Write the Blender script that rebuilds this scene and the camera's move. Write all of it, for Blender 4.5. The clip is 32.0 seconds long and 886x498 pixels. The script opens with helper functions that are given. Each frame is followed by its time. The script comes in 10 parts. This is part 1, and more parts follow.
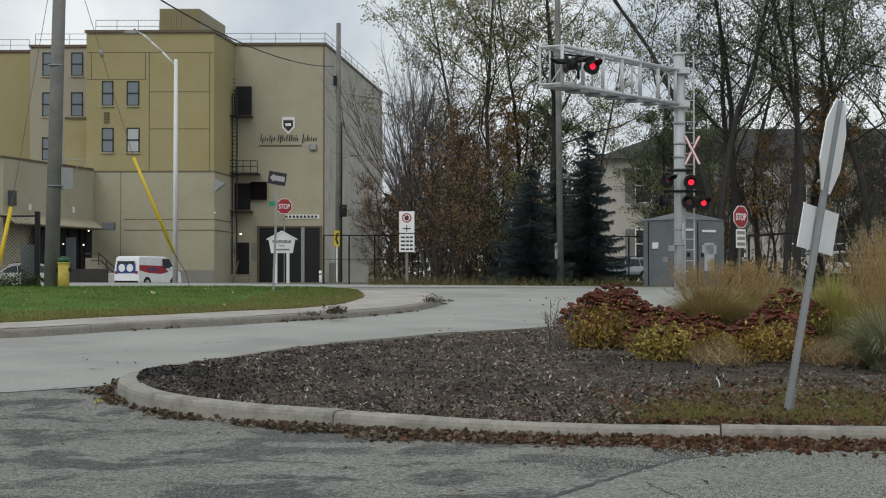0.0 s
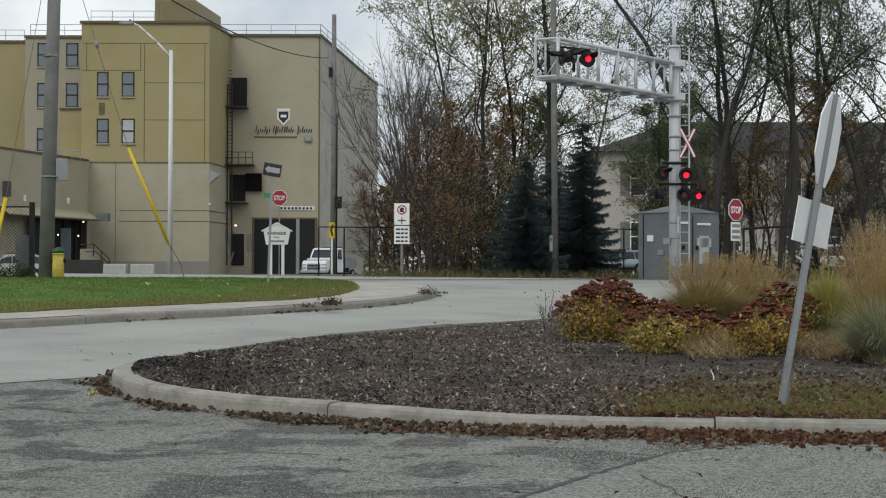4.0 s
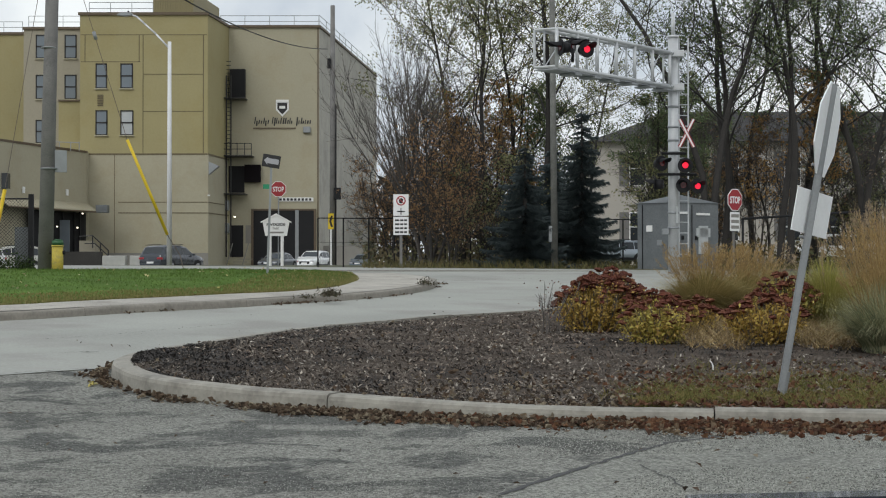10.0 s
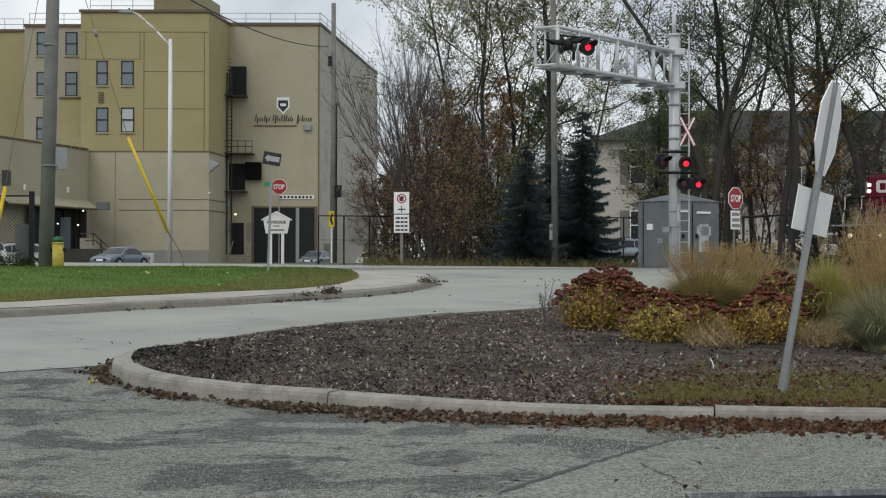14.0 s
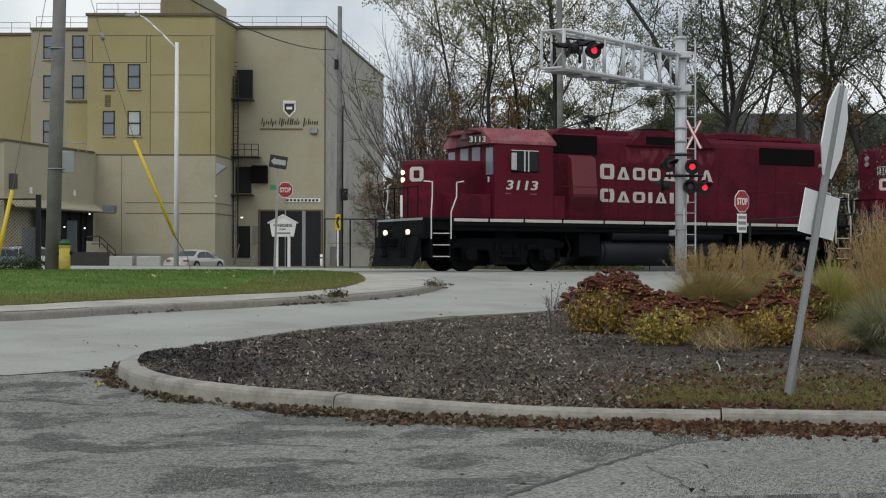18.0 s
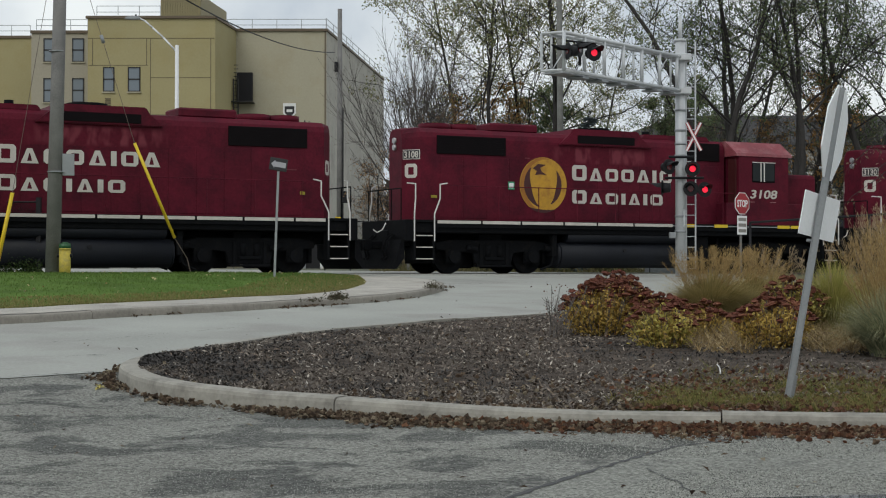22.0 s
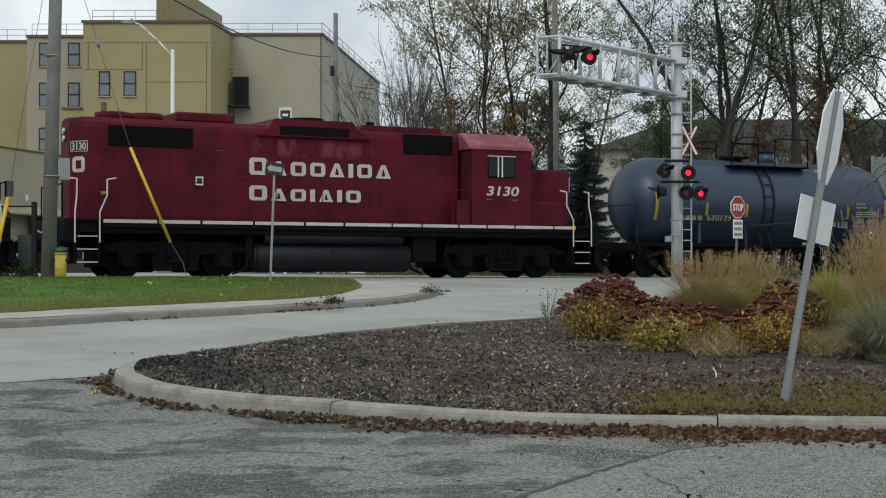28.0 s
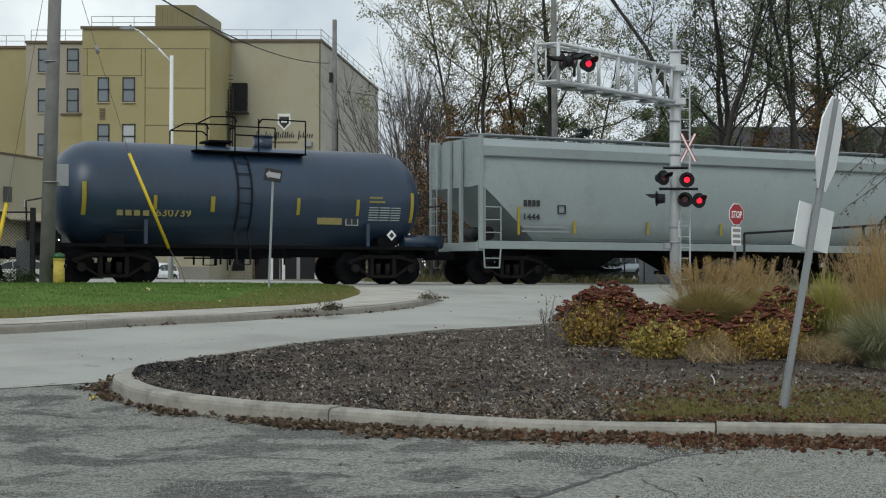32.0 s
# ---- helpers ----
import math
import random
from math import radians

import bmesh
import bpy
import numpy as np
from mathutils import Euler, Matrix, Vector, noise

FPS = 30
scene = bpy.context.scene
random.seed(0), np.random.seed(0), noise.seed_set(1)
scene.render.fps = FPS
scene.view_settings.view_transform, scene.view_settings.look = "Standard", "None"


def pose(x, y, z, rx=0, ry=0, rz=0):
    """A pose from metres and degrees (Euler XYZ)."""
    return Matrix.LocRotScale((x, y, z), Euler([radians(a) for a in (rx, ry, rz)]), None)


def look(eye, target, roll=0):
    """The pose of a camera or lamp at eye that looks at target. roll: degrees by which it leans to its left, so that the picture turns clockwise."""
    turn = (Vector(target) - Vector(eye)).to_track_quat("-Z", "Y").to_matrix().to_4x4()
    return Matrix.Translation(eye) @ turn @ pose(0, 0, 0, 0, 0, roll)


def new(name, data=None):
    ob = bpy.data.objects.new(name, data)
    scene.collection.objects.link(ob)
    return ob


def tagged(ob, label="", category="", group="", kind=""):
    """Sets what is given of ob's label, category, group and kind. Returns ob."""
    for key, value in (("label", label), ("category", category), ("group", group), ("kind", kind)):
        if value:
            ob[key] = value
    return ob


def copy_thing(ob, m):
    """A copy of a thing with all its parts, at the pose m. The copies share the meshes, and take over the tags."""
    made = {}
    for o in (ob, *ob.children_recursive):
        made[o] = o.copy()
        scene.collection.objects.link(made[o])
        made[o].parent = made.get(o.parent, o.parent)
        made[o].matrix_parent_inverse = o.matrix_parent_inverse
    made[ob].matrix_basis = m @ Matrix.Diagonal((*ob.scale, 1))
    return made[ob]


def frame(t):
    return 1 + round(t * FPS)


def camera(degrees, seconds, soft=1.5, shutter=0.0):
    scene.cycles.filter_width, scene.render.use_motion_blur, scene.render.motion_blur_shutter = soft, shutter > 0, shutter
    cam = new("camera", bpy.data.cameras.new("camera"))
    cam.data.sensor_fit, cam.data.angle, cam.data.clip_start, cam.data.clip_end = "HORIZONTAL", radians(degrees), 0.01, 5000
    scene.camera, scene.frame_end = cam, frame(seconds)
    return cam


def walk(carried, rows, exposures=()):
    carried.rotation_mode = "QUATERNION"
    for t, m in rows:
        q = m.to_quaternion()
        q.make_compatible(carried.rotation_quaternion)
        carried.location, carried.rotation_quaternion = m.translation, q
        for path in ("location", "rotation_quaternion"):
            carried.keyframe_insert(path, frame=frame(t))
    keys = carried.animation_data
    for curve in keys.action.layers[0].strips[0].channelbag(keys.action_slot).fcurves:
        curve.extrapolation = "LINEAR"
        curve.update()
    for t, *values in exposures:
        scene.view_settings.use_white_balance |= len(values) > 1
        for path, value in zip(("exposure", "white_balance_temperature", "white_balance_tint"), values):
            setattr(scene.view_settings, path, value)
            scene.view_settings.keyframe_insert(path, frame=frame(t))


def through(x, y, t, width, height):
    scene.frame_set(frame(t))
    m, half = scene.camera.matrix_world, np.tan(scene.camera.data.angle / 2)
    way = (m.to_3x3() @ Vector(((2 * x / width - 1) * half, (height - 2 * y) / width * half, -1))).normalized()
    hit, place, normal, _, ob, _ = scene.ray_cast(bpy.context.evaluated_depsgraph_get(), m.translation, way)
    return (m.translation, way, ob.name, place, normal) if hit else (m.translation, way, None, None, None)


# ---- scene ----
EYE = (0.0, 0.0, 1.2)
cam = camera(31.284, 32.0, soft=1.1)
# seconds, then the camera's three angles: it is held by hand in a standing car
TURNS = [
    (0.0, 91.203, 0.048, 0.265), (0.5, 91.117, 0.083, 0.277), (1.0, 91.112, 0.147, 0.232), (1.5, 91.133, 0.156, 0.239),
    (2.0, 91.147, 0.091, 0.185), (2.5, 91.079, 0.028, 0.152), (3.0, 90.937, -0.071, 0.172), (3.5, 90.919, -0.125, 0.135),
    (5.5, 90.816, -0.044, -0.069), (6.0, 90.713, 0.001, -0.007), (6.5, 90.722, -0.058, 0.056), (7.0, 90.753, -0.047, 0.053),
    (7.5, 90.752, -0.039, 0.021), (8.0, 90.585, 0.024, 0.003), (8.5, 90.615, 0.018, 0.056), (9.0, 90.585, 0.01, 0.0),
    (9.5, 90.585, 0.018, 0.003), (10.0, 90.585, 0.022, 0.054), (10.5, 90.566, 0.067, 0.073), (11.0, 90.555, 0.026, 0.111),
    (11.5, 90.473, -0.012, 0.092), (12.0, 90.442, -0.064, 0.098), (12.5, 90.469, -0.047, 0.095), (13.0, 90.473, -0.069, 0.06),
    (13.5, 90.486, -0.109, 0.061), (14.0, 90.509, -0.089, 0.072), (14.5, 90.447, -0.075, 0.083), (16.5, 90.476, -0.074, 0.24),
    (17.0, 90.557, -0.146, 0.256), (17.5, 90.568, -0.085, 0.267), (18.0, 90.622, -0.076, 0.298), (18.5, 90.578, -0.02, 0.305),
    (19.0, 90.658, -0.068, 0.302), (19.5, 90.706, -0.024, 0.275), (20.0, 90.714, 0.002, 0.32), (20.5, 90.67, -0.027, 0.326),
    (21.0, 90.653, -0.065, 0.358), (21.5, 90.655, -0.044, 0.306), (22.0, 90.71, -0.015, 0.307), (22.5, 90.736, -0.02, 0.332),
    (23.0, 90.702, -0.019, 0.318), (23.5, 90.676, -0.014, 0.293), (24.0, 90.763, -0.014, 0.239), (24.5, 90.793, 0.006, 0.183),
    (25.0, 90.812, 0.048, 0.178), (25.5, 90.826, 0.059, 0.161), (27.5, 90.858, 0.059, 0.251), (28.0, 90.857, 0.036, 0.16),
    (28.5, 90.919, 0.019, 0.189), (29.0, 90.985, -0.023, 0.172), (29.5, 90.95, -0.023, 0.172), (30.0, 90.957, -0.004, 0.161),
    (30.5, 91.031, -0.06, 0.162), (31.0, 91.043, -0.014, 0.139), (31.5, 91.07, -0.022, 0.164), (32.0, 91.095, -0.068, 0.105)]
walk(cam, [(t, pose(*EYE, rx, ry, rz)) for t, rx, ry, rz in TURNS], exposures=[(0.0, -0.12, 6350, 7), (3.0, -0.06, 6350, 7), (6.0, 0.0, 6350, 7), (11.0, 0.03, 6350, 7), (12.0, 0.1, 6350, 7), (13.0, 0.03, 6350, 7), (17.0, -0.08, 6350, 7), (25.0, -0.08, 6300, 5), (28.0, -0.04, 6250, 4), (32.0, 0.0, 6250, 4)])

# ---- world and sun: an overcast late-autumn day ----
world = bpy.data.worlds.new("overcast_sky")
scene.world = world
world.use_nodes = True
wn, wl = world.node_tree.nodes, world.node_tree.links
wn.clear()
sky = wn.new("ShaderNodeTexSky")
sky.sky_type, sky.sun_disc = "NISHITA", False
sky.sun_elevation, sky.sun_rotation = radians(32), radians(160)
sky.air_density, sky.dust_density = 1.6, 4.0
cloud = wn.new("ShaderNodeTexNoise")
cloud.inputs["Scale"].default_value, cloud.inputs["Detail"].default_value = 7.0, 6.0
ramp = wn.new("ShaderNodeValToRGB")
ramp.color_ramp.elements[0].position, ramp.color_ramp.elements[0].color = 0.36, (0.66, 0.71, 0.80, 1)
ramp.color_ramp.elements[1].position, ramp.color_ramp.elements[1].color = 0.62, (1.12, 1.13, 1.14, 1)
dim = wn.new("ShaderNodeMixRGB")
dim.inputs["Fac"].default_value = 0.9
gain = wn.new("ShaderNodeVectorMath")
gain.operation = "SCALE"
gain.inputs["Scale"].default_value = 0.1
back = wn.new("ShaderNodeBackground")
back.inputs["Strength"].default_value = 0.9
wout = wn.new("ShaderNodeOutputWorld")
wl.new(cloud.outputs["Fac"], ramp.inputs["Fac"])
wl.new(sky.outputs["Color"], gain.inputs[0])
wl.new(gain.outputs["Vector"], dim.inputs["Color1"])
wl.new(ramp.outputs["Color"], dim.inputs["Color2"])
wl.new(dim.outputs["Color"], back.inputs["Color"])
wl.new(back.outputs["Background"], wout.inputs["Surface"])
sun = new("sun", bpy.data.lights.new("sun", "SUN"))
sun.data.energy, sun.data.angle, sun.data.color = 1.0, radians(25), (1.0, 0.96, 0.9)
sun.matrix_world = look((0, 0, 40), (0 + 12, 0 + 22, 18))

# ---- materials ----
MATS = {}


def surf(name, col, rough=0.7, metal=0.0, var=0.18, scale=1.5, fine=30.0, bump=0.15, tint=None, tint_at=0.55, rnd=0.0, glow=0.0, spec=0.5, coat=0.0, island=0.0, grit=3.0, soft=5.0):
    """A weathered surface: broad stains, fine grain and relief. tint: a second colour that stains it in patches."""
    m = bpy.data.materials.new(name)
    m.use_nodes = True
    n, l = m.node_tree.nodes, m.node_tree.links
    p = n["Principled BSDF"]
    tc = n.new("ShaderNodeTexCoord")
    big = n.new("ShaderNodeTexNoise")
    big.inputs["Scale"].default_value, big.inputs["Detail"].default_value = scale, soft
    small = n.new("ShaderNodeTexNoise")
    small.inputs["Scale"].default_value, small.inputs["Detail"].default_value, small.inputs["Roughness"].default_value = fine, grit, 0.5 + 0.04 * grit
    for t in (big, small):
        l.new(tc.outputs["Object"], t.inputs["Vector"])
    add = n.new("ShaderNodeMath")
    add.operation = "ADD"
    l.new(big.outputs["Fac"], add.inputs[0])
    l.new(small.outputs["Fac"], add.inputs[1])
    mr = n.new("ShaderNodeMapRange")
    mr.inputs["From Min"].default_value, mr.inputs["From Max"].default_value = 0.6, 1.4
    mr.inputs["To Min"].default_value, mr.inputs["To Max"].default_value = 1 - var, 1 + var
    l.new(add.outputs[0], mr.inputs["Value"])
    base = n.new("ShaderNodeRGB")
    base.outputs[0].default_value = (*col, 1)
    last = base.outputs[0]
    if tint:
        tn = n.new("ShaderNodeTexNoise")
        tn.inputs["Scale"].default_value, tn.inputs["Detail"].default_value, tn.inputs["Roughness"].default_value = scale * 1.7, min(8.0, soft * 1.6), 0.65 if soft > 3 else 0.5
        l.new(tc.outputs["Object"], tn.inputs["Vector"])
        tr = n.new("ShaderNodeMapRange")
        tr.inputs["From Min"].default_value, tr.inputs["From Max"].default_value = tint_at - 0.08, tint_at + 0.1
        l.new(tn.outputs["Fac"], tr.inputs["Value"])
        mx = n.new("ShaderNodeMixRGB")
        mx.inputs["Color2"].default_value = (*tint, 1)
        l.new(tr.outputs["Result"], mx.inputs["Fac"])
        l.new(last, mx.inputs["Color1"])
        last = mx.outputs["Color"]
    sc = n.new("ShaderNodeVectorMath")
    sc.operation = "SCALE"
    l.new(last, sc.inputs[0])
    l.new(mr.outputs["Result"], sc.inputs["Scale"])
    last = sc.outputs["Vector"]
    if rnd or island:
        if island:
            src = n.new("ShaderNodeNewGeometry").outputs["Random Per Island"]
        else:
            src = n.new("ShaderNodeObjectInfo").outputs["Random"]
        r = n.new("ShaderNodeMapRange")
        a = rnd or island
        r.inputs["To Min"].default_value, r.inputs["To Max"].default_value = 1 - a, 1 + a
        l.new(src, r.inputs["Value"])
        s2 = n.new("ShaderNodeVectorMath")
        s2.operation = "SCALE"
        l.new(last, s2.inputs[0])
        l.new(r.outputs["Result"], s2.inputs["Scale"])
        last = s2.outputs["Vector"]
    l.new(last, p.inputs["Base Color"])
    rr = n.new("ShaderNodeMapRange")
    rr.inputs["To Min"].default_value, rr.inputs["To Max"].default_value = max(0.02, rough - 0.12), min(1.0, rough + 0.12)
    l.new(big.outputs["Fac"], rr.inputs["Value"])
    l.new(rr.outputs["Result"], p.inputs["Roughness"])
    p.inputs["Metallic"].default_value = metal
    p.inputs["Specular IOR Level"].default_value = spec
    p.inputs["Coat Weight"].default_value = coat
    if bump:
        b = n.new("ShaderNodeBump")
        b.inputs["Strength"].default_value, b.inputs["Distance"].default_value = bump, 0.02
        l.new(add.outputs[0], b.inputs["Height"])
        l.new(b.outputs["Normal"], p.inputs["Normal"])
    if glow:
        p.inputs["Emission Color"].default_value = (*col, 1)
        p.inputs["Emission Strength"].default_value = glow
    MATS[name] = m
    return m


def leafy(name, stops, rough=0.7, through=0.25, pos=None):
    """Leaves, blades or chips: each piece takes its own colour from the stops."""
    m = bpy.data.materials.new(name)
    m.use_nodes = True
    n, l = m.node_tree.nodes, m.node_tree.links
    p = n["Principled BSDF"]
    g = n.new("ShaderNodeNewGeometry")
    r = n.new("ShaderNodeValToRGB")
    r.color_ramp.interpolation = "LINEAR"
    while len(r.color_ramp.elements) < len(stops):
        r.color_ramp.elements.new(0.5)
    for i, c in enumerate(stops):
        r.color_ramp.elements[i].position = pos[i] if pos else i / (len(stops) - 1)
        r.color_ramp.elements[i].color = (*c, 1)
    l.new(g.outputs["Random Per Island"], r.inputs["Fac"])
    l.new(r.outputs["Color"], p.inputs["Base Color"])
    p.inputs["Roughness"].default_value = rough
    p.inputs["Specular IOR Level"].default_value = 0.25
    if through:
        t = n.new("ShaderNodeBsdfTranslucent")
        l.new(r.outputs["Color"], t.inputs["Color"])
        mx = n.new("ShaderNodeMixShader")
        mx.inputs["Fac"].default_value = through
        l.new(p.outputs[0], mx.inputs[1])
        l.new(t.outputs[0], mx.inputs[2])
        l.new(mx.outputs[0], n["Material Output"].inputs["Surface"])
    return m


def glass_mat(name, col, rough=0.06):
    m = bpy.data.materials.new(name)
    m.use_nodes = True
    p = m.node_tree.nodes["Principled BSDF"]
    p.inputs["Base Color"].default_value = (*col, 1)
    p.inputs["Roughness"].default_value = rough
    p.inputs["Specular IOR Level"].default_value = 0.36
    return m




def asphalt(name, pale, dark, at, wear, speck):
    """Worn asphalt: torn dark patches in a pale worn skin, with coarse stones showing through."""
    m = bpy.data.materials.new(name)
    m.use_nodes = True
    n, l = m.node_tree.nodes, m.node_tree.links
    p = n["Principled BSDF"]
    tc = n.new("ShaderNodeTexCoord")

    def tex(kind, scale, detail=4.0, rough=0.6):
        t = n.new(kind)
        t.inputs["Scale"].default_value = scale
        if kind == "ShaderNodeTexNoise":
            t.inputs["Detail"].default_value, t.inputs["Roughness"].default_value = detail, rough
        l.new(tc.outputs["Object"], t.inputs["Vector"])
        return t

    def span(src, a, b, c, d):
        r = n.new("ShaderNodeMapRange")
        for k, v in zip(("From Min", "From Max", "To Min", "To Max"), (a, b, c, d)):
            r.inputs[k].default_value = v
        l.new(src, r.inputs["Value"])
        return r.outputs["Result"]

    def mul(a, b):
        q = n.new("ShaderNodeMath")
        q.operation = "MULTIPLY"
        l.new(a, q.inputs[0])
        l.new(b, q.inputs[1])
        return q.outputs[0]

    torn = tex("ShaderNodeTexNoise", wear, 9.0, 0.66)
    torn.inputs["Distortion"].default_value = 0.5
    scraped = tex("ShaderNodeTexNoise", wear * 2.3, 8.0, 0.7)
    broad = tex("ShaderNodeTexNoise", 0.35, 2.0, 0.5)
    cells = tex("ShaderNodeTexVoronoi", 62.0)
    sand = tex("ShaderNodeTexNoise", 120.0, 3.0, 0.7)
    mx = n.new("ShaderNodeMixRGB")
    mx.inputs["Color1"].default_value, mx.inputs["Color2"].default_value = (*pale, 1), (*dark, 1)
    l.new(span(torn.outputs["Fac"], at - 0.01, at + 0.045, 0.0, 1.0), mx.inputs["Fac"])
    sep = n.new("ShaderNodeSeparateColor")
    l.new(cells.outputs["Color"], sep.inputs["Color"])
    f = mul(span(sep.outputs["Red"], 0.0, 1.0, 1 - speck, 1 + speck), span(sand.outputs["Fac"], 0.3, 0.7, 0.68, 1.32))
    f = mul(f, span(broad.outputs["Fac"], 0.3, 0.7, 0.84, 1.16))
    f = mul(f, span(scraped.outputs["Fac"], 0.6, 0.66, 0.96, 1.22))
    sc = n.new("ShaderNodeVectorMath")
    sc.operation = "SCALE"
    l.new(mx.outputs["Color"], sc.inputs[0])
    l.new(f, sc.inputs["Scale"])
    l.new(sc.outputs["Vector"], p.inputs["Base Color"])
    p.inputs["Roughness"].default_value, p.inputs["Specular IOR Level"].default_value = 0.92, 0.2
    b = n.new("ShaderNodeBump")
    b.inputs["Strength"].default_value, b.inputs["Distance"].default_value = 0.8, 0.012
    l.new(f, b.inputs["Height"])
    l.new(b.outputs["Normal"], p.inputs["Normal"])
    MATS[name] = m
    return m


ASPHALT = asphalt("old_asphalt", (0.275, 0.275, 0.248), (0.125, 0.127, 0.119), 0.505, 1.1, 0.6)
PATCH = asphalt("asphalt_patch", (0.29, 0.292, 0.262), (0.215, 0.217, 0.2), 0.56, 1.8, 0.5)
CONCRETE_ROAD = surf("concrete_road", (0.333, 0.338, 0.311), 0.9, var=0.2, scale=0.35, fine=26, bump=0.3, tint=(0.285, 0.28, 0.26), tint_at=0.57, spec=0.2, soft=2)
FUEL = surf("dark_navy_tank_paint", (0.005, 0.0065, 0.011), 0.6, var=0.5, scale=2, fine=20, bump=0.1, spec=0.3)
# Darker copy of KERB: shade on the kerb's face is put into the colour.
KERB_SHADED = surf("shaded_kerb_concrete", (0.25, 0.232, 0.2), 0.9, var=0.25, scale=1.6, fine=18, bump=0.3, tint=(0.19, 0.176, 0.15), tint_at=0.56)
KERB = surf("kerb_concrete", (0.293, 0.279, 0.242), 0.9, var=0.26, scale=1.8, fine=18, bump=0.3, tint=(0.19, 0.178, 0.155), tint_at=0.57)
WALK = surf("pavement_concrete", (0.385, 0.362, 0.32), 0.9, var=0.35, scale=1.0, fine=30, bump=0.3, tint=(0.27, 0.25, 0.22), tint_at=0.6)
SOIL = surf("dark_mulch_soil", (0.085, 0.07, 0.059), 1.0, var=1.0, scale=3.0, fine=60, bump=1.0, spec=0.05)
BASE = surf("rough_ground", (0.07, 0.068, 0.045), 0.95, var=0.4, scale=0.5, fine=9, bump=0.5, tint=(0.075, 0.085, 0.035), tint_at=0.5)
BALLAST = surf("track_ballast", (0.13, 0.12, 0.105), 0.95, var=0.5, scale=3, fine=25, bump=1.0)
LAWN = surf("lawn_soil", (0.085, 0.145, 0.029), 1.0, spec=0.1, var=0.5, scale=0.8, fine=30, bump=0.8)
STEEL = surf("rail_steel", (0.16, 0.13, 0.11), 0.5, 0.7, var=0.3)
GALV = surf("galvanised_steel", (0.28, 0.295, 0.305), 0.5, 0.4, var=0.16, scale=4, fine=60, bump=0.05)
ALU = surf("silver_paint", (0.52, 0.535, 0.55), 0.42, 0.25, var=0.14, scale=3, fine=50, bump=0.05)
DARK = surf("black_paint", (0.012, 0.012, 0.014), 0.6, var=0.3, bump=0.05, spec=0.25)
UNDER = surf("grimy_black_iron", (0.0045, 0.005, 0.0062), 0.8, 0.0, var=0.6, scale=4, fine=30, bump=0.3, tint=(0.011, 0.010, 0.009), tint_at=0.62, spec=0.1)
RED = surf("maroon_red_paint", (0.096, 0.008, 0.0195), 0.6, var=0.32, scale=0.6, fine=16, bump=0.04, tint=(0.058, 0.0062, 0.0145), tint_at=0.54, spec=0.12)
RED_ROOF = surf("faded_red_roof_paint", (0.20, 0.04, 0.052), 0.6, var=0.4, scale=1.4, fine=20, bump=0.06, tint=(0.27, 0.10, 0.11), tint_at=0.56)


def scorched(name, sound, burnt):
    """Paint that exhaust has bleached in upright tongues, fading out towards the edges of the patch."""
    m = surf(name, sound, 0.62, var=0.28, scale=0.9, fine=16, bump=0.04, spec=0.12)
    n, l = m.node_tree.nodes, m.node_tree.links
    p = n["Principled BSDF"]
    tc = n.new("ShaderNodeTexCoord")
    mp = n.new("ShaderNodeMapping")
    mp.inputs["Scale"].default_value = (3.4, 1.0, 1.5)
    l.new(tc.outputs["Object"], mp.inputs["Vector"])
    tongues = n.new("ShaderNodeTexNoise")
    tongues.inputs["Scale"].default_value, tongues.inputs["Detail"].default_value = 1.0, 2.5
    l.new(mp.outputs["Vector"], tongues.inputs["Vector"])
    parts = n.new("ShaderNodeSeparateXYZ")
    l.new(tc.outputs["Generated"], parts.inputs[0])
    fades = []
    for axis in ("X", "Z"):   # 4 t (1 - t): none at the edges, full in the middle
        inv = n.new("ShaderNodeMath")
        inv.operation = "SUBTRACT"
        inv.inputs[0].default_value = 1.0
        l.new(parts.outputs[axis], inv.inputs[1])
        mul = n.new("ShaderNodeMath")
        mul.operation = "MULTIPLY"
        l.new(parts.outputs[axis], mul.inputs[0])
        l.new(inv.outputs[0], mul.inputs[1])
        fades.append(mul.outputs[0])
    both = n.new("ShaderNodeMath")
    both.operation = "MULTIPLY"
    l.new(fades[0], both.inputs[0])
    l.new(fades[1], both.inputs[1])
    edge = n.new("ShaderNodeMapRange")
    edge.inputs["From Max"].default_value = 0.035
    l.new(both.outputs[0], edge.inputs["Value"])
    on = n.new("ShaderNodeMapRange")
    on.inputs["From Min"].default_value, on.inputs["From Max"].default_value = 0.44, 0.6
    l.new(tongues.outputs["Fac"], on.inputs["Value"])
    mask = n.new("ShaderNodeMath")
    mask.operation = "MULTIPLY"
    l.new(edge.outputs["Result"], mask.inputs[0])
    l.new(on.outputs["Result"], mask.inputs[1])
    mx = n.new("ShaderNodeMixRGB")
    mx.inputs["Color2"].default_value = (*burnt, 1)
    l.new(mask.outputs[0], mx.inputs["Fac"])
    l.new(p.inputs["Base Color"].links[0].from_socket, mx.inputs["Color1"])
    l.new(mx.outputs["Color"], p.inputs["Base Color"])
    return m


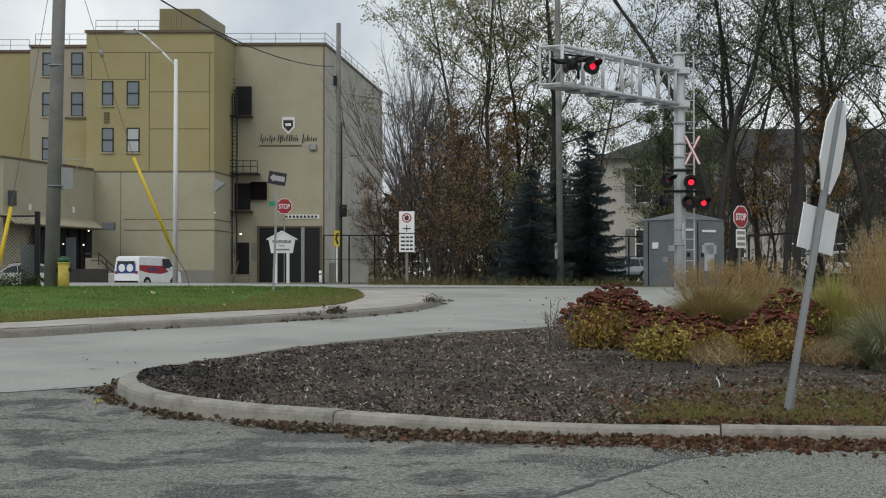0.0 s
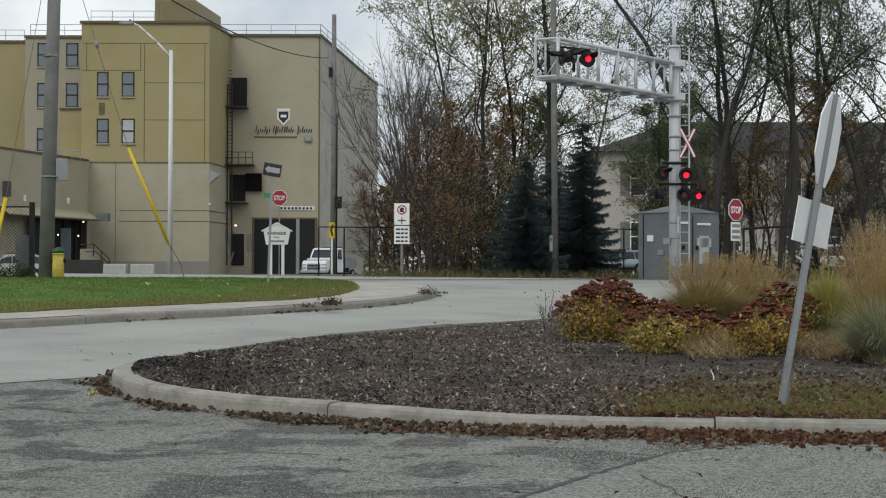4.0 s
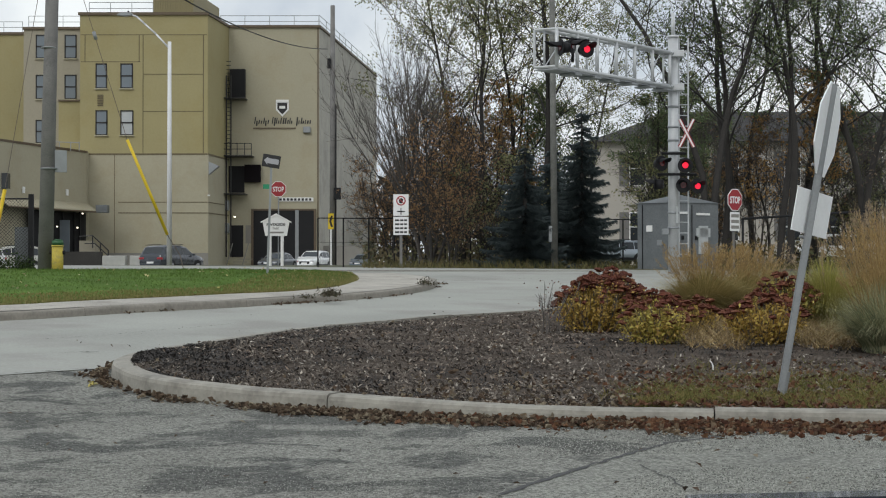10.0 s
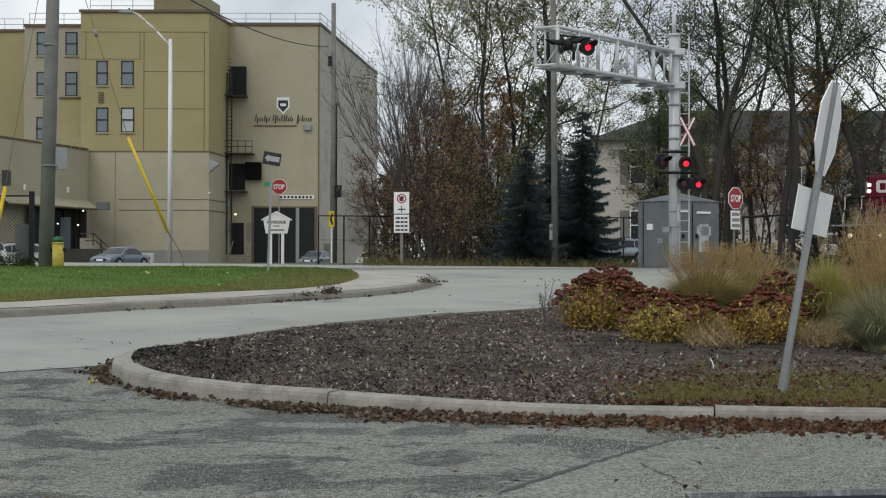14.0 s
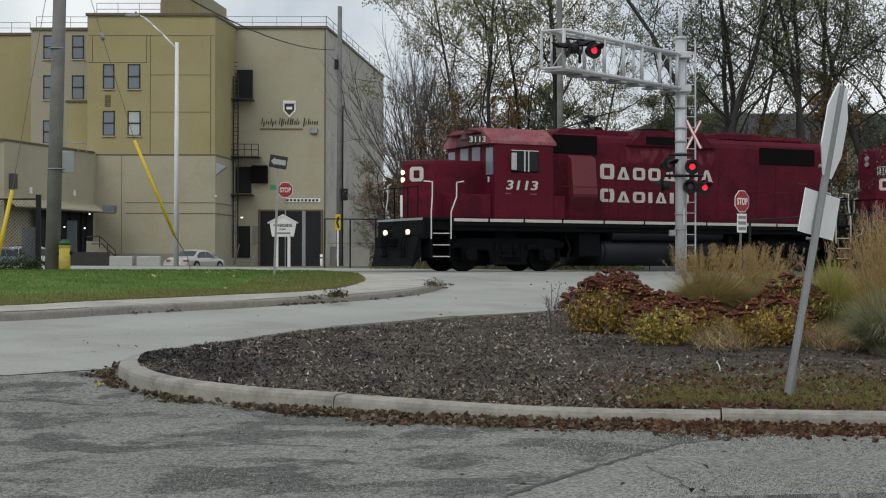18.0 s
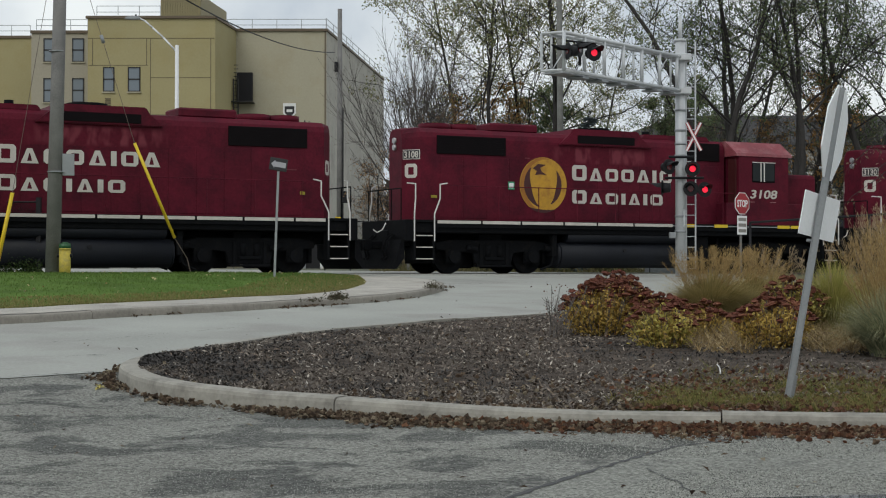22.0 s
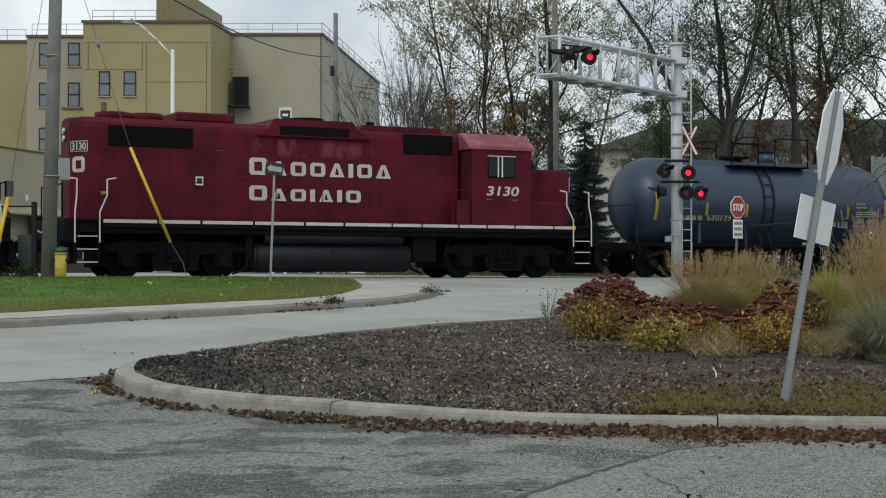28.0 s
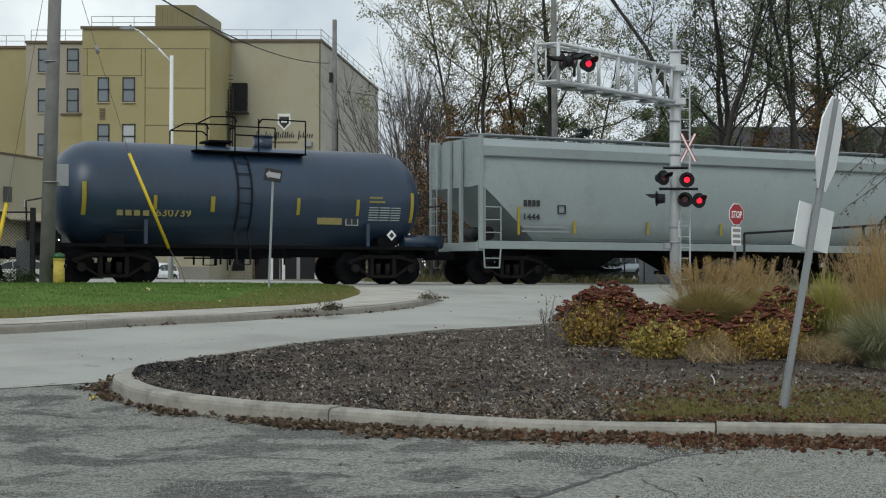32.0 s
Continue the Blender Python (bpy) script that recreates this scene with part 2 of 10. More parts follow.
FADED = scorched("scorched_paint", (0.083, 0.0072, 0.0172), (0.17, 0.035, 0.05))
GRILLE = surf("radiator_grille", (0.007, 0.0055, 0.0065), 0.8, 0.0, var=0.35, scale=3, fine=60, bump=0.2, spec=0.08)
WHITE = surf("white_marking", (0.52, 0.49, 0.45), 0.6, var=0.14, scale=3, fine=25, bump=0.03)
CLEANWHITE = surf("white_paint", (0.78, 0.78, 0.77), 0.4, var=0.06, scale=2, fine=20, bump=0.02)
HANDRAIL = surf("white_handrail", (0.6, 0.58, 0.56), 0.5, var=0.2)
GOLD = surf("golden_emblem", (0.5, 0.27, 0.02), 0.55, var=0.2, scale=2, tint=(0.36, 0.17, 0.02), tint_at=0.55)
AMBER = surf("dark_amber_paint", (0.32, 0.13, 0.015), 0.6, var=0.3, scale=3)
MAROON = surf("dark_maroon", (0.05, 0.008, 0.008), 0.5)
YELLOW = surf("safety_yellow", (0.66, 0.47, 0.015), 0.5, var=0.14, scale=4)
STENCIL = surf("worn_stencil_paint", (0.2, 0.17, 0.06), 0.7, var=0.3, fine=40)
YELLOWDIM = surf("dulled_yellow_stripe", (0.3, 0.24, 0.02), 0.6, var=0.2)
GLASS = glass_mat("dark_glass", (0.03, 0.035, 0.04))
CABGLASS = glass_mat("dark_cab_glass", (0.02, 0.024, 0.026), 0.25)
# Sky reflection is turned down so that the panes stay dark.
CABGLASS.node_tree.nodes["Principled BSDF"].inputs["Specular IOR Level"].default_value = 0.12
# Pale blue base colour carries the sky's reflection.
PALEGLASS = glass_mat("sky_lit_glass", (0.17, 0.2, 0.23), 0.1)
TANKBLUE = surf("slate_blue_tank_paint", (0.021, 0.04, 0.073), 0.36, var=0.2, scale=0.8, fine=10, bump=0.03, tint=(0.021, 0.036, 0.063), tint_at=0.58, spec=0.5)
HOPPER = surf("pale_grey_hopper_paint", (0.26, 0.3, 0.303), 0.6, var=0.1, scale=0.6, fine=9, bump=0.03, tint=(0.23, 0.26, 0.26), tint_at=0.6)
WOODPOLE = surf("weathered_wood_pole", (0.175, 0.17, 0.165), 0.9, var=0.35, scale=2.5, fine=40, bump=0.2)
BARK = surf("tree_bark", (0.034, 0.031, 0.029), 0.95, var=0.4, scale=3, fine=25, bump=0.6)
DARKTWIG = surf("dark_twigs", (0.085, 0.075, 0.068), 0.95, var=0.3, bump=0.0)
TWIG = surf("grey_twigs", (0.13, 0.118, 0.108), 0.95, var=0.3, bump=0.0)
MILL1 = surf("ochre_wall", (0.33, 0.29, 0.15), 0.85, var=0.08, scale=0.25, fine=6, bump=0.1, tint=(0.315, 0.27, 0.13), tint_at=0.56)
MILL2 = surf("sand_wall", (0.372, 0.345, 0.255), 0.85, var=0.08, scale=0.25, fine=6, bump=0.1, tint=(0.352, 0.318, 0.225), tint_at=0.56)
MILL3 = surf("sand_grey_wall", (0.325, 0.30, 0.235), 0.85, var=0.1, scale=0.2, fine=5, bump=0.1)
MILLTRIM = surf("brown_metal_trim", (0.11, 0.08, 0.05), 0.6, var=0.15)
PENT = surf("ribbed_penthouse_metal", (0.22, 0.19, 0.10), 0.6, var=0.12, scale=1)
PLINTH = surf("grey_plinth", (0.24, 0.23, 0.21), 0.9, var=0.2, scale=0.6)
# Black for dark doors and for shade painted into openings.
VOID = surf("shade_and_door_black", (0.012, 0.012, 0.014), 0.9, bump=0.0)
MASTPAINT = surf("pale_lamp_post_paint", (0.68, 0.69, 0.7), 0.6, 0.0, var=0.1, scale=2, fine=30, bump=0.02)
PINKRED = surf("faded_pinkish_red", (0.13, 0.018, 0.03), 0.6, var=0.25, scale=1.2, fine=16, bump=0.04)
BOGIEIRON = surf("sooty_bogie_iron", (0.012, 0.0105, 0.0105), 0.85, var=0.5, scale=4, fine=30, bump=0.3, tint=(0.02, 0.015, 0.012), tint_at=0.6, spec=0.15)
PRINT = surf("worn_small_print", (0.28, 0.14, 0.15), 0.6, var=0.2, scale=6)
CABIN = surf("equipment_case_grey", (0.15, 0.163, 0.172), 0.55, 0.2, var=0.35, scale=1.5, fine=20, bump=0.05)
HOUSEWALL = surf("pale_render_wall", (0.42, 0.395, 0.355), 0.9, var=0.1, scale=0.4)
BLIND = surf("closed_blind", (0.42, 0.44, 0.45), 0.7, var=0.1)
ROOFING = surf("dark_roof_shingle", (0.035, 0.033, 0.033), 0.9, var=0.3, scale=2, fine=25, bump=0.4)
SIGNRED = surf("sign_red", (0.3, 0.014, 0.022), 0.45, var=0.06)
SIGNWHITE = surf("sign_white", (0.75, 0.75, 0.75), 0.45, var=0.06)
SIGNGREEN = surf("sign_green", (0.02, 0.25, 0.12), 0.45, var=0.06)
SIGNBLACK = surf("sign_black", (0.015, 0.015, 0.017), 0.45, var=0.06)
ORANGE = surf("orange_reflector", (0.36, 0.16, 0.1), 0.5)
BAREALU = surf("bare_aluminium_sheet", (0.9, 0.92, 0.93), 0.5, 0.1, var=0.06, scale=4, fine=40, bump=0.02)
LAMPRED = surf("red_signal_lens", (1.0, 0.014, 0.05), 0.3, glow=0.85, bump=0.0)
LENSOFF = surf("dark_red_lens", (0.10, 0.004, 0.006), 0.2, bump=0.0)
HEADLAMP = surf("headlamp", (1.0, 0.86, 0.6), 0.3, glow=1.3, bump=0.0)
WARMLAMP = surf("wall_lamp_glow", (1.0, 0.9, 0.7), 0.3, glow=1.8, bump=0.0)
PALEPATCH = surf("pale_cover_paint", (0.42, 0.44, 0.45), 0.6, var=0.2, scale=6)
RUBBER = surf("tyre_rubber", (0.012, 0.012, 0.012), 0.85, bump=0.05)
CHROME = surf("wheel_alloy", (0.4, 0.4, 0.41), 0.35, 0.8, bump=0.0)


# ---- helpers for meshes ----
def part(name, bm, material, parent=None, label="", smooth=False):
    """Links a bmesh as one mesh object, under a thing or a part."""
    me = bpy.data.meshes.new(name)
    bm.to_mesh(me)
    bm.free()
    return place(name, me, material, parent, label, smooth)


def place(name, me, material, parent=None, label="", smooth=False):
    if not me.materials:
        me.materials.append(material)
    if smooth:
        me.polygons.foreach_set("use_smooth", [True] * len(me.polygons))
    ob = new(name, me)
    if parent is not None:
        ob.parent = parent
    if label:
        ob["label"] = label
    return ob


def thing(name, label, category, m=None, group="", kind=""):
    ob = new(name)
    if m is not None:
        ob.matrix_basis = m
    return tagged(ob, label, category, group, kind)


def box(bm, x0, x1, y0, y1, z0, z1, bevel=0.0, m=None):
    v = [bm.verts.new(p) for p in ((x0, y0, z0), (x1, y0, z0), (x1, y1, z0), (x0, y1, z0), (x0, y0, z1), (x1, y0, z1), (x1, y1, z1), (x0, y1, z1))]
    f = [bm.faces.new([v[i] for i in q]) for q in ((3, 2, 1, 0), (4, 5, 6, 7), (0, 1, 5, 4), (1, 2, 6, 5), (2, 3, 7, 6), (3, 0, 4, 7))]
    if m is not None:
        for p in v:
            p.co = m @ p.co
    if bevel:
        e = list({e for q in f for e in q.edges})
        bmesh.ops.bevel(bm, geom=e, offset=bevel, segments=1, affect="EDGES")
    return bm


def cyl(bm, a, b, r0, r1=None, n=10, caps=True):
    """A tapered rod from a to b."""
    r1 = r0 if r1 is None else r1
    a, b = Vector(a), Vector(b)
    q = (b - a).to_track_quat("Z", "Y")
    ra, rb = [], []
    for i in range(n):
        w = 2 * math.pi * i / n
        d = q @ Vector((math.cos(w), math.sin(w), 0))
        ra.append(bm.verts.new(a + d * r0))
        rb.append(bm.verts.new(b + d * r1))
    for i in range(n):
        j = (i + 1) % n
        bm.faces.new((ra[i], ra[j], rb[j], rb[i])).smooth = n > 6
    if caps:
        bm.faces.new(ra[::-1])
        bm.faces.new(rb)
    return bm


def pipe(bm, pts, r, n=6):
    for a, b in zip(pts, pts[1:]):
        cyl(bm, a, b, r, n=n)
    return bm


def prism(bm, outline, y0, y1, bevel=0.0):
    """An outline of (x, z) drawn out from y0 to y1."""
    a = [bm.verts.new((x, y0, z)) for x, z in outline]
    b = [bm.verts.new((x, y1, z)) for x, z in outline]
    fs = [bm.faces.new(a), bm.faces.new(b[::-1])]
    k = len(a)
    for i in range(k):
        fs.append(bm.faces.new((a[i], b[i], b[(i + 1) % k], a[(i + 1) % k])))
    bmesh.ops.recalc_face_normals(bm, faces=fs)
    if bevel:
        bmesh.ops.bevel(bm, geom=list({e for f in fs for e in f.edges}), offset=bevel, segments=2, affect="EDGES")
    return bm


def slab(bm, outline, z0, z1):
    """An outline of (x, y) drawn up from z0 to z1."""
    a = [bm.verts.new((x, y, z0)) for x, y in outline]
    b = [bm.verts.new((x, y, z1)) for x, y in outline]
    fs = [bm.faces.new(a), bm.faces.new(b)]
    k = len(a)
    for i in range(k):
        fs.append(bm.faces.new((a[i], a[(i + 1) % k], b[(i + 1) % k], b[i])))
    bmesh.ops.recalc_face_normals(bm, faces=fs)
    return bm


TEXTS = {}


def words(text, height, depth=0.004):
    """Flat letters as a mesh in the xz plane, facing -y, left end at the origin."""
    key = (text, height, depth)
    if key not in TEXTS:
        c = bpy.data.curves.new("letters", "FONT")
        c.body, c.size, c.extrude, c.resolution_u, c.offset, c.shear = text, height / 0.7, depth, 3, 0.022 * height / 0.7, 0.0
        o = new("letters", c)
        me = bpy.data.meshes.new_from_object(o.evaluated_get(bpy.context.evaluated_depsgraph_get()))
        bpy.data.objects.remove(o)
        bpy.data.curves.remove(c)
        me.transform(Matrix.Rotation(radians(90), 4, "X"))
        TEXTS[key] = me
    return TEXTS[key].copy()


def lettering(name, text, height, width, at, material, parent, label="", back=False, bold=0.0, slant=0.0):
    me = words(text, height)
    w = max(v.co.x for v in me.vertices) - min(v.co.x for v in me.vertices)
    x0 = min(v.co.x for v in me.vertices)
    me.transform(Matrix.Diagonal((width / w, 1, 1, 1)) @ Matrix.Translation((-x0, 0, 0)))
    if slant:
        for v in me.vertices:
            v.co.x += v.co.z * slant
    ob = place(name, me, material, parent, label)
    ob.matrix_basis = pose(*at, 0, 0, 180 if back else 0)
    return ob


# ---- the lie of the land: it climbs gently to the railway; crest and dip beyond fit the camera's view ----
TURN = 28.43
ALONG = Vector((math.cos(radians(TURN)), math.sin(radians(TURN)), 0))
ACROSS = Vector((-ALONG.y, ALONG.x, 0))
TRACK = Vector((-0.645, 47.911, 0))
RAIL = 1.05
BREAKS = [(60.0, 0.0), (30.0, 0.0), (2.2, 1.0), (-8.0, 1.1), (-38.0, 1.2), (-52.0, 0.78)]


def before(x, y):
    """Metres from the track's middle line, on the camera's side."""
    return (TRACK - Vector((x, y, 0))).dot(ACROSS)


def land(x, y):
    w = before(x, y)
    if w >= BREAKS[0][0]:
        return BREAKS[0][1]
    for (w0, z0), (w1, z1) in zip(BREAKS, BREAKS[1:]):
        if w >= w1:
            return z0 + (z1 - z0) * (w0 - w) / (w0 - w1)
    return BREAKS[-1][1]


def sheet(name, outline, lift, material, label, category):
    """A level-lying surface that follows the land, lifted a little above it."""
    bm = bmesh.new()
    bm.faces.new([bm.verts.new((x, y, 0)) for x, y in outline])
    for w, _ in BREAKS:
        bmesh.ops.bisect_plane(bm, geom=bm.verts[:] + bm.edges[:] + bm.faces[:], plane_co=TRACK - ACROSS * w, plane_no=ACROSS)
    bmesh.ops.triangulate(bm, faces=bm.faces[:])
    for v in bm.verts:
        v.co.z = land(v.co.x, v.co.y) + lift
    bmesh.ops.recalc_face_normals(bm, faces=bm.faces[:])
    for f in bm.faces:
        if f.normal.z < 0:
            f.normal_flip()
    return tagged(part(name, bm, material), label, category, kind="structure")


# ---- ground, roads, kerbs ----
sheet("ground", [(-2500, -1500), (2500, -1500), (2500, 3500), (-2500, 3500)], 0.0, BASE, "rough earth and dry grass along the railway", "ground")
sheet("road_concrete", [(-60, 8), (-30, 12), (-12, 14.5), (-4.31, 15.40), (-3.48, 16.25), (3, 15.5), (12, 15.0), (40, 22), (40, 40), (10.5, 42.5), (9.5, 50.0), (5.0, 53.0), (-4.0, 57), (-11, 70), (-28, 82), (-60, 90), (-60, 60), (-30, 45), (-9, 44.5), (-5, 47.0), (-7, 42), (-40, 34)], 0.02, CONCRETE_ROAD, "pale worn concrete road over the level crossing", "road")
sheet("road_asphalt", [(-60, -40), (60, -40), (60, 14), (6, 14.2), (-1, 15.0), (-3.48, 16.25), (-4.31, 15.40), (-12, 14.5), (-30, 12), (-60, 8)], 0.014, ASPHALT, "old patched grey asphalt with dark stains", "road")
sheet("asphalt_patch", [(0.29, 8.10), (0.68, 8.95), (0.89, 9.35), (1.10, 9.75), (1.47, 10.45), (1.95, 10.90), (3.13, 11.20), (9, 10.6), (9, 4), (0.3, 4)], 0.026, PATCH, "lighter asphalt patch beside a ragged seam", "road")
sheet("road_far", [(-42, 36), (-29, 64), (-21.8, 78.6), (-15, 94), (-11.6, 101.6), (-8.3, 110.6), (-4, 122.6), (-1.5, 134), (2, 152), (12, 185), (34, 250), (20, 262), (-4, 188), (-12, 150), (-15.5, 138), (-18.2, 127.7), (-22.4, 115.7), (-25.7, 106.7), (-35.9, 83.7), (-46, 60), (-60, 40)], 0.03, CONCRETE_ROAD, "pale street in front of the mill", "road")

# dark ragged seam round the asphalt patch
bm = bmesh.new()
seam = [(0.29, 8.10), (0.68, 8.95), (0.89, 9.35), (1.10, 9.75), (1.47, 10.45), (1.95, 10.90)]
rs = random.Random(4)
row = []
for (xa, ya), (xb, yb) in zip(seam, seam[1:]):
    for i in range(8):
        t = i / 8
        x, y = xa + (xb - xa) * t + rs.uniform(-0.012, 0.012), ya + (yb - ya) * t + rs.uniform(-0.012, 0.012)
        w = rs.uniform(0.006, 0.024)
        row.append((bm.verts.new((x - w, y + w, land(x, y) + 0.03)), bm.verts.new((x + w, y - w, land(x, y) + 0.03))))
for a, b in zip(row, row[1:]):
    bm.faces.new((a[0], a[1], b[1], b[0]))
tagged(part("asphalt_seam", bm, surf("tar_seam", (0.06, 0.06, 0.06), 0.9)), "dark open seam in the asphalt", "road", kind="structure")


def crack(pts, wide, seed):
    """A thin ragged crack along ground points."""
    rc = random.Random(seed)
    bm = bmesh.new()
    row = []
    for (xa, ya), (xb, yb) in zip(pts, pts[1:]):
        n = max(3, int(math.hypot(xb - xa, yb - ya) / 0.12))
        for i in range(n):
            t = i / n
            x, y = xa + (xb - xa) * t + rc.uniform(-0.03, 0.03), ya + (yb - ya) * t + rc.uniform(-0.03, 0.03)
            w = wide * rc.uniform(0.3, 1.0)
            row.append((bm.verts.new((x - w, y - w, land(x, y) + 0.032)), bm.verts.new((x + w, y + w, land(x, y) + 0.032))))
    for a, b in zip(row, row[1:]):
        bm.faces.new((a[0], b[0], b[1], a[1]))
    bmesh.ops.recalc_face_normals(bm, faces=bm.faces[:])
    for f in bm.faces:
        if f.normal.z < 0:
            f.normal_flip()
    tagged(part("road_crack", bm, MATS["tar_seam"]), "thin ragged crack in the road surface", "road", kind="structure")


crack([(0.81, 8.20), (1.00, 8.70), (1.20, 8.95), (1.16, 9.30), (1.25, 9.55)], 0.008, 1)
crack([(1.20, 8.95), (1.25, 8.65), (1.22, 8.20)], 0.007, 2)
crack([(-4.31, 15.40), (-3.90, 15.85), (-3.47, 16.20)], 0.03, 3)
crack([(-4.30, 17.75), (-4.07, 18.00), (-3.89, 17.90)], 0.025, 4)
crack([(-5.04, 19.50), (-4.45, 20.30), (-3.72, 21.55), (-2.98, 22.95)], 0.01, 5)
crack([(-0.06, 38.80), (1.24, 40.30), (2.61, 41.60)], 0.04, 7)


def smooth_line(pts, n):
    """n points at even steps along a rounded line through pts."""
    out = []
    p = [Vector(q) for q in pts]
    p = [p[0] * 2 - p[1]] + p + [p[-1] * 2 - p[-2]]
    for i in range(1, len(p) - 2):
        for k in range(12):
            t = k / 12
            a, b, c, d = p[i - 1], p[i], p[i + 1], p[i + 2]
            out.append(0.5 * (2 * b + (c - a) * t + (2 * a - 5 * b + 4 * c - d) * t * t + (3 * b - a - 3 * c + d) * t ** 3))
    out.append(p[-2])
    d = [0.0]
    for a, b in zip(out, out[1:]):
        d.append(d[-1] + (b - a).length)
    res, j = [], 0
    for i in range(n):
        want = d[-1] * i / (n - 1)
        while j < len(d) - 2 and d[j + 1] < want:
            j += 1
        f = (want - d[j]) / max(1e-9, d[j + 1] - d[j])
        res.append(out[j].lerp(out[j + 1], min(1, max(0, f))))
    return res


def low(x):
    """How much lower the kerb and the bed lie towards the right end."""
    f = max(0.0, min(1.0, (x + 1.2) / 2.6))
    return 0.036 * f * f * (3 - 2 * f)


def kerb_stones(name, line, inward, width, height, length, material, label, first=0, drop=None):
    """A kerb in cast lengths with open joints, along a ground line; inward: the side on which its body lies."""
    root = thing(name, label, "kerb", kind="structure")
    per = max(2, round(length / 0.12))
    n = len(line)
    side = []
    for i in range(n):
        t = (line[min(n - 1, i + 1)] - line[max(0, i - 1)]).normalized()
        side.append(Vector((-t.y, t.x)) * inward)
    i = 0
    rr = random.Random(8)
    while i < n - 1:
        j = min(n - 1, i + (first if i == 0 and first else per))
        bm = bmesh.new()
        rings = []
        dz = rr.uniform(-0.006, 0.006)
        for k in range(i, j + 1):
            c = line[k].copy()
            if k == i:
                c += (line[k + 1] - line[k]).normalized() * 0.006
            if k == j:
                c -= (line[k] - line[k - 1]).normalized() * 0.006
            g = land(c.x, c.y) - (drop(c.x) if drop else 0)
            sec = [(0, -0.1), (0.012, height - 0.045 + dz), (0.022, height - 0.015 + dz), (0.05, height + dz), (width, height + dz + 0.004), (width + 0.01, -0.1)]
            rings.append([bm.verts.new((c.x + side[k].x * o, c.y + side[k].y * o, g + h)) for o, h in sec])
        for a, b in zip(rings, rings[1:]):
            for q in range(5):
                f = bm.faces.new((a[q], b[q], b[q + 1], a[q + 1]))
        bm.faces.new(rings[0])
        bm.faces.new(rings[-1][::-1])
        bmesh.ops.recalc_face_normals(bm, faces=bm.faces[:])
        part("kerb_stone", bm, material, root)
        i = j
    return root


island_line = smooth_line([(6.5, 11.2), (3.20, 11.55), (1.95, 11.75), (0.92, 11.90), (-0.03, 12.20), (-0.98, 12.80), (-1.84, 13.40), (-2.44, 13.85), (-2.91, 14.50), (-3.23, 15.35), (-3.33, 15.95), (-3.28, 16.6), (-3.1, 17.3), (-2.71, 18.40), (-1.96, 20.40), (-0.90, 22.15), (-0.04, 23.85), (1.56, 26.25), (3.6, 30.2), (7.5, 33.0), (14, 37)], 330)
kerb_stones("island_kerb", island_line, -1, 0.2, 0.16, 3.1, KERB, "rounded concrete kerb round the planted island", first=round(1.35 / 0.12), drop=low)
left_line = smooth_line([(-12.4, 15.6), (-9.2, 19.5), (-6.37, 22.75), (-5.76, 23.60), (-5.14, 24.65), (-4.43, 25.65), (-3.56, 26.80), (-2.71, 28.25), (-1.93, 29.40), (-1.25, 30.80), (-0.63, 32.75), (-0.25, 34.90), (-0.17, 36.85), (-0.44, 38.65), (-1.21, 40.35)], 300)
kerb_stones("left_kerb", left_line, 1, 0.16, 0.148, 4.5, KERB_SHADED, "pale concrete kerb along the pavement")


def loft(name, front, back, rows, height, material, label, category, bulge=0.0, rough=0.0, lift_a=0.0, lift_b=0.0):
    """A surface between two lines of (x, y) with equally many points; height(x, y) is its ground."""
    bm = bmesh.new()
    grid = []
    for k in range(rows + 1):
        t = k / rows
        r = []
        for a, b in zip(front, back):
            p = a.lerp(b, t)
            z = height(p.x, p.y, t) + lift_a * (1 - t) + lift_b * t + bulge * math.sin(math.pi * t)
            if rough and 0 < k < rows:
                z += rough * (noise.noise((p.x * 1.3, p.y * 1.3, 3)) + 0.6 * noise.noise((p.x * 5, p.y * 5, 7)))
            r.append(bm.verts.new((p.x, p.y, z)))
        grid.append(r)
    for a, b in zip(grid, grid[1:]):
        for i in range(len(a) - 1):
            bm.faces.new((a[i], a[i + 1], b[i + 1], b[i]))
    bmesh.ops.recalc_face_normals(bm, faces=bm.faces[:])
    if sum(f.normal.z for f in bm.faces) < 0:
        bmesh.ops.reverse_faces(bm, faces=bm.faces[:])
    return tagged(part(name, bm, material, smooth=True), label, category, kind="structure"), grid


def inset(line, d):
    n = len(line)
    out = []
    for i in range(n):
        t = (line[min(n - 1, i + 1)] - line[max(0, i - 1)]).normalized()
        out.append(line[i] + Vector((-t.y, t.x)) * d)
    return out


# mulch bed inside the island kerb: a loft from the front edge to the back edge
inner = inset(island_line, -0.19)
tip = min(range(len(inner)), key=lambda i: inner[i].x)
bed_front = smooth_line([p for p in inner[:tip + 1][::-1][::6]] + [inner[0]], 90)
bed_back = smooth_line([p for p in inner[tip:][::6]] + [inner[-1]], 90)
loft("mulch_bed", bed_front, bed_back, 30, lambda x, y, t: land(x, y) - low(x), SOIL, "dark bark mulch bed with scattered leaves", "mulch", bulge=0.03, rough=0.025, lift_a=0.12, lift_b=0.14)


def bed_height(x, y):
    return land(x, y) + 0.128 - low(x)


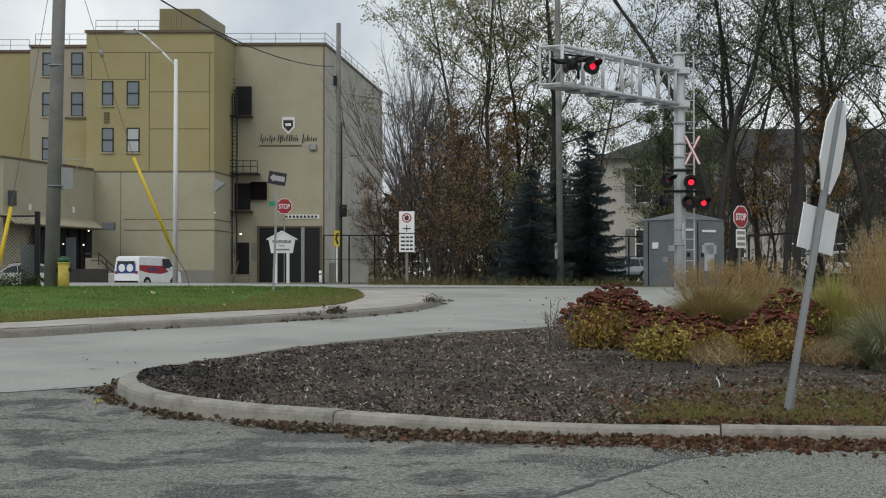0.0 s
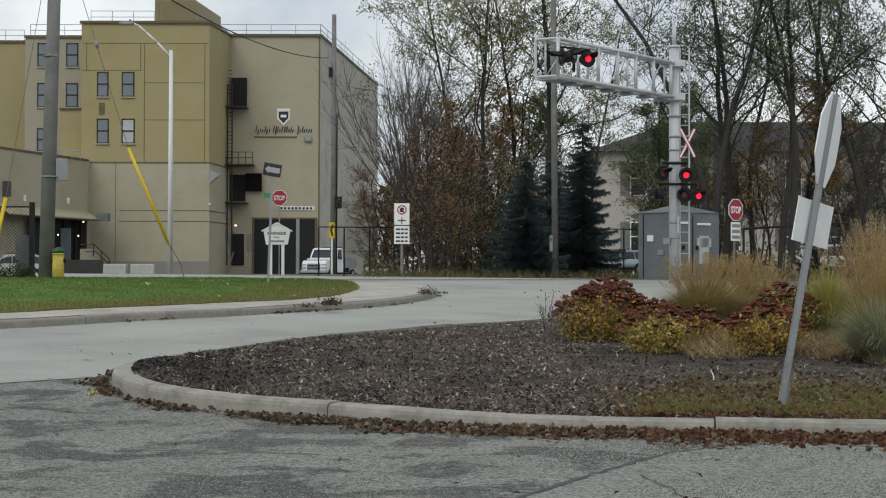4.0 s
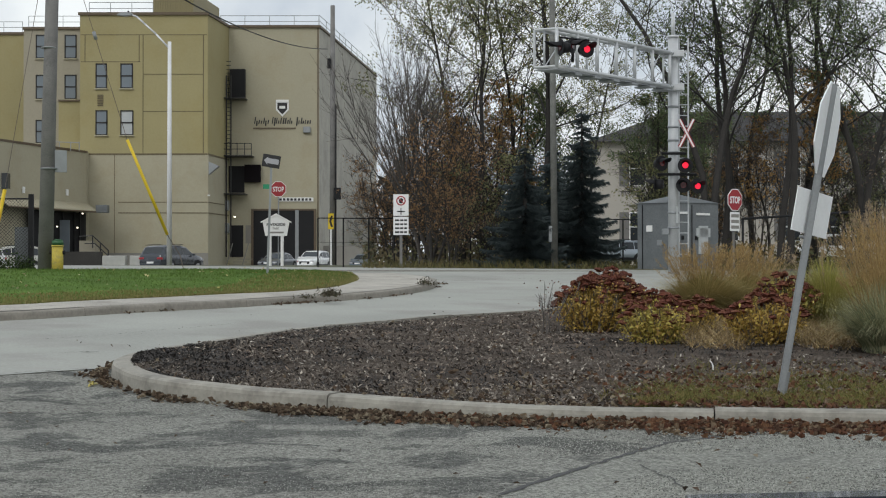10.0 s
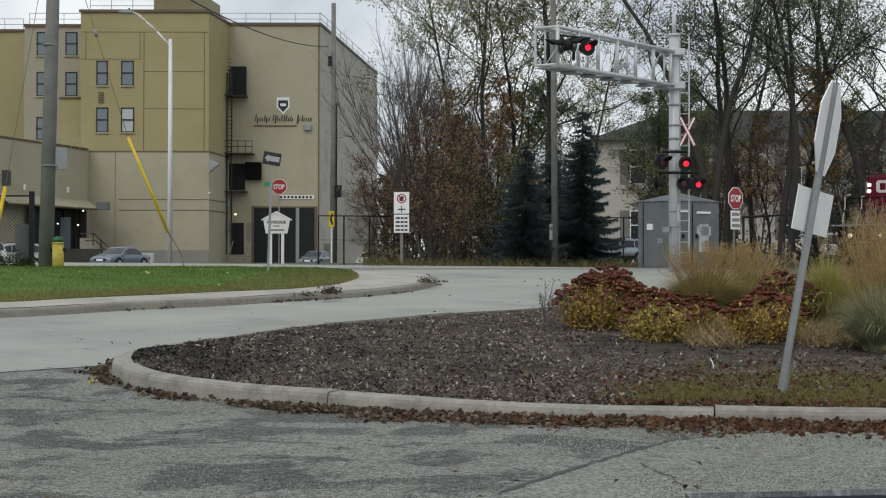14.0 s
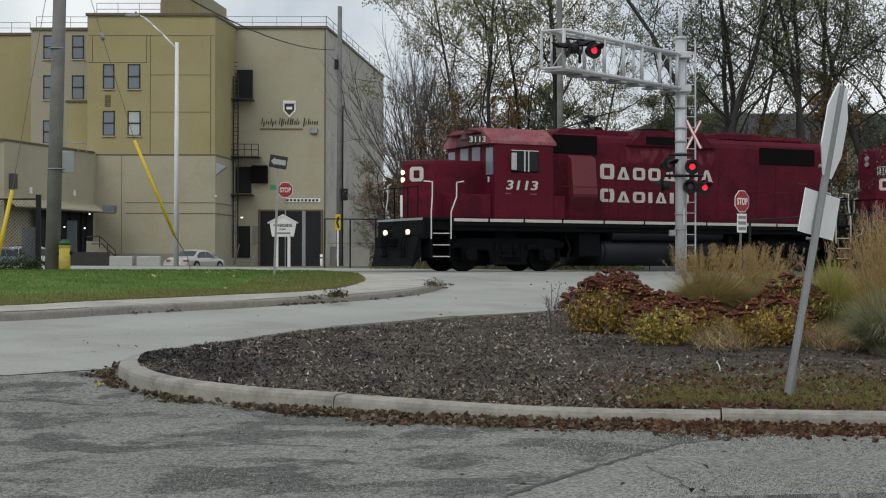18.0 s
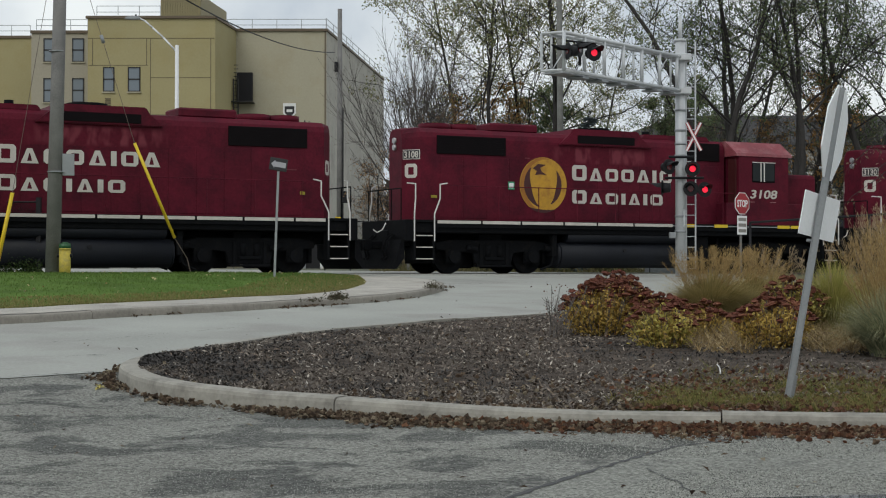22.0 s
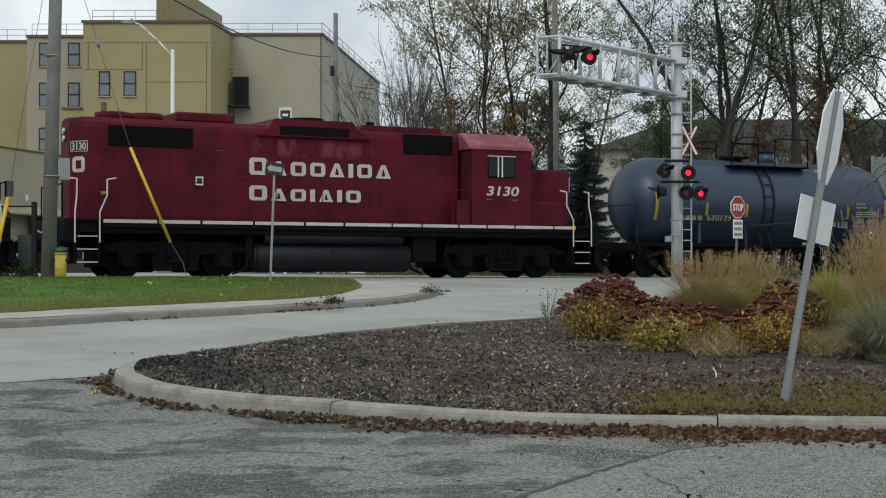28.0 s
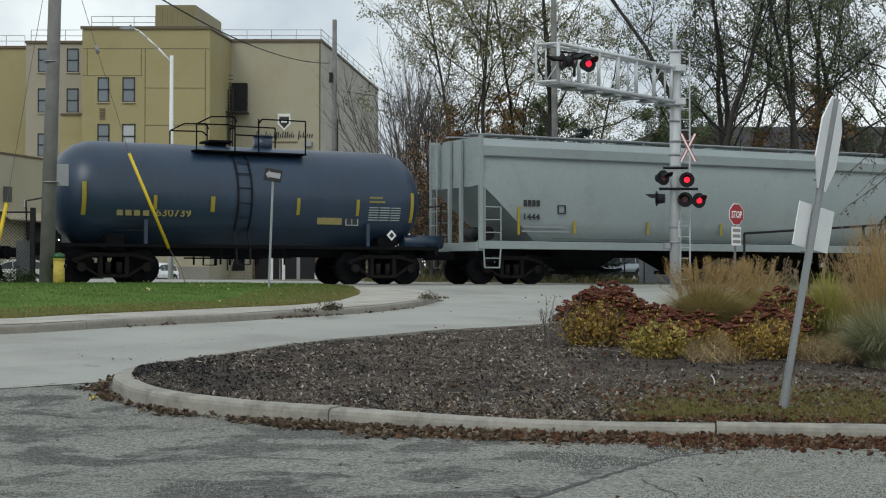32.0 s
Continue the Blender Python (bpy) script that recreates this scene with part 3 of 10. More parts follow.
# pavement and lawn on the far side of the road
edge = inset(left_line, 0.14)
lawn_front = smooth_line([(-12.6, 17.6), (-9.6, 21.0), (-6.79, 24.25), (-6.18, 25.30), (-5.49, 26.35), (-4.66, 27.50), (-3.83, 28.80), (-2.89, 30.10), (-2.23, 32.20), (-2.00, 34.50), (-1.98, 36.30), (-2.34, 39.50)], 300)
loft("pavement", edge, lawn_front, 4, lambda x, y, t: land(x, y), WALK, "pale concrete pavement with stains and dead weeds", "pavement", lift_a=0.151, lift_b=0.155)
lawn_back = smooth_line([(-34, 26.5), (-20, 34.5), (-13, 38.3), (-9, 40.3), (-7, 41.2), (-5.2, 42.2), (-3.6, 42.9), (-2.34, 39.50)], 300)
loft("lawn", lawn_front, lawn_back, 24, lambda x, y, t: (1 - t) * (land(x, y) + 0.15) + t * max(land(x, y) + 0.1, 1.0 + 0.09 * min(1, max(0, (-2.5 - x) / 3))), LAWN, "mown green lawn with fallen yellow leaves", "lawn", rough=0.02)


def stuff(name, verts, faces, material, label, category, parent=None):
    me = bpy.data.meshes.new(name)
    me.from_pydata(verts, [], faces)
    ob = place(name, me, material, parent)
    return tagged(ob, label, category, kind="stuff")


def lobed(V, F, c, size, rnd, tilt=0.5, curl=0.3):
    """One dry lobed leaf, curled at its rim, lying about the point c."""
    a = rnd.uniform(0, 6.283)
    n = Vector((rnd.gauss(0, tilt), rnd.gauss(0, tilt), 1)).normalized()
    u = n.cross(Vector((math.cos(a), math.sin(a), 0.01))).normalized()
    v = n.cross(u)
    k = len(V)
    V.append(c)
    bend = rnd.uniform(-0.4, 1.0) * curl
    wide = rnd.uniform(0.55, 0.95)
    for i in range(10):
        w = i * 0.6283
        r = size * (rnd.uniform(0.85, 1.15) if i % 2 == 0 else rnd.uniform(0.45, 0.7))
        V.append(c + u * (math.cos(w) * r) + v * (math.sin(w) * r * wide) + n * (size * bend * (0.4 + math.cos(w + a) ** 2)))
    for i in range(10):
        F.append((k, k + 1 + i, k + 1 + (i + 1) % 10))


def flake(V, F, c, size, rnd, tilt=0.5, aspect=0.55, fold=0.0):
    """One leaf or chip lying about the point c."""
    a = rnd.uniform(0, 6.283)
    n = Vector((rnd.gauss(0, tilt), rnd.gauss(0, tilt), 1)).normalized()
    u = n.cross(Vector((math.cos(a), math.sin(a), 0.01))).normalized()
    v = n.cross(u)
    k = len(V)
    s = size
    V.extend((c + u * s, c + v * s * aspect + n * fold * s, c - u * s, c - v * s * aspect + n * fold * s))
    if fold:
        F.append((k, k + 1, k + 2))
        F.append((k, k + 2, k + 3))
    else:
        F.append((k, k + 1, k + 2, k + 3))


CHIPS = leafy("bark_chips", [(0.055, 0.047, 0.041), (0.155, 0.132, 0.111), (0.1, 0.086, 0.074), (0.23, 0.2, 0.168), (0.42, 0.39, 0.345)], 0.9, 0.0, (0, 0.3, 0.55, 0.9, 1.0))
FALLEN = leafy("fallen_leaves", [(0.05, 0.038, 0.029), (0.092, 0.064, 0.045), (0.125, 0.09, 0.062), (0.27, 0.23, 0.165), (0.075, 0.06, 0.045)], 0.85, 0.12, (0, 0.3, 0.62, 0.93, 1.0))
REDDISH = leafy("red_brown_leaves", [(0.05, 0.025, 0.018), (0.13, 0.058, 0.034), (0.165, 0.09, 0.05), (0.07, 0.04, 0.028), (0.23, 0.175, 0.115)], 0.85, 0.12)
GRASSM = leafy("lawn_blades", [(0.06, 0.112, 0.02), (0.09, 0.154, 0.027), (0.077, 0.135, 0.025), (0.135, 0.163, 0.042)], 0.8, 0.25)
DRYGRASS = leafy("dry_grass", [(0.18, 0.18, 0.06), (0.29, 0.24, 0.105), (0.14, 0.16, 0.05), (0.25, 0.2, 0.085)], 0.85, 0.2)
rg = random.Random(12)
V, F = [], []
DV, DF = [], []
for i in range(125000):
    a = rg.randrange(0, 89)
    t = rg.random()
    s = rg.random()
    p = bed_front[a].lerp(bed_front[a + 1], s).lerp(bed_back[a].lerp(bed_back[a + 1], s), t ** 1.5)
    if p.x > 9:
        continue
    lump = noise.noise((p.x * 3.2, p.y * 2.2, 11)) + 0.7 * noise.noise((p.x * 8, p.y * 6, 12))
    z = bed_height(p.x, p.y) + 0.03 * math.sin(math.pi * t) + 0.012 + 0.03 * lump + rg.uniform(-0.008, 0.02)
    # Darker chips: in noise patches, in hollows and in a band before the plants.
    darker = 0.8 * noise.noise((p.x * 1.1, p.y * 0.7, 3)) + 0.6 * noise.noise((p.x * 4, p.y * 2.5, 5)) - 0.3 * lump - 0.13 * (p.x + 0.6) + 0.35 * rg.random() + (1.5 * math.exp(-((p.y - 18.3) / 0.75) ** 2) if p.x > 1.4 else 0.0) > 0.22
    flake(DV if darker else V, DF if darker else F, Vector((p.x, p.y, z)), 0.005 + 0.027 * rg.random() ** 2.6, rg, 0.7, rg.uniform(0.15, 0.6))
stuff("darker_mulch", DV, DF, leafy("darker_bark_chips", [(0.02, 0.019, 0.019), (0.055, 0.05, 0.047), (0.034, 0.032, 0.031), (0.115, 0.106, 0.098)], 0.8, 0.0), "darker bark chips in patches, hollows and a band over the bed", "mulch")
stuff("bark_mulch", V, F, CHIPS, "dark brown bark chips over the bed", "mulch")
V, F = [], []
RV, RF = [], []
rg = random.Random(13)
for i in range(15000):   # dry leaves over the bed, redder and thicker towards its right end
    a = rg.randrange(0, 89)
    t = rg.random() ** 1.9
    s = rg.random()
    p = bed_front[a].lerp(bed_front[a + 1], s).lerp(bed_back[a].lerp(bed_back[a + 1], s), t)
    if p.x > 8 or rg.random() > (0.06 + 0.8 * max(0, min(1, (p.x + 0.6) / 2.4))) * max(0.06, min(1, (p.x * 0.35 + 15.6 - p.y) / 1.4)):
        continue
    red = p.x + 1.2 * noise.noise((p.x * 0.9, p.y * 0.9, 14)) > 1.2 + 0.8 * rg.random()
    lobed(RV if red else V, RF if red else F, Vector((p.x, p.y, bed_height(p.x, p.y) + 0.03 * math.sin(math.pi * t) + (0.05 if p.x > 1.3 else 0.025))), rg.uniform(0.014, 0.04), rg, 0.6, 0.8)
stuff("leaf_litter", V, F, FALLEN, "dry brown leaves scattered on mulch", "leaves")
stuff("red_leaf_litter", RV, RF, REDDISH, "red-brown leaves scattered over mulch and grass", "leaves")
# coarse stones that stand out of the worn asphalt, and loose grit
V, F = [], []
rg = random.Random(18)
for i in range(150000):
    y = 6.3 + 9.2 * rg.random() ** 1.4
    x = rg.uniform(-0.31, 0.31) * y
    if y > 14.6 - 0.04 * x or noise.noise((x * 0.8, y * 0.8, 4)) < -0.35 + 0.3 * rg.random():
        continue
    r = rg.uniform(0.0022, 0.006)
    z = land(x, y) + (0.03 if x > 0.6 and y < 12 else 0.016)
    k = len(V)
    a = rg.uniform(0, 6.28)
    V.extend([Vector((x + r * math.cos(a + q * 2.094), y + r * math.sin(a + q * 2.094), z - 0.004)) for q in range(3)] + [Vector((x, y, z + r * rg.uniform(0.2, 0.7)))])
    F.extend(((k, k + 1, k + 3), (k + 1, k + 2, k + 3), (k + 2, k, k + 3)))
stuff("loose_grit", V, F, leafy("grit_stones", [(0.06, 0.062, 0.057), (0.11, 0.114, 0.104), (0.26, 0.266, 0.24), (0.35, 0.355, 0.325), (0.45, 0.455, 0.42)], 0.9, 0.0), "pale aggregate stones standing out of worn asphalt", "grit")
V, F = [], []
for i in range(20000):   # pale wood shreds on the mulch
    a = rg.randrange(0, 89)
    t = rg.random() ** 1.2
    s = rg.random()
    p = bed_front[a].lerp(bed_front[a + 1], s).lerp(bed_back[a].lerp(bed_back[a + 1], s), t)
    if p.x > 8 or rg.random() > 0.08 + 0.75 * max(0, min(1, (p.x + 2.2) / 3.6)) + 0.5 * noise.noise((p.x * 0.8, p.y * 0.8, 8)) - (0.75 * math.exp(-((p.y - 18.2) / 0.8) ** 2) if p.x > 1.4 else 0.0):
        continue
    flake(V, F, Vector((p.x, p.y, bed_height(p.x, p.y) + 0.03 * math.sin(math.pi * t) + 0.025)), rg.uniform(0.01, 0.04), rg, 0.45, rg.uniform(0.14, 0.42))
stuff("wood_shreds", V, F, leafy("shredded_wood", [(0.10, 0.075, 0.06), (0.17, 0.13, 0.1), (0.24, 0.19, 0.15), (0.46, 0.42, 0.36)], 0.9, 0.0), "pale weathered wood shreds over the mulch", "mulch")
# single leaves and dark scraps blown over the roads
V, F = [], []
for i in range(170):
    y = 7.0 + 24 * rg.random() ** 1.5
    x = rg.uniform(-0.3, 0.3) * y
    flake(V, F, Vector((x, y, land(x, y) + 0.04)), rg.uniform(0.012, 0.035), rg, 0.4, rg.uniform(0.25, 0.7), 0.3)
stuff("blown_leaves", V, F, FALLEN, "single dry leaves on the road", "leaves")
# the drift of leaves along the kerb
V, F = [], []
RV, RF = [], []
rg = random.Random(14)
for i in range(26000):
    k = rg.randrange(0, int(len(island_line) * 0.62))
    p = island_line[k].lerp(island_line[k + 1], rg.random())
    t = (island_line[k + 1] - island_line[k]).normalized()
    along = k / len(island_line)
    tipped = 0.345 < along < 0.385
    clump = noise.noise((p.x * 2.3, p.y * 2.3, 2))
    if along > 0.385 and rg.random() > 0.03 or along > 0.2 and not tipped and rg.random() > 0.28 + 0.6 * clump:
        continue
    wide = (0.3 if p.x > -0.6 else 0.17 if not tipped else 0.3) + 0.09 * clump
    if p.x > 1.0:
        wide += min(0.26, 0.14 * (p.x - 1.0))
    if 1.5 < p.x < 2.3:
        wide += 0.16
    o = abs(rg.gauss(0, 1)) * wide * 0.6
    q = p + Vector((-t.y, t.x)) * (o + 0.04)
    pile = 0.028 if p.x > -0.6 else 0.018
    z = land(q.x, q.y) + 0.024 + max(0, pile - o * 0.1) * rg.random()
    red = p.x + 0.7 * noise.noise((p.x * 1.6, p.y * 1.6, 4)) + rg.uniform(-1.2, 1.2) > 1.0
    lobed(RV if red else V, RF if red else F, Vector((q.x, q.y, z)), rg.uniform(0.013, 0.04), rg, 0.42 if p.x > -0.6 else 0.4, 0.9)
stuff("leaf_drift", V, F, FALLEN, "drift of brown autumn leaves against the kerb", "leaves")
stuff("red_leaf_drift", RV, RF, REDDISH, "drift of red-brown autumn leaves against the kerb", "leaves")
V, F = [], []
for i in range(26):   # a few yellow leaves at the island's tip
    lobed(V, F, Vector((rg.gauss(-3.22, 0.07), rg.gauss(14.95, 0.2), 0.05 + rg.uniform(0, 0.06))), rg.uniform(0.025, 0.05), rg, 0.6, 0.6)
stuff("yellow_leaves", V, F, leafy("pale_yellow_leaves", [(0.5, 0.42, 0.12), (0.55, 0.5, 0.25), (0.36, 0.3, 0.1)], 0.8, 0.2), "pale yellow leaves at the kerb's end", "leaves")
# leaves and twigs in the far gutter, dead weeds on the pavement
V, F = [], []
rg = random.Random(15)
for i in range(700):
    k = rg.randrange(30, len(left_line) - 1)
    p = left_line[k]
    t = (left_line[k + 1] - left_line[k]).normalized()
    if noise.noise((p.x * 0.9, p.y * 0.9, 5)) < 0.0:
        continue
    q = p - Vector((-t.y, t.x)) * abs(rg.gauss(0, 0.12))
    flake(V, F, Vector((q.x, q.y, land(q.x, q.y) + 0.04)), rg.uniform(0.02, 0.06), rg, 0.6, 0.5, 0.3)
WV, WF = [], []
for cx, cy, sx, sy, many, tall in ((-2.06, 28.4, 0.09, 0.22, 420, 0.13), (-2.42, 27.6, 0.09, 0.1, 90, 0.06), (-0.39, 33.7, 0.09, 0.3, 260, 0.12)):
    for i in range(many):
        x, y = rg.gauss(cx, sx), rg.gauss(cy, sy)
        flake(WV, WF, Vector((x, y, land(x, y) + 0.165 + abs(rg.gauss(0, tall * 0.5)))), rg.uniform(0.015, 0.05), rg, 0.9, 0.25)
stuff("dead_weeds", WV, WF, leafy("dead_weed_stalks", [(0.03, 0.026, 0.02), (0.07, 0.055, 0.035), (0.05, 0.055, 0.03), (0.11, 0.085, 0.055)], 0.85, 0.1), "dark dead weeds and dirt in the pavement's joints", "weeds")
stuff("gutter_litter", V, F, FALLEN, "dead weeds and leaves in the gutter", "leaves")
# grass blades
V, F = [], []
rg = random.Random(16)
for i in range(60000):
    r = int(24 * rg.random() ** 0.8)
    c = rg.randrange(20, 299)
    r = min(23, r)
    a0, a1, b0, b1 = lawn_front[c], lawn_front[c + 1], lawn_back[c], lawn_back[c + 1]
    s, t = rg.random(), (r + rg.random()) / 24
    p = a0.lerp(a1, s).lerp(b0.lerp(b1, s), t)
    z = (1 - t) * (land(p.x, p.y) + 0.15) + t * max(land(p.x, p.y) + 0.1, 1.0 + 0.09 * min(1, max(0, (-2.5 - p.x) / 3)))
    h = rg.uniform(0.02, 0.05)
    w = rg.uniform(0.004, 0.01)
    an = rg.uniform(0, 6.28)
    k = len(V)
    V.extend((Vector((p.x - w * math.cos(an), p.y - w * math.sin(an), z - 0.01)), Vector((p.x + w * math.cos(an), p.y + w * math.sin(an), z - 0.01)), Vector((p.x + rg.uniform(-0.03, 0.03), p.y + rg.uniform(-0.03, 0.03), z + h))))
    F.append((k, k + 1, k + 2))
stuff("lawn_grass", V, F, GRASSM, "short green grass", "grass")
V, F = [], []
for i in range(150):
    c = rg.randrange(60, 299)
    t = rg.random()
    p = lawn_front[c].lerp(lawn_back[c], t)
    z = (1 - t) * (land(p.x, p.y) + 0.15) + t * max(land(p.x, p.y) + 0.1, 1.0 + 0.09 * min(1, max(0, (-2.5 - p.x) / 3)))
    flake(V, F, Vector((p.x, p.y, z + 0.05)), rg.uniform(0.02, 0.05), rg, 0.5, 0.7, 0.2)
stuff("lawn_leaves", V, F, leafy("yellow_fallen_leaves", [(0.42, 0.36, 0.12), (0.5, 0.47, 0.3), (0.3, 0.2, 0.06)], 0.8, 0.2), "pale yellow leaves on the lawn", "leaves")
# dry grass fringe: edge of the lawn and the right end of the bed
V, F = [], []
rg = random.Random(17)


def blade(V, F, p, h, w, lean, rg):
    an = rg.uniform(0, 6.28)
    d = Vector((math.cos(an), math.sin(an), 0))
    k = len(V)
    tipv = p + Vector((rg.gauss(0, lean), rg.gauss(0, lean), 1)) * h
    V.extend((p - d * w, p + d * w, tipv))
    F.append((k, k + 1, k + 2))


for i in range(22000):
    c = rg.randrange(20, 299)
    near_tip = max(0.0, (c - 170) / 130)
    t = rg.random() ** 2 * (0.1 + 0.8 * near_tip ** 1.5)
    p = lawn_front[c].lerp(lawn_back[c], t)
    z = (1 - t) * (land(p.x, p.y) + 0.15) + t * max(land(p.x, p.y) + 0.1, 1.0 + 0.09 * min(1, max(0, (-2.5 - p.x) / 3)))
    blade(V, F, Vector((p.x, p.y, z)), rg.uniform(0.02, 0.05), 0.012, 0.4, rg)
GV, GF = [], []
for i in range(62000):
    x = rg.uniform(1.2, 7.5)
    k = min(range(0, 90, 3), key=lambda q: abs(bed_front[q].x - x))
    y = bed_front[k].y + (0.05 + abs(rg.gauss(0, 1.7))) * min(1, 0.12 + (x - 1.2) / 1.6)
    if noise.noise((x * 1.3, y * 1.3, 9)) + 0.3 * noise.noise((x * 5, y * 5, 3)) < -0.12 - 0.08 * (x - 2):
        continue
    blade(GV, GF, Vector((x, y + 0.02, bed_height(x, y) + 0.005)), rg.uniform(0.03, 0.1), 0.006, 0.8, rg)
stuff("bed_grass", GV, GF, leafy("thin_olive_grass", [(0.085, 0.105, 0.03), (0.15, 0.15, 0.046), (0.16, 0.125, 0.045), (0.26, 0.21, 0.085)], 0.85, 0.2), "thin olive grass among the leaves at the bed's corner", "grass")
stuff("dry_grass_fringe", V, F, DRYGRASS, "yellowing dry grass at the edges", "grass")

# ---- the railway ----
track = thing("railway_track", "single railway track with rusty rails in ballast and crossing slabs", "railway", kind="structure")
track.matrix_basis = pose(TRACK.x, TRACK.y, 0, 0, 0, TURN)
bm = bmesh.new()
for x0, x1, half, z in ((-140, -7, 2.3, 0.86), (8, 240, 2.3, 0.86)):
    prism_pts = [(-half - 0.5, 0.6), (half + 0.5, 0.6), (half, z), (-half, z)]
    a = [bm.verts.new((x0, y, zz)) for y, zz in prism_pts]
    b = [bm.verts.new((x1, y, zz)) for y, zz in prism_pts]
    for i in range(4):
        bm.faces.new((a[i], a[(i + 1) % 4], b[(i + 1) % 4], b[i]))
bmesh.ops.recalc_face_normals(bm, faces=bm.faces[:])
part("ballast", bm, BALLAST, track)
for y in (-0.753, 0.753):
    bm = bmesh.new()
    rail_sec = [(-0.065, 0), (0.065, 0), (0.065, 0.015), (0.012, 0.03), (0.012, 0.11), (0.036, 0.125), (0.036, 0.155), (-0.036, 0.155), (-0.036, 0.125), (-0.012, 0.11), (-0.012, 0.03), (-0.065, 0.015)]
    a = [bm.verts.new((-140, y + o, RAIL - 0.155 + h)) for o, h in rail_sec]
    b = [bm.verts.new((240, y + o, RAIL - 0.155 + h)) for o, h in rail_sec]
    for i in range(12):
        bm.faces.new((a[i], b[i], b[(i + 1) % 12], a[(i + 1) % 12]))
    bmesh.ops.recalc_face_normals(bm, faces=bm.faces[:])
    part("rail", bm, STEEL, track)
tie = bmesh.new()
box(tie, -0.11, 0.11, -1.3, 1.3, 0.72, 0.895, 0.01)
tie_me = bpy.data.meshes.new("sleeper")
tie.to_mesh(tie_me)
tie.free()
tie_me.materials.append(WOODPOLE)
for i in range(110):
    x = -30 + i * 0.53
    if -7.2 < x < 8.2:
        continue
    o = new("sleeper", tie_me)
    o.parent = track
    o.location = (x, 0, 0)
for y0, y1 in ((-2.6, -0.84), (-0.67, 0.67), (0.84, 2.4)):
    for i in range(6):
        bm = bmesh.new()
        box(bm, -7 + i * 2.5, -7 + i * 2.5 + 2.48, y0, y1, 0.8, RAIL - 0.012, 0.012)
        part("crossing_panel", bm, CONCRETE_ROAD, track)


# ---- the train ----
WHEELS = []   # (wheelset, x, radius) that roll with the train
TRAIN = []    # (thing, its place along the track at 23 s)


def wheelset(parent, x, r, gauge_half=0.75):
    bm = bmesh.new()
    for s in (-1, 1):
        cyl(bm, (0, s * (gauge_half - 0.065), 0), (0, s * (gauge_half + 0.065), 0), r, n=24)
        cyl(bm, (0, s * (gauge_half - 0.085), 0), (0, s * (gauge_half - 0.065), 0), r + 0.028, n=24)
        cyl(bm, (0, s * (gauge_half + 0.065), 0), (0, s * (gauge_half + 0.11), 0), r * 0.3, n=12)
        for q in range(4):
            a = q * 1.5708
            cyl(bm, (math.cos(a) * r * 0.62, s * (gauge_half + 0.06), math.sin(a) * r * 0.62), (math.cos(a) * r * 0.62, s * (gauge_half + 0.075), math.sin(a) * r * 0.62), 0.05, n=8)
    cyl(bm, (0, -gauge_half, 0), (0, gauge_half, 0), 0.09, n=8)
    ob = part("wheelset", bm, UNDER, parent)
    ob.matrix_basis = pose(x, 0, r)
    WHEELS.append((ob, x, r))
    return ob


def plain_shape(bm, kind, x, w, z, h, y):
    """One plain block of the painted marking: a chamfered frame, a wedge with a notch, or a bar."""
    c = min(0.16 * w, 0.07)
    if kind == "bar":
        box(bm, x, x + w, y - 0.004, y + 0.004, z, z + h)
        return
    if kind == "wedge":
        out = [(x, z), (x + w * 0.36, z + h), (x + w * 0.64, z + h), (x + w, z)]
        hole = [(x + w * 0.36, z + h * 0.16), (x + w * 0.47, z + h * 0.66), (x + w * 0.53, z + h * 0.66), (x + w * 0.64, z + h * 0.16)]
    else:
        t = 0.3 * w
        out = [(x + c, z), (x, z + c), (x, z + h - c), (x + c, z + h), (x + w - c, z + h), (x + w, z + h - c), (x + w, z + c), (x + w - c, z)]
        hole = [(x + t, z + h * 0.22), (x + t - 0.01, z + h * 0.26), (x + t - 0.01, z + h * 0.72), (x + t, z + h * 0.76), (x + w - t, z + h * 0.76), (x + w - t + 0.01, z + h * 0.72), (x + w - t + 0.01, z + h * 0.26), (x + w - t, z + h * 0.22)]
    a = [bm.verts.new((px, y - 0.004, pz)) for px, pz in out]
    b = [bm.verts.new((px, y - 0.004, pz)) for px, pz in hole]
    k = len(a)
    for i in range(k):
        bm.faces.new((a[i], b[i], b[(i + 1) % k], a[(i + 1) % k]))
    bmesh.ops.recalc_face_normals(bm, faces=bm.faces[:])
    bmesh.ops.solidify(bm, geom=bm.faces[:], thickness=0.006)


def marks(x0, z0, z1, widths, parent, y, name="marking_bar"):
    """A row of plain blocks in the colour of the painted name."""
    x = x0
    for i, (w, g, tall) in enumerate(widths):
        bm = bmesh.new()
        plain_shape(bm, "bar" if w < 0.2 else "wedge" if i % 3 == 1 else "frame", x, w, z0, (z1 - z0) * tall, y)
        part(name, bm, WHITE, parent)
        x += w + g


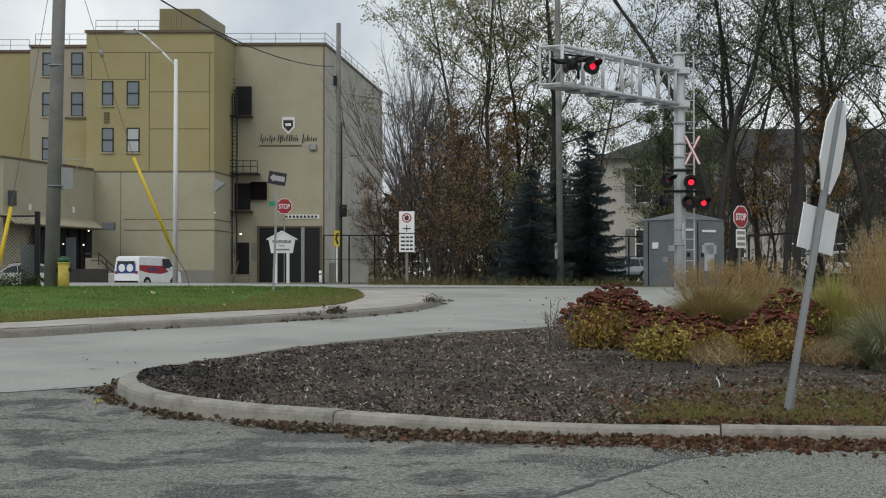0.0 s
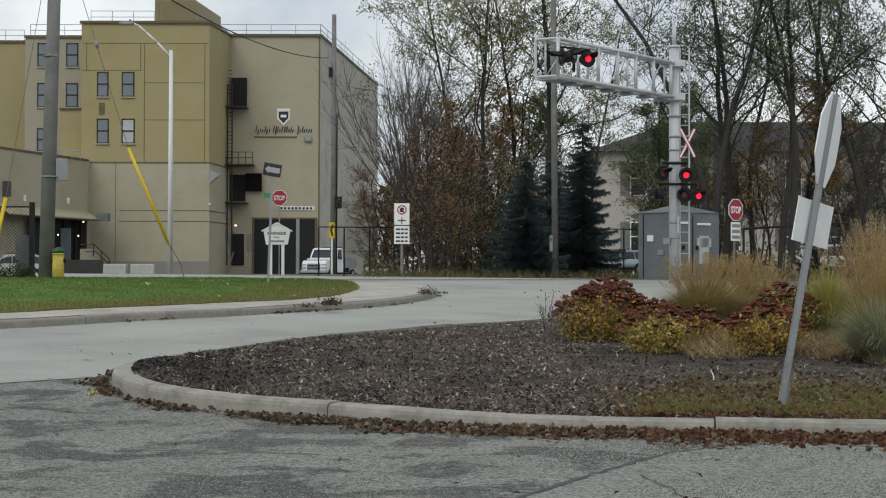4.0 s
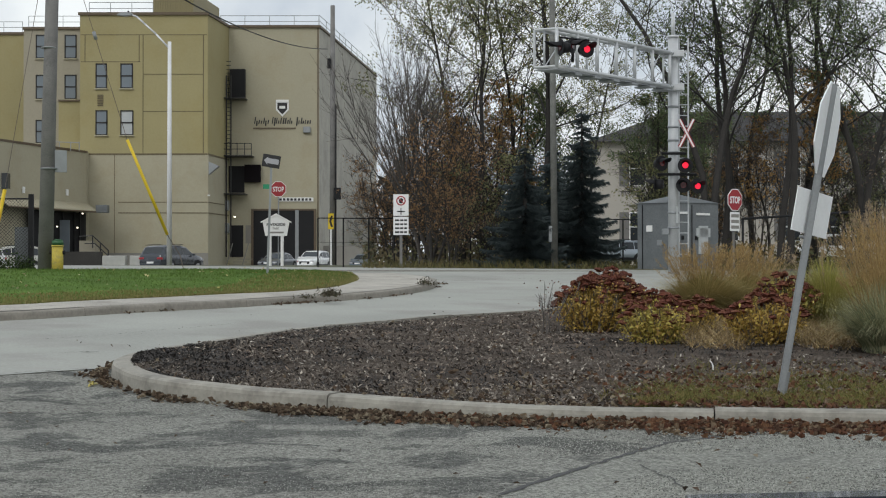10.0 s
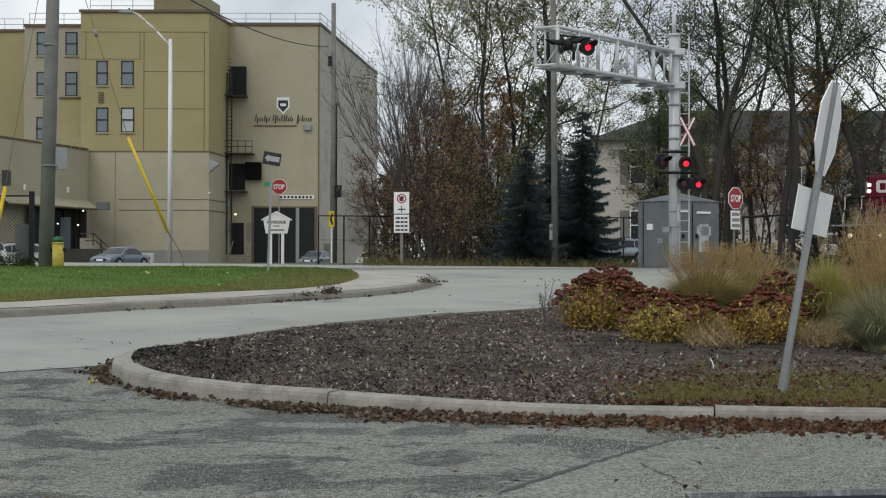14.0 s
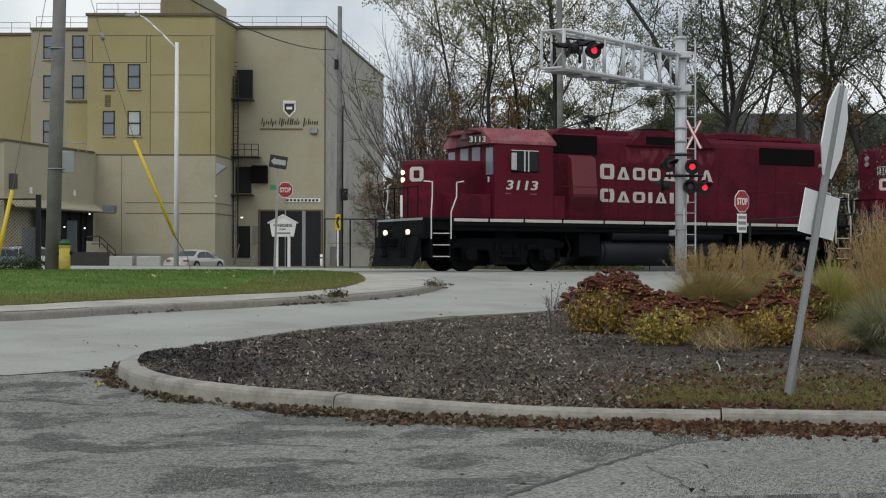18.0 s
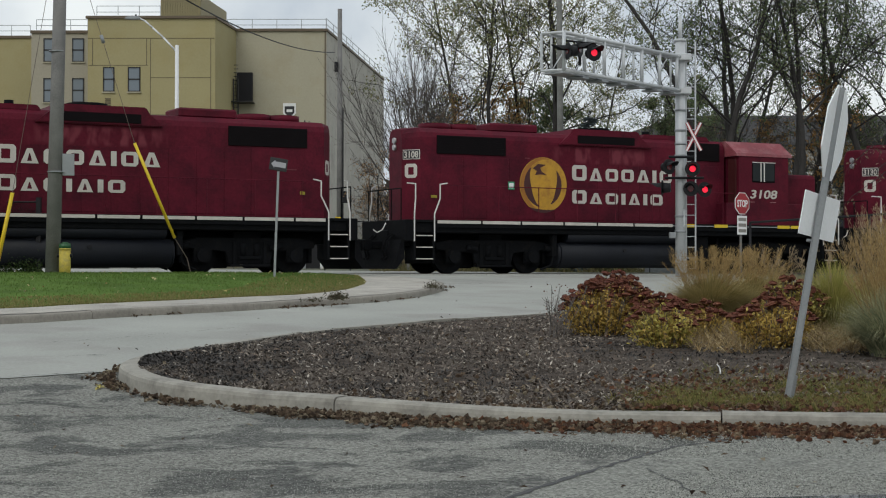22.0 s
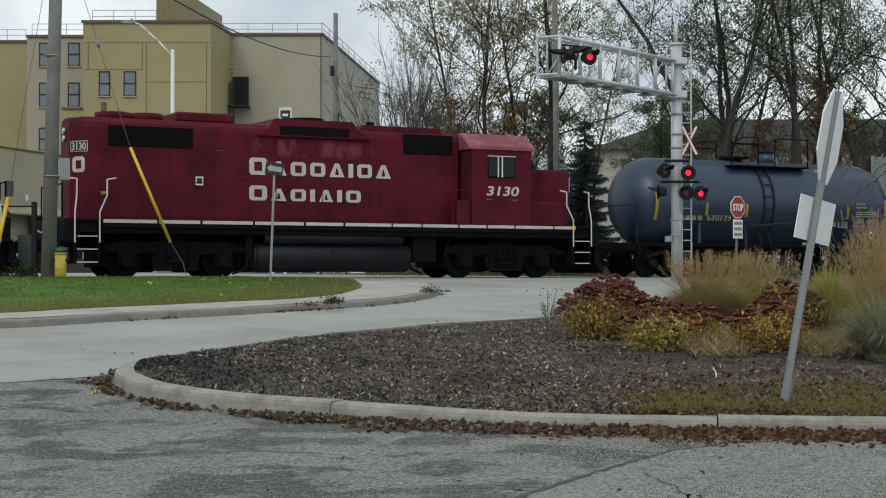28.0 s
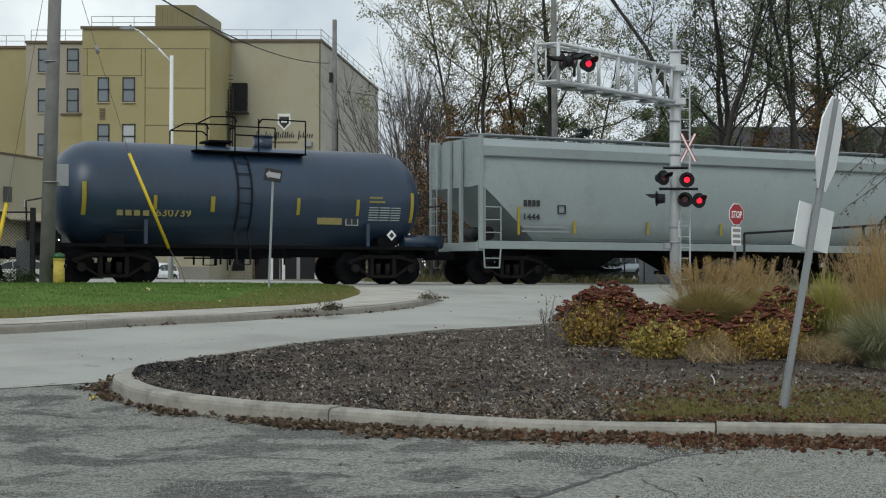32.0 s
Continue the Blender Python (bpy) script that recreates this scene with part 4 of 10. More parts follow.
def locomotive(number, near, text_x, num_x, emblem, lead):
    """A four-axle road switcher; x: its nose ahead, z: 0 on the rail. near: the side (-1 or +1) that faces the camera."""
    L = thing("locomotive", "maroon red diesel locomotive with white block markings, grimy black underframe", "locomotive")
    # frame and platforms
    bm = bmesh.new()
    box(bm, -8.0, 8.0, -1.45, 1.45, 1.2, 1.5, 0.02)
    box(bm, -8.35, 8.35, -0.35, 0.35, 0.85, 1.3, 0.03)
    body = part("underframe", bm, UNDER, L)
    for s in (-1, 1):
        bm = bmesh.new()
        box(bm, -7.35, 7.35, s * 1.5 - 0.02, s * 1.5 + 0.02, 1.36, 1.475)
        part("side_sill", bm, UNDER, L)
    for s in (-1, 1):
        x = -7.3
        rr = random.Random(int(number))
        while x < (7.1 if lead or not emblem else 0.9):
            w = rr.choice((0.9, 1.15, 1.3, 1.45))
            bm = bmesh.new()
            y = s * 1.53
            box(bm, x, min(7.3, x + w), y - 0.01, y + 0.01, 1.475, 1.565)
            part("sill_stripe", bm, WHITE, L)
            x += w + 0.07
    bm = bmesh.new()
    box(bm, -8.05, 8.05, -1.52, 1.52, 1.5, 1.58, 0.01)
    part("walkway", bm, UNDER, L)
    if not lead:
        for s in (-1, 1):
            for a, b in ((7.32, 7.48),) if not emblem else ((1.47, 2.03), (2.82, 3.35), (5.42, 5.93), (5.99, 6.53), (6.98, 7.46)):
                bm = bmesh.new()
                box(bm, a, b, s * 1.53 - 0.01, s * 1.53 + 0.01, 1.475, 1.575)
                part("sill_stripe", bm, YELLOW, L, "yellow warning stripe")
            bm = bmesh.new()
            box(bm, 1.1, 7.35, s * 1.524 - 0.008, s * 1.524 + 0.008, 1.5, 1.53)
            part("sill_edge", bm, GALV, L)
    # long hood with rounded shoulders
    bm = bmesh.new()
    sec = [(-0.9, 1.58), (-0.9, 4.05), (-0.86, 4.2), (-0.72, 4.33), (-0.4, 4.37), (0.4, 4.37), (0.72, 4.33), (0.86, 4.2), (0.9, 4.05), (0.9, 1.58)]
    stations = [(-7.92, 0.46, 0.07), (-7.9, 0.48, 0.04), (-7.53, 1.0, 0.0), (3.7, 1.0, 0.0)]
    rings = [[bm.verts.new((x, y * sy, z - (dz if z > 2 else 0))) for y, z in sec] for x, sy, dz in stations]
    for a, b in zip(rings, rings[1:]):
        for i in range(len(sec) - 1):
            bm.faces.new((a[i], b[i], b[i + 1], a[i + 1]))
    bm.faces.new(rings[0])
    bm.faces.new(rings[-1][::-1])
    bmesh.ops.recalc_face_normals(bm, faces=bm.faces[:])
    hood = part("long_hood", bm, RED, L)
    # hood doors: shallow panels with seams on both sides
    for s in (-1, 1):
        for i in range(13):
            x = -6.9 + i * 0.8
            if x > 3.1:
                continue
            bm = bmesh.new()
            box(bm, x + 0.015, x + 0.785, s * 0.902 - 0.008, s * 0.902 + 0.008, 1.66, 3.5, 0.006)
            part("hood_door", bm, RED, hood)
    # radiator section with intakes and fan deck
    for s in (-1, 1):
        for x0, x1, z0, z1 in ((-7.0, -4.63, 3.57, 4.12), (1.86, 3.5, 3.66, 4.24)):
            bm = bmesh.new()
            box(bm, x0, x1, s * 0.912 - 0.02, s * 0.912 + 0.02, z0, z1, 0.008)
            g = part("intake_grille", bm, GRILLE, L)
            for k in range(9):
                z = z0 + (z1 - z0) * (k + 0.5) / 9
                bm = bmesh.new()
                box(bm, x0 + 0.03, x1 - 0.03, s * 0.932 - 0.006, s * 0.932 + 0.006, z - 0.012, z + 0.006)
                part("louvre", bm, GRILLE, g)
    bm = bmesh.new()
    box(bm, -5.0, -3.3, -0.62, 0.62, 4.33, 4.6, 0.05)
    part("roof_hatch", bm, RED, L)
    for x in (-6.6, -5.7):
        bm = bmesh.new()
        cyl(bm, (x, 0, 4.34), (x, 0, 4.53), 0.5, 0.5, n=20)
        f = part("cooling_fan", bm, RED, L)
        bm = bmesh.new()
        cyl(bm, (x, 0, 4.53), (x, 0, 4.545), 0.42, n=20)
        part("fan_grille", bm, GRILLE, f)
    # brake blister, scorched by exhaust, and air cleaner housing
    bm = bmesh.new()
    prism(bm, [(-2.75, 3.98), (-2.35, 4.33), (-2.25, 4.5), (0.2, 4.5), (0.3, 4.33), (0.75, 3.98)], -1.02, 1.02, 0.03)
    part("brake_blister", bm, RED, L)
    for s in (-1, 1):
        bm = bmesh.new()
        box(bm, -2.1, 0.05, s * 1.02 - 0.012, s * 1.03 + 0.012, 4.05, 4.3, 0.004)
        part("blister_intake", bm, GRILLE, L)
        bm = bmesh.new()
        box(bm, -3.1, 1.0, s * 0.9125 - 0.001, s * 0.9125 + 0.001, 3.4, 3.975)
        part("scorched_patch", bm, FADED, L, "paint scorched pale below the blister")
    bm = bmesh.new()
    cyl(bm, (-0.9, 0, 4.5), (-0.9, 0, 4.62), 0.55, n=20)
    part("brake_fan", bm, UNDER, L)
    bm = bmesh.new()
    prism(bm, [(0.5, 4.3), (0.62, 4.46), (3.1, 4.46), (3.25, 4.3)], -0.75, 0.75, 0.02)
    part("air_cleaner_housing", bm, RED, L)
    bm = bmesh.new()
    cyl(bm, (1.2, 0, 4.44), (1.2, 0, 4.62), 0.13, n=10)
    part("exhaust_stack", bm, UNDER, L)
    # cab
    bm = bmesh.new()
    box(bm, 3.84, 5.9, -1.5, 1.5, 1.58, 3.85)
    cab = part("cab", bm, RED, L)
    bm = bmesh.new()
    rsec = [(-1.53, 3.83), (-1.5, 3.92), (-0.92, 4.34), (0.92, 4.34), (1.5, 3.92), (1.53, 3.83)]
    a = [bm.verts.new((3.74, y, z)) for y, z in rsec]
    b = [bm.verts.new((6.05, y, z)) for y, z in rsec]
    for i in range(5):
        bm.faces.new((a[i], b[i], b[i + 1], a[i + 1]))
    bm.faces.new(a)
    bm.faces.new(b[::-1])
    bm.faces.new((a[0], a[5], b[5], b[0]))
    bmesh.ops.recalc_face_normals(bm, faces=bm.faces[:])
    part("roof", bm, RED_ROOF, cab, "weathered pink-red roof")
    for s in (-1, 1):
        bm = bmesh.new()
        box(bm, 4.38, 5.34, s * 1.5 - 0.012, s * 1.5 + 0.018, 2.98, 3.64, 0.01)
        wf = part("side_window", bm, GRILLE, cab)
        for x0, x1 in ((4.41, 4.72), (4.75, 4.85), (4.9, 5.3)):
            bm = bmesh.new()
            box(bm, x0, x1, s * 1.512 - 0.01, s * 1.512 + 0.014, 3.03, 3.61)
            part("pane", bm, CABGLASS, wf)
        for x0, x1, z0, z1 in ((4.715, 4.755, 3.01, 3.63), (4.85, 4.895, 3.01, 3.63), (4.38, 5.34, 3.625, 3.65)):
            bm = bmesh.new()
            box(bm, x0, x1, min(s * 1.512, s * 1.53), max(s * 1.512, s * 1.53), z0, z1)
            part("sash_bar", bm, HANDRAIL, wf)
        if lead:
            bm = bmesh.new()
            box(bm, 5.2, 5.36, min(s * 1.54, s * 1.62), max(s * 1.54, s * 1.62), 3.04, 3.56, 0.015)
            part("wind_deflector", bm, PALEPATCH, wf)
        bm = bmesh.new()
        box(bm, 3.78, 3.86, min(s * 1.02, s * 1.38), max(s * 1.02, s * 1.38), 1.7, 3.75)
        part("cab_door", bm, MAROON, cab)
        for y0, y1, z0, z1 in ((0.12, 0.62, 3.3, 3.78), (0.98, 1.4, 2.9, 3.72)):
            bm = bmesh.new()
            box(bm, 5.89, 5.915, min(s * y0, s * y1), max(s * y0, s * y1), z0, z1)
            part("windscreen", bm, PALEGLASS, cab)
        bm = bmesh.new()
        box(bm, 3.9, 5.84, s * 1.5 - 0.008, s * 1.506 + 0.004, 1.62, 2.02, 0.004)
        part("battery_door", bm, RED, cab)
    bm = bmesh.new()
    box(bm, 5.98, 6.09, -0.62, 0.62, 3.82, 4.13, 0.02)
    part("number_board_housing", bm, MAROON, cab)
    bm = bmesh.new()
    box(bm, 6.0, 6.22, -0.95, 0.95, 4.16, 4.21, 0.01)
    part("sun_visor", bm, RED, cab)
    # nose
    bm = bmesh.new()
    plan = [(5.9, -0.85), (7.6, -0.85), (7.68, -0.8), (8.17, -0.12), (8.23, 0.0), (8.17, 0.12), (7.68, 0.8), (7.6, 0.85), (5.9, 0.85)]
    rings = [[bm.verts.new((5.9 + (x - 5.9) * k, y * k, z)) for x, y in plan] for z, k in ((1.58, 1.0), (3.2, 1.0), (3.29, 0.975), (3.33, 0.93))]
    for a, b in zip(rings, rings[1:]):
        for i in range(len(plan)):
            j = (i + 1) % len(plan)
            bm.faces.new((a[i], a[j], b[j], b[i]))
    bm.faces.new(rings[0][::-1])
    bm.faces.new(rings[-1])
    bmesh.ops.recalc_face_normals(bm, faces=bm.faces[:])
    nose = part("short_hood", bm, RED, L)
    for z in (2.74, 2.96):
        bm = bmesh.new()
        cyl(bm, (8.15, 0, z), (8.255, 0, z), 0.075, n=12)
        part("headlight", bm, HEADLAMP if lead else GLASS, nose)
    for s in (-1, 1):
        bm = bmesh.new()
        plain_shape(bm, "frame", 0.12, 0.46, 2.68, 0.44, -0.006)
        bm.transform(pose(8.17, s * 0.12, 0, 0, 0, s * 126.3) @ (Matrix.Identity(4) if s > 0 else Matrix.Translation((0, 0, 0)) @ Matrix.Rotation(math.pi, 4, "Z") @ Matrix.Translation((-0.7, 0, 0))))
        part("marking_bar", bm, WHITE, nose)
        bm = bmesh.new()   # plain blocks on the hood's end and on its slanting corners
        plain_shape(bm, "frame", 0.08, 0.4, 2.84, 0.42, -0.006)
        bm.transform(pose(-7.9, s * 0.43, 0, 0, 0, s * 51.8 + (180 if s > 0 else 0)) @ (Matrix.Translation((-0.56, 0, 0)) if s > 0 else Matrix.Identity(4)))
        part("marking_bar", bm, WHITE, hood)
    # the far corner board that faces the camera, on the chamfered side
    if near == -1:
        at = pose(-7.9, -0.43, 3.44, 0, 0, -51.8) @ pose(0.06, -0.012, 0)
        lab = lettering("number", number, 0.19, 0.46, (0, 0, 0), WHITE, hood)
        lab.matrix_basis = at
        bm = bmesh.new()
        box(bm, -0.03, 0.49, 0.001, 0.012, -0.03, 0.22)
        o = part("rear_number_board", bm, SIGNBLACK, hood)
        bm = bmesh.new()
        box(bm, -0.05, 0.51, 0.004, 0.02, -0.05, 0.24, 0.01)
        o2 = part("board_frame", bm, HANDRAIL, hood)
        o2.matrix_basis = at
        o.matrix_basis = at
    for z in (3.78, 3.98):
        bm = bmesh.new()
        cyl(bm, (-7.9, 0, z), (-7.99, 0, z), 0.09, n=12)
        part("headlight", bm, CHROME, hood)
    if lead:
        for s in (-1, 1):
            bm = bmesh.new()
            cyl(bm, (8.4, s * 0.75, 1.16), (8.47, s * 0.75, 1.16), 0.075, n=12)
            part("ditch_light", bm, HEADLAMP, L)
        bm = bmesh.new()
        box(bm, -0.28, 0.28, -0.02, 0.02, -0.12, 0.12, 0.01)
        o = part("number_board", bm, SIGNBLACK, cab)
        o.matrix_basis = pose(6.22, near * 1.02, 3.97, 0, 0, 142 if near > 0 else 38)
        lab = lettering("number", number, 0.17, 0.5, (0, 0, 0), WHITE, cab)
        lab.matrix_basis = o.matrix_basis @ pose(-0.25, -0.026, -0.085)
        bm = bmesh.new()
        box(bm, 8.325, 8.34, -1.5, 1.5, 1.5, 1.57)
        part("sill_stripe", bm, GALV, L)
        bm = bmesh.new()   # bell under the cab's front eave
        ring = [(0.05, 0.0), (0.09, -0.05), (0.1, -0.16), (0.16, -0.26), (0.15, -0.27)]
        rows = [[bm.verts.new((6.5 + math.cos(k * 0.5236) * r, 0.72 + math.sin(k * 0.5236) * r, 4.22 + z)) for k in range(12)] for r, z in ring]
        for a, b in zip(rows, rows[1:]):
            for k in range(12):
                bm.faces.new((a[k], a[(k + 1) % 12], b[(k + 1) % 12], b[k]))
        bm.faces.new(rows[0])
        box(bm, 6.02, 6.54, 0.68, 0.76, 4.215, 4.26)
        part("bell", bm, MAROON, L, "dull red bell")
        for s in (-1, 1):   # slanting equipment box below the air intake
            bm = bmesh.new()
            sec = [(0.9, 1.87), (1.2, 2.3), (1.24, 2.4), (1.12, 3.5), (0.9, 3.62)]
            a = [bm.verts.new((2.05, s * yy, zz)) for yy, zz in sec]
            b = [bm.verts.new((2.95, s * yy, zz)) for yy, zz in sec]
            for i in range(4):
                bm.faces.new((a[i], b[i], b[i + 1], a[i + 1]))
            bm.faces.new(a)
            bm.faces.new(b[::-1])
            bmesh.ops.recalc_face_normals(bm, faces=bm.faces[:])
            part("equipment_box", bm, PINKRED, L, "slanting box in faded pinkish red")
    for s in (-1, 1):   # low boxes beside the nose and behind the cab
        for a, b, w in ((5.92, 7.3, 1.36), (3.38, 3.83, 1.44)):
            bm = bmesh.new()
            box(bm, a, b, min(s * 0.8, s * w), max(s * 0.8, s * w), 1.58, 2.3, 0.02)
            part("walkway_box", bm, RED, L)
    # end platforms: steps, drop plates, pilots, couplers, railings
    for e in (-1, 1):
        bm = bmesh.new()
        box(bm, min(e * 8.0, e * 8.32), max(e * 8.0, e * 8.32), -1.5, 1.5, 0.95, 1.58, 0.02)
        part("end_plate", bm, UNDER, L)
        bm = bmesh.new()
        prism(bm, [(e * 8.3, 1.0), (e * 8.3, 0.45), (e * 8.55, 0.14), (e * 8.62, 0.14), (e * 8.4, 1.0)], -1.35, 1.35)
        part("snow_plough" if e > 0 and lead else "pilot", bm, UNDER, L)
        bm = bmesh.new()
        box(bm, min(e * 8.3, e * 9.0), max(e * 8.3, e * 9.0), -0.11, 0.11, 0.72, 0.98, 0.03)
        box(bm, min(e * 8.8, e * 9.05), max(e * 8.8, e * 9.05), -0.2, 0.16, 0.68, 1.02, 0.03)
        part("coupler", bm, UNDER, L)
        for s in (-1, 1):
            for k, z in enumerate((0.42, 0.76, 1.1)):
                bm = bmesh.new()
                box(bm, min(e * 7.45, e * 8.0), max(e * 7.45, e * 8.0), min(s * 1.2, s * 1.52), max(s * 1.2, s * 1.52), z, z + 0.025)
                st = part("step", bm, UNDER, L)
                bm = bmesh.new()
                box(bm, min(e * 7.45, e * 8.0), max(e * 7.45, e * 8.0), s * 1.525 - 0.006, s * 1.525 + 0.006, z, z + 0.03)
                part("step_edge", bm, WHITE, st)
            bm = bmesh.new()
            box(bm, min(e * 7.38, e * 7.44), max(e * 7.38, e * 7.44), min(s * 1.2, s * 1.5), max(s * 1.2, s * 1.5), 0.4, 1.5)
            box(bm, min(e * 8.0, e * 8.06), max(e * 8.0, e * 8.06), min(s * 1.2, s * 1.5), max(s * 1.2, s * 1.5), 0.4, 1.5)
            part("step_well", bm, UNDER, L)
            for x in (e * 7.4, e * 8.06):
                bm = bmesh.new()
                dx = -0.15 * e if abs(x) < 7.6 else 0.0
                pipe(bm, [(x, s * 1.53, 0.95), (x, s * 1.53, 1.75), (x + dx - 0.06 * e, s * 1.48, 2.2), (x + dx - 0.06 * e, s * 1.48, 2.62), (x + (-0.45 * e if abs(x) < 7.6 else 0.02 * e), s * (1.48 if abs(x) < 7.6 else 1.1), 2.66)], 0.022)
                part("handrail", bm, HANDRAIL, L)
        bm = bmesh.new()
        for y in (-1.1, -0.45, 0.45, 1.1):
            cyl(bm, (e * 8.28, y, 1.58), (e * 8.28, y, 2.5), 0.02, n=6)
        pipe(bm, [(e * 8.28, -1.1, 2.5), (e * 8.28, 1.1, 2.5)], 0.02)
        part("end_railing", bm, UNDER, L)
        for y in (-0.75, -0.55, 0.5, 0.7):   # air hoses that hang from the end plate
            bm = bmesh.new()
            pipe(bm, [(e * 8.33, y, 1.15), (e * 8.5, y + 0.03, 1.0), (e * 8.58, y + 0.05, 0.7), (e * 8.52, y + 0.06, 0.5), (e * 8.62, y + 0.08, 0.42)], 0.028)
            part("air_hose", bm, UNDER, L)
        bm = bmesh.new()
        pipe(bm, [(e * 8.34, -0.2, 1.5), (e * 8.5, -0.3, 1.3), (e * 8.62, -0.2, 1.22), (e * 8.7, -0.1, 1.3)], 0.018)
        part("jumper_cable", bm, UNDER if lead and e > 0 else HANDRAIL, L)
    for s in (-1, 1):
        bm = bmesh.new()
        for i in range(8):
            x = -6.6 + i * 1.4
            if x < 3.6:
                cyl(bm, (x, s * 1.48, 1.58), (x, s * 1.48, 2.6), 0.015, n=5)
        pipe(bm, [(-7.0, s * 1.48, 2.6), (3.6, s * 1.48, 2.6)], 0.016)
        part("side_railing", bm, RED, L)
    # fuel tank, air reservoirs, bogies
    bm = bmesh.new()
    for x0, x1, k in ((-2.95, -2.87, 0.96), (-2.87, 1.82, 1.0), (1.82, 1.9, 0.96)):
        sec = [(-1.1, 0.17), (-1.3, 0.3), (-1.4, 0.52), (-1.38, 0.78), (-1.22, 0.95), (1.22, 0.95), (1.38, 0.78), (1.4, 0.52), (1.3, 0.3), (1.1, 0.17)]
        a = [bm.verts.new((x0, y * k, 0.55 + (z - 0.55) * k)) for y, z in sec]
        b = [bm.verts.new((x1, y * k, 0.55 + (z - 0.55) * k)) for y, z in sec]
        for i in range(10):
            bm.faces.new((a[i], b[i], b[(i + 1) % 10], a[(i + 1) % 10]))
        bm.faces.new(a)
        bm.faces.new(b[::-1])
    bmesh.ops.recalc_face_normals(bm, faces=bm.faces[:])
    tank = part("fuel_tank", bm, FUEL, L, smooth=True)
    for s in (-1, 1):
        bm = bmesh.new()
        cyl(bm, (-0.6, s * 1.38, 0.72), (-0.6, s * 1.43, 0.72), 0.06, n=10)
        part("filler_cap", bm, DARK, tank)
    for s in (-1, 1):
        bm = bmesh.new()
        cyl(bm, (-2.7, s * 1.22, 1.14), (1.6, s * 1.22, 1.14), 0.2, n=14)
        part("air_reservoir", bm, FUEL, L)
    for s in (-1, 1):
        for a, b, zz in ((1.98, 2.75, 0.45), (-3.2, -3.02, 0.5)):
            bm = bmesh.new()
            box(bm, a, b, min(s * 0.5, s * 1.3), max(s * 0.5, s * 1.3), zz, 1.2, 0.03)
            part("equipment_rack", bm, UNDER, L)
    for c in (-5.18, 5.18):
        t = thing("bogie", "", "")
        t.parent = L
        for k in ("label", "category"):
            if k in t:
                del t[k]
        for x in (c - 1.37, c + 1.37):
            wheelset(t, x, 0.508)
            bm = bmesh.new()
            k = 1 if x < c else -1
            box(bm, min(x + k * 0.12, x + k * 0.95), max(x + k * 0.12, x + k * 0.95), -0.6, 0.6, 0.16, 0.82, 0.05)
            part("traction_motor", bm, UNDER, t)
        bm = bmesh.new()
        box(bm, c - 0.4, c + 0.4, -0.95, 0.95, 0.55, 1.2, 0.03)
        box(bm, c - 1.98, c - 1.86, -0.9, 0.9, 0.3, 0.8, 0.02)
        box(bm, c + 1.86, c + 1.98, -0.9, 0.9, 0.3, 0.8, 0.02)
        part("bolster", bm, UNDER, t)
        for s in (-1, 1):
            bm = bmesh.new()
            ya, yb = min(s * 0.98, s * 1.12), max(s * 0.98, s * 1.12)
            prism(bm, [(c - 2.0, 0.9), (c - 1.95, 0.72), (c - 1.62, 0.7), (c - 1.62, 0.32), (c - 1.12, 0.32), (c - 1.1, 0.66), (c - 0.7, 0.62), (c - 0.62, 0.28), (c + 0.62, 0.28), (c + 0.7, 0.62), (c + 1.1, 0.66), (c + 1.12, 0.32), (c + 1.62, 0.32), (c + 1.62, 0.7), (c + 1.95, 0.72), (c + 2.0, 0.9), (c + 1.5, 1.0), (c - 1.5, 1.0)], ya, yb, 0.015)
            for x in (c - 0.45, c + 0.45):   # swing hangers
                box(bm, x - 0.05, x + 0.05, ya - 0.05, yb + 0.05, 0.24, 0.9, 0.01)
            box(bm, c - 0.6, c + 0.6, ya - 0.06, yb + 0.06, 0.2, 0.27, 0.01)
            part("side_frame", bm, UNDER, t)
            for x in (c - 1.37, c + 1.37):
                bm = bmesh.new()
                cyl(bm, (x, s * 1.05, 0.51), (x, s * 1.24, 0.51), 0.19, n=14)
                part("axle_box", bm, UNDER, t)
                bm = bmesh.new()
                cyl(bm, (x + 0.42, s * 1.14, 0.78), (x + 0.78, s * 1.14, 0.72), 0.09, n=10)
                part("brake_cylinder", bm, UNDER, t)
            bm = bmesh.new()
            box(bm, c - 0.32, c + 0.32, min(s * 1.02, s * 1.2), max(s * 1.02, s * 1.2), 0.4, 0.5, 0.02)
            for dx in (-0.2, 0.2):
                cyl(bm, (c + dx, s * 1.11, 0.5), (c + dx, s * 1.11, 0.85), 0.09, n=10)
            part("spring_nest", bm, UNDER, t)
            bm = bmesh.new()
            q = 1.0 if c < 0 else -1.0
            pipe(bm, [(c + q * 1.95, s * 1.2, 1.15), (c + q * 2.1, s * 1.25, 0.7), (c + q * 1.95, s * 1.25, 0.25), (c + q * 1.6, s * 1.2, 0.12)], 0.035)
            part("sand_hose", bm, UNDER, t)
    # markings on the side that faces the camera
    y = near * 0.921
    big, small = (0.42, 0.09, 1.0), (0.37, 0.1, 0.82)
    rowa = [big, small, small, small, small, (0.12, 0.1, 0.82), small, (0.38, 0, 0.82)]
    rowb = [big, small, small, (0.12, 0.1, 0.82), (0.34, 0.1, 0.82), (0.12, 0.1, 0.82), (0.37, 0, 0.82)]
    holder = thing("side_markings", "", "")
    holder.parent = L
    for k in ("label", "category"):
        if k in holder:
            del holder[k]
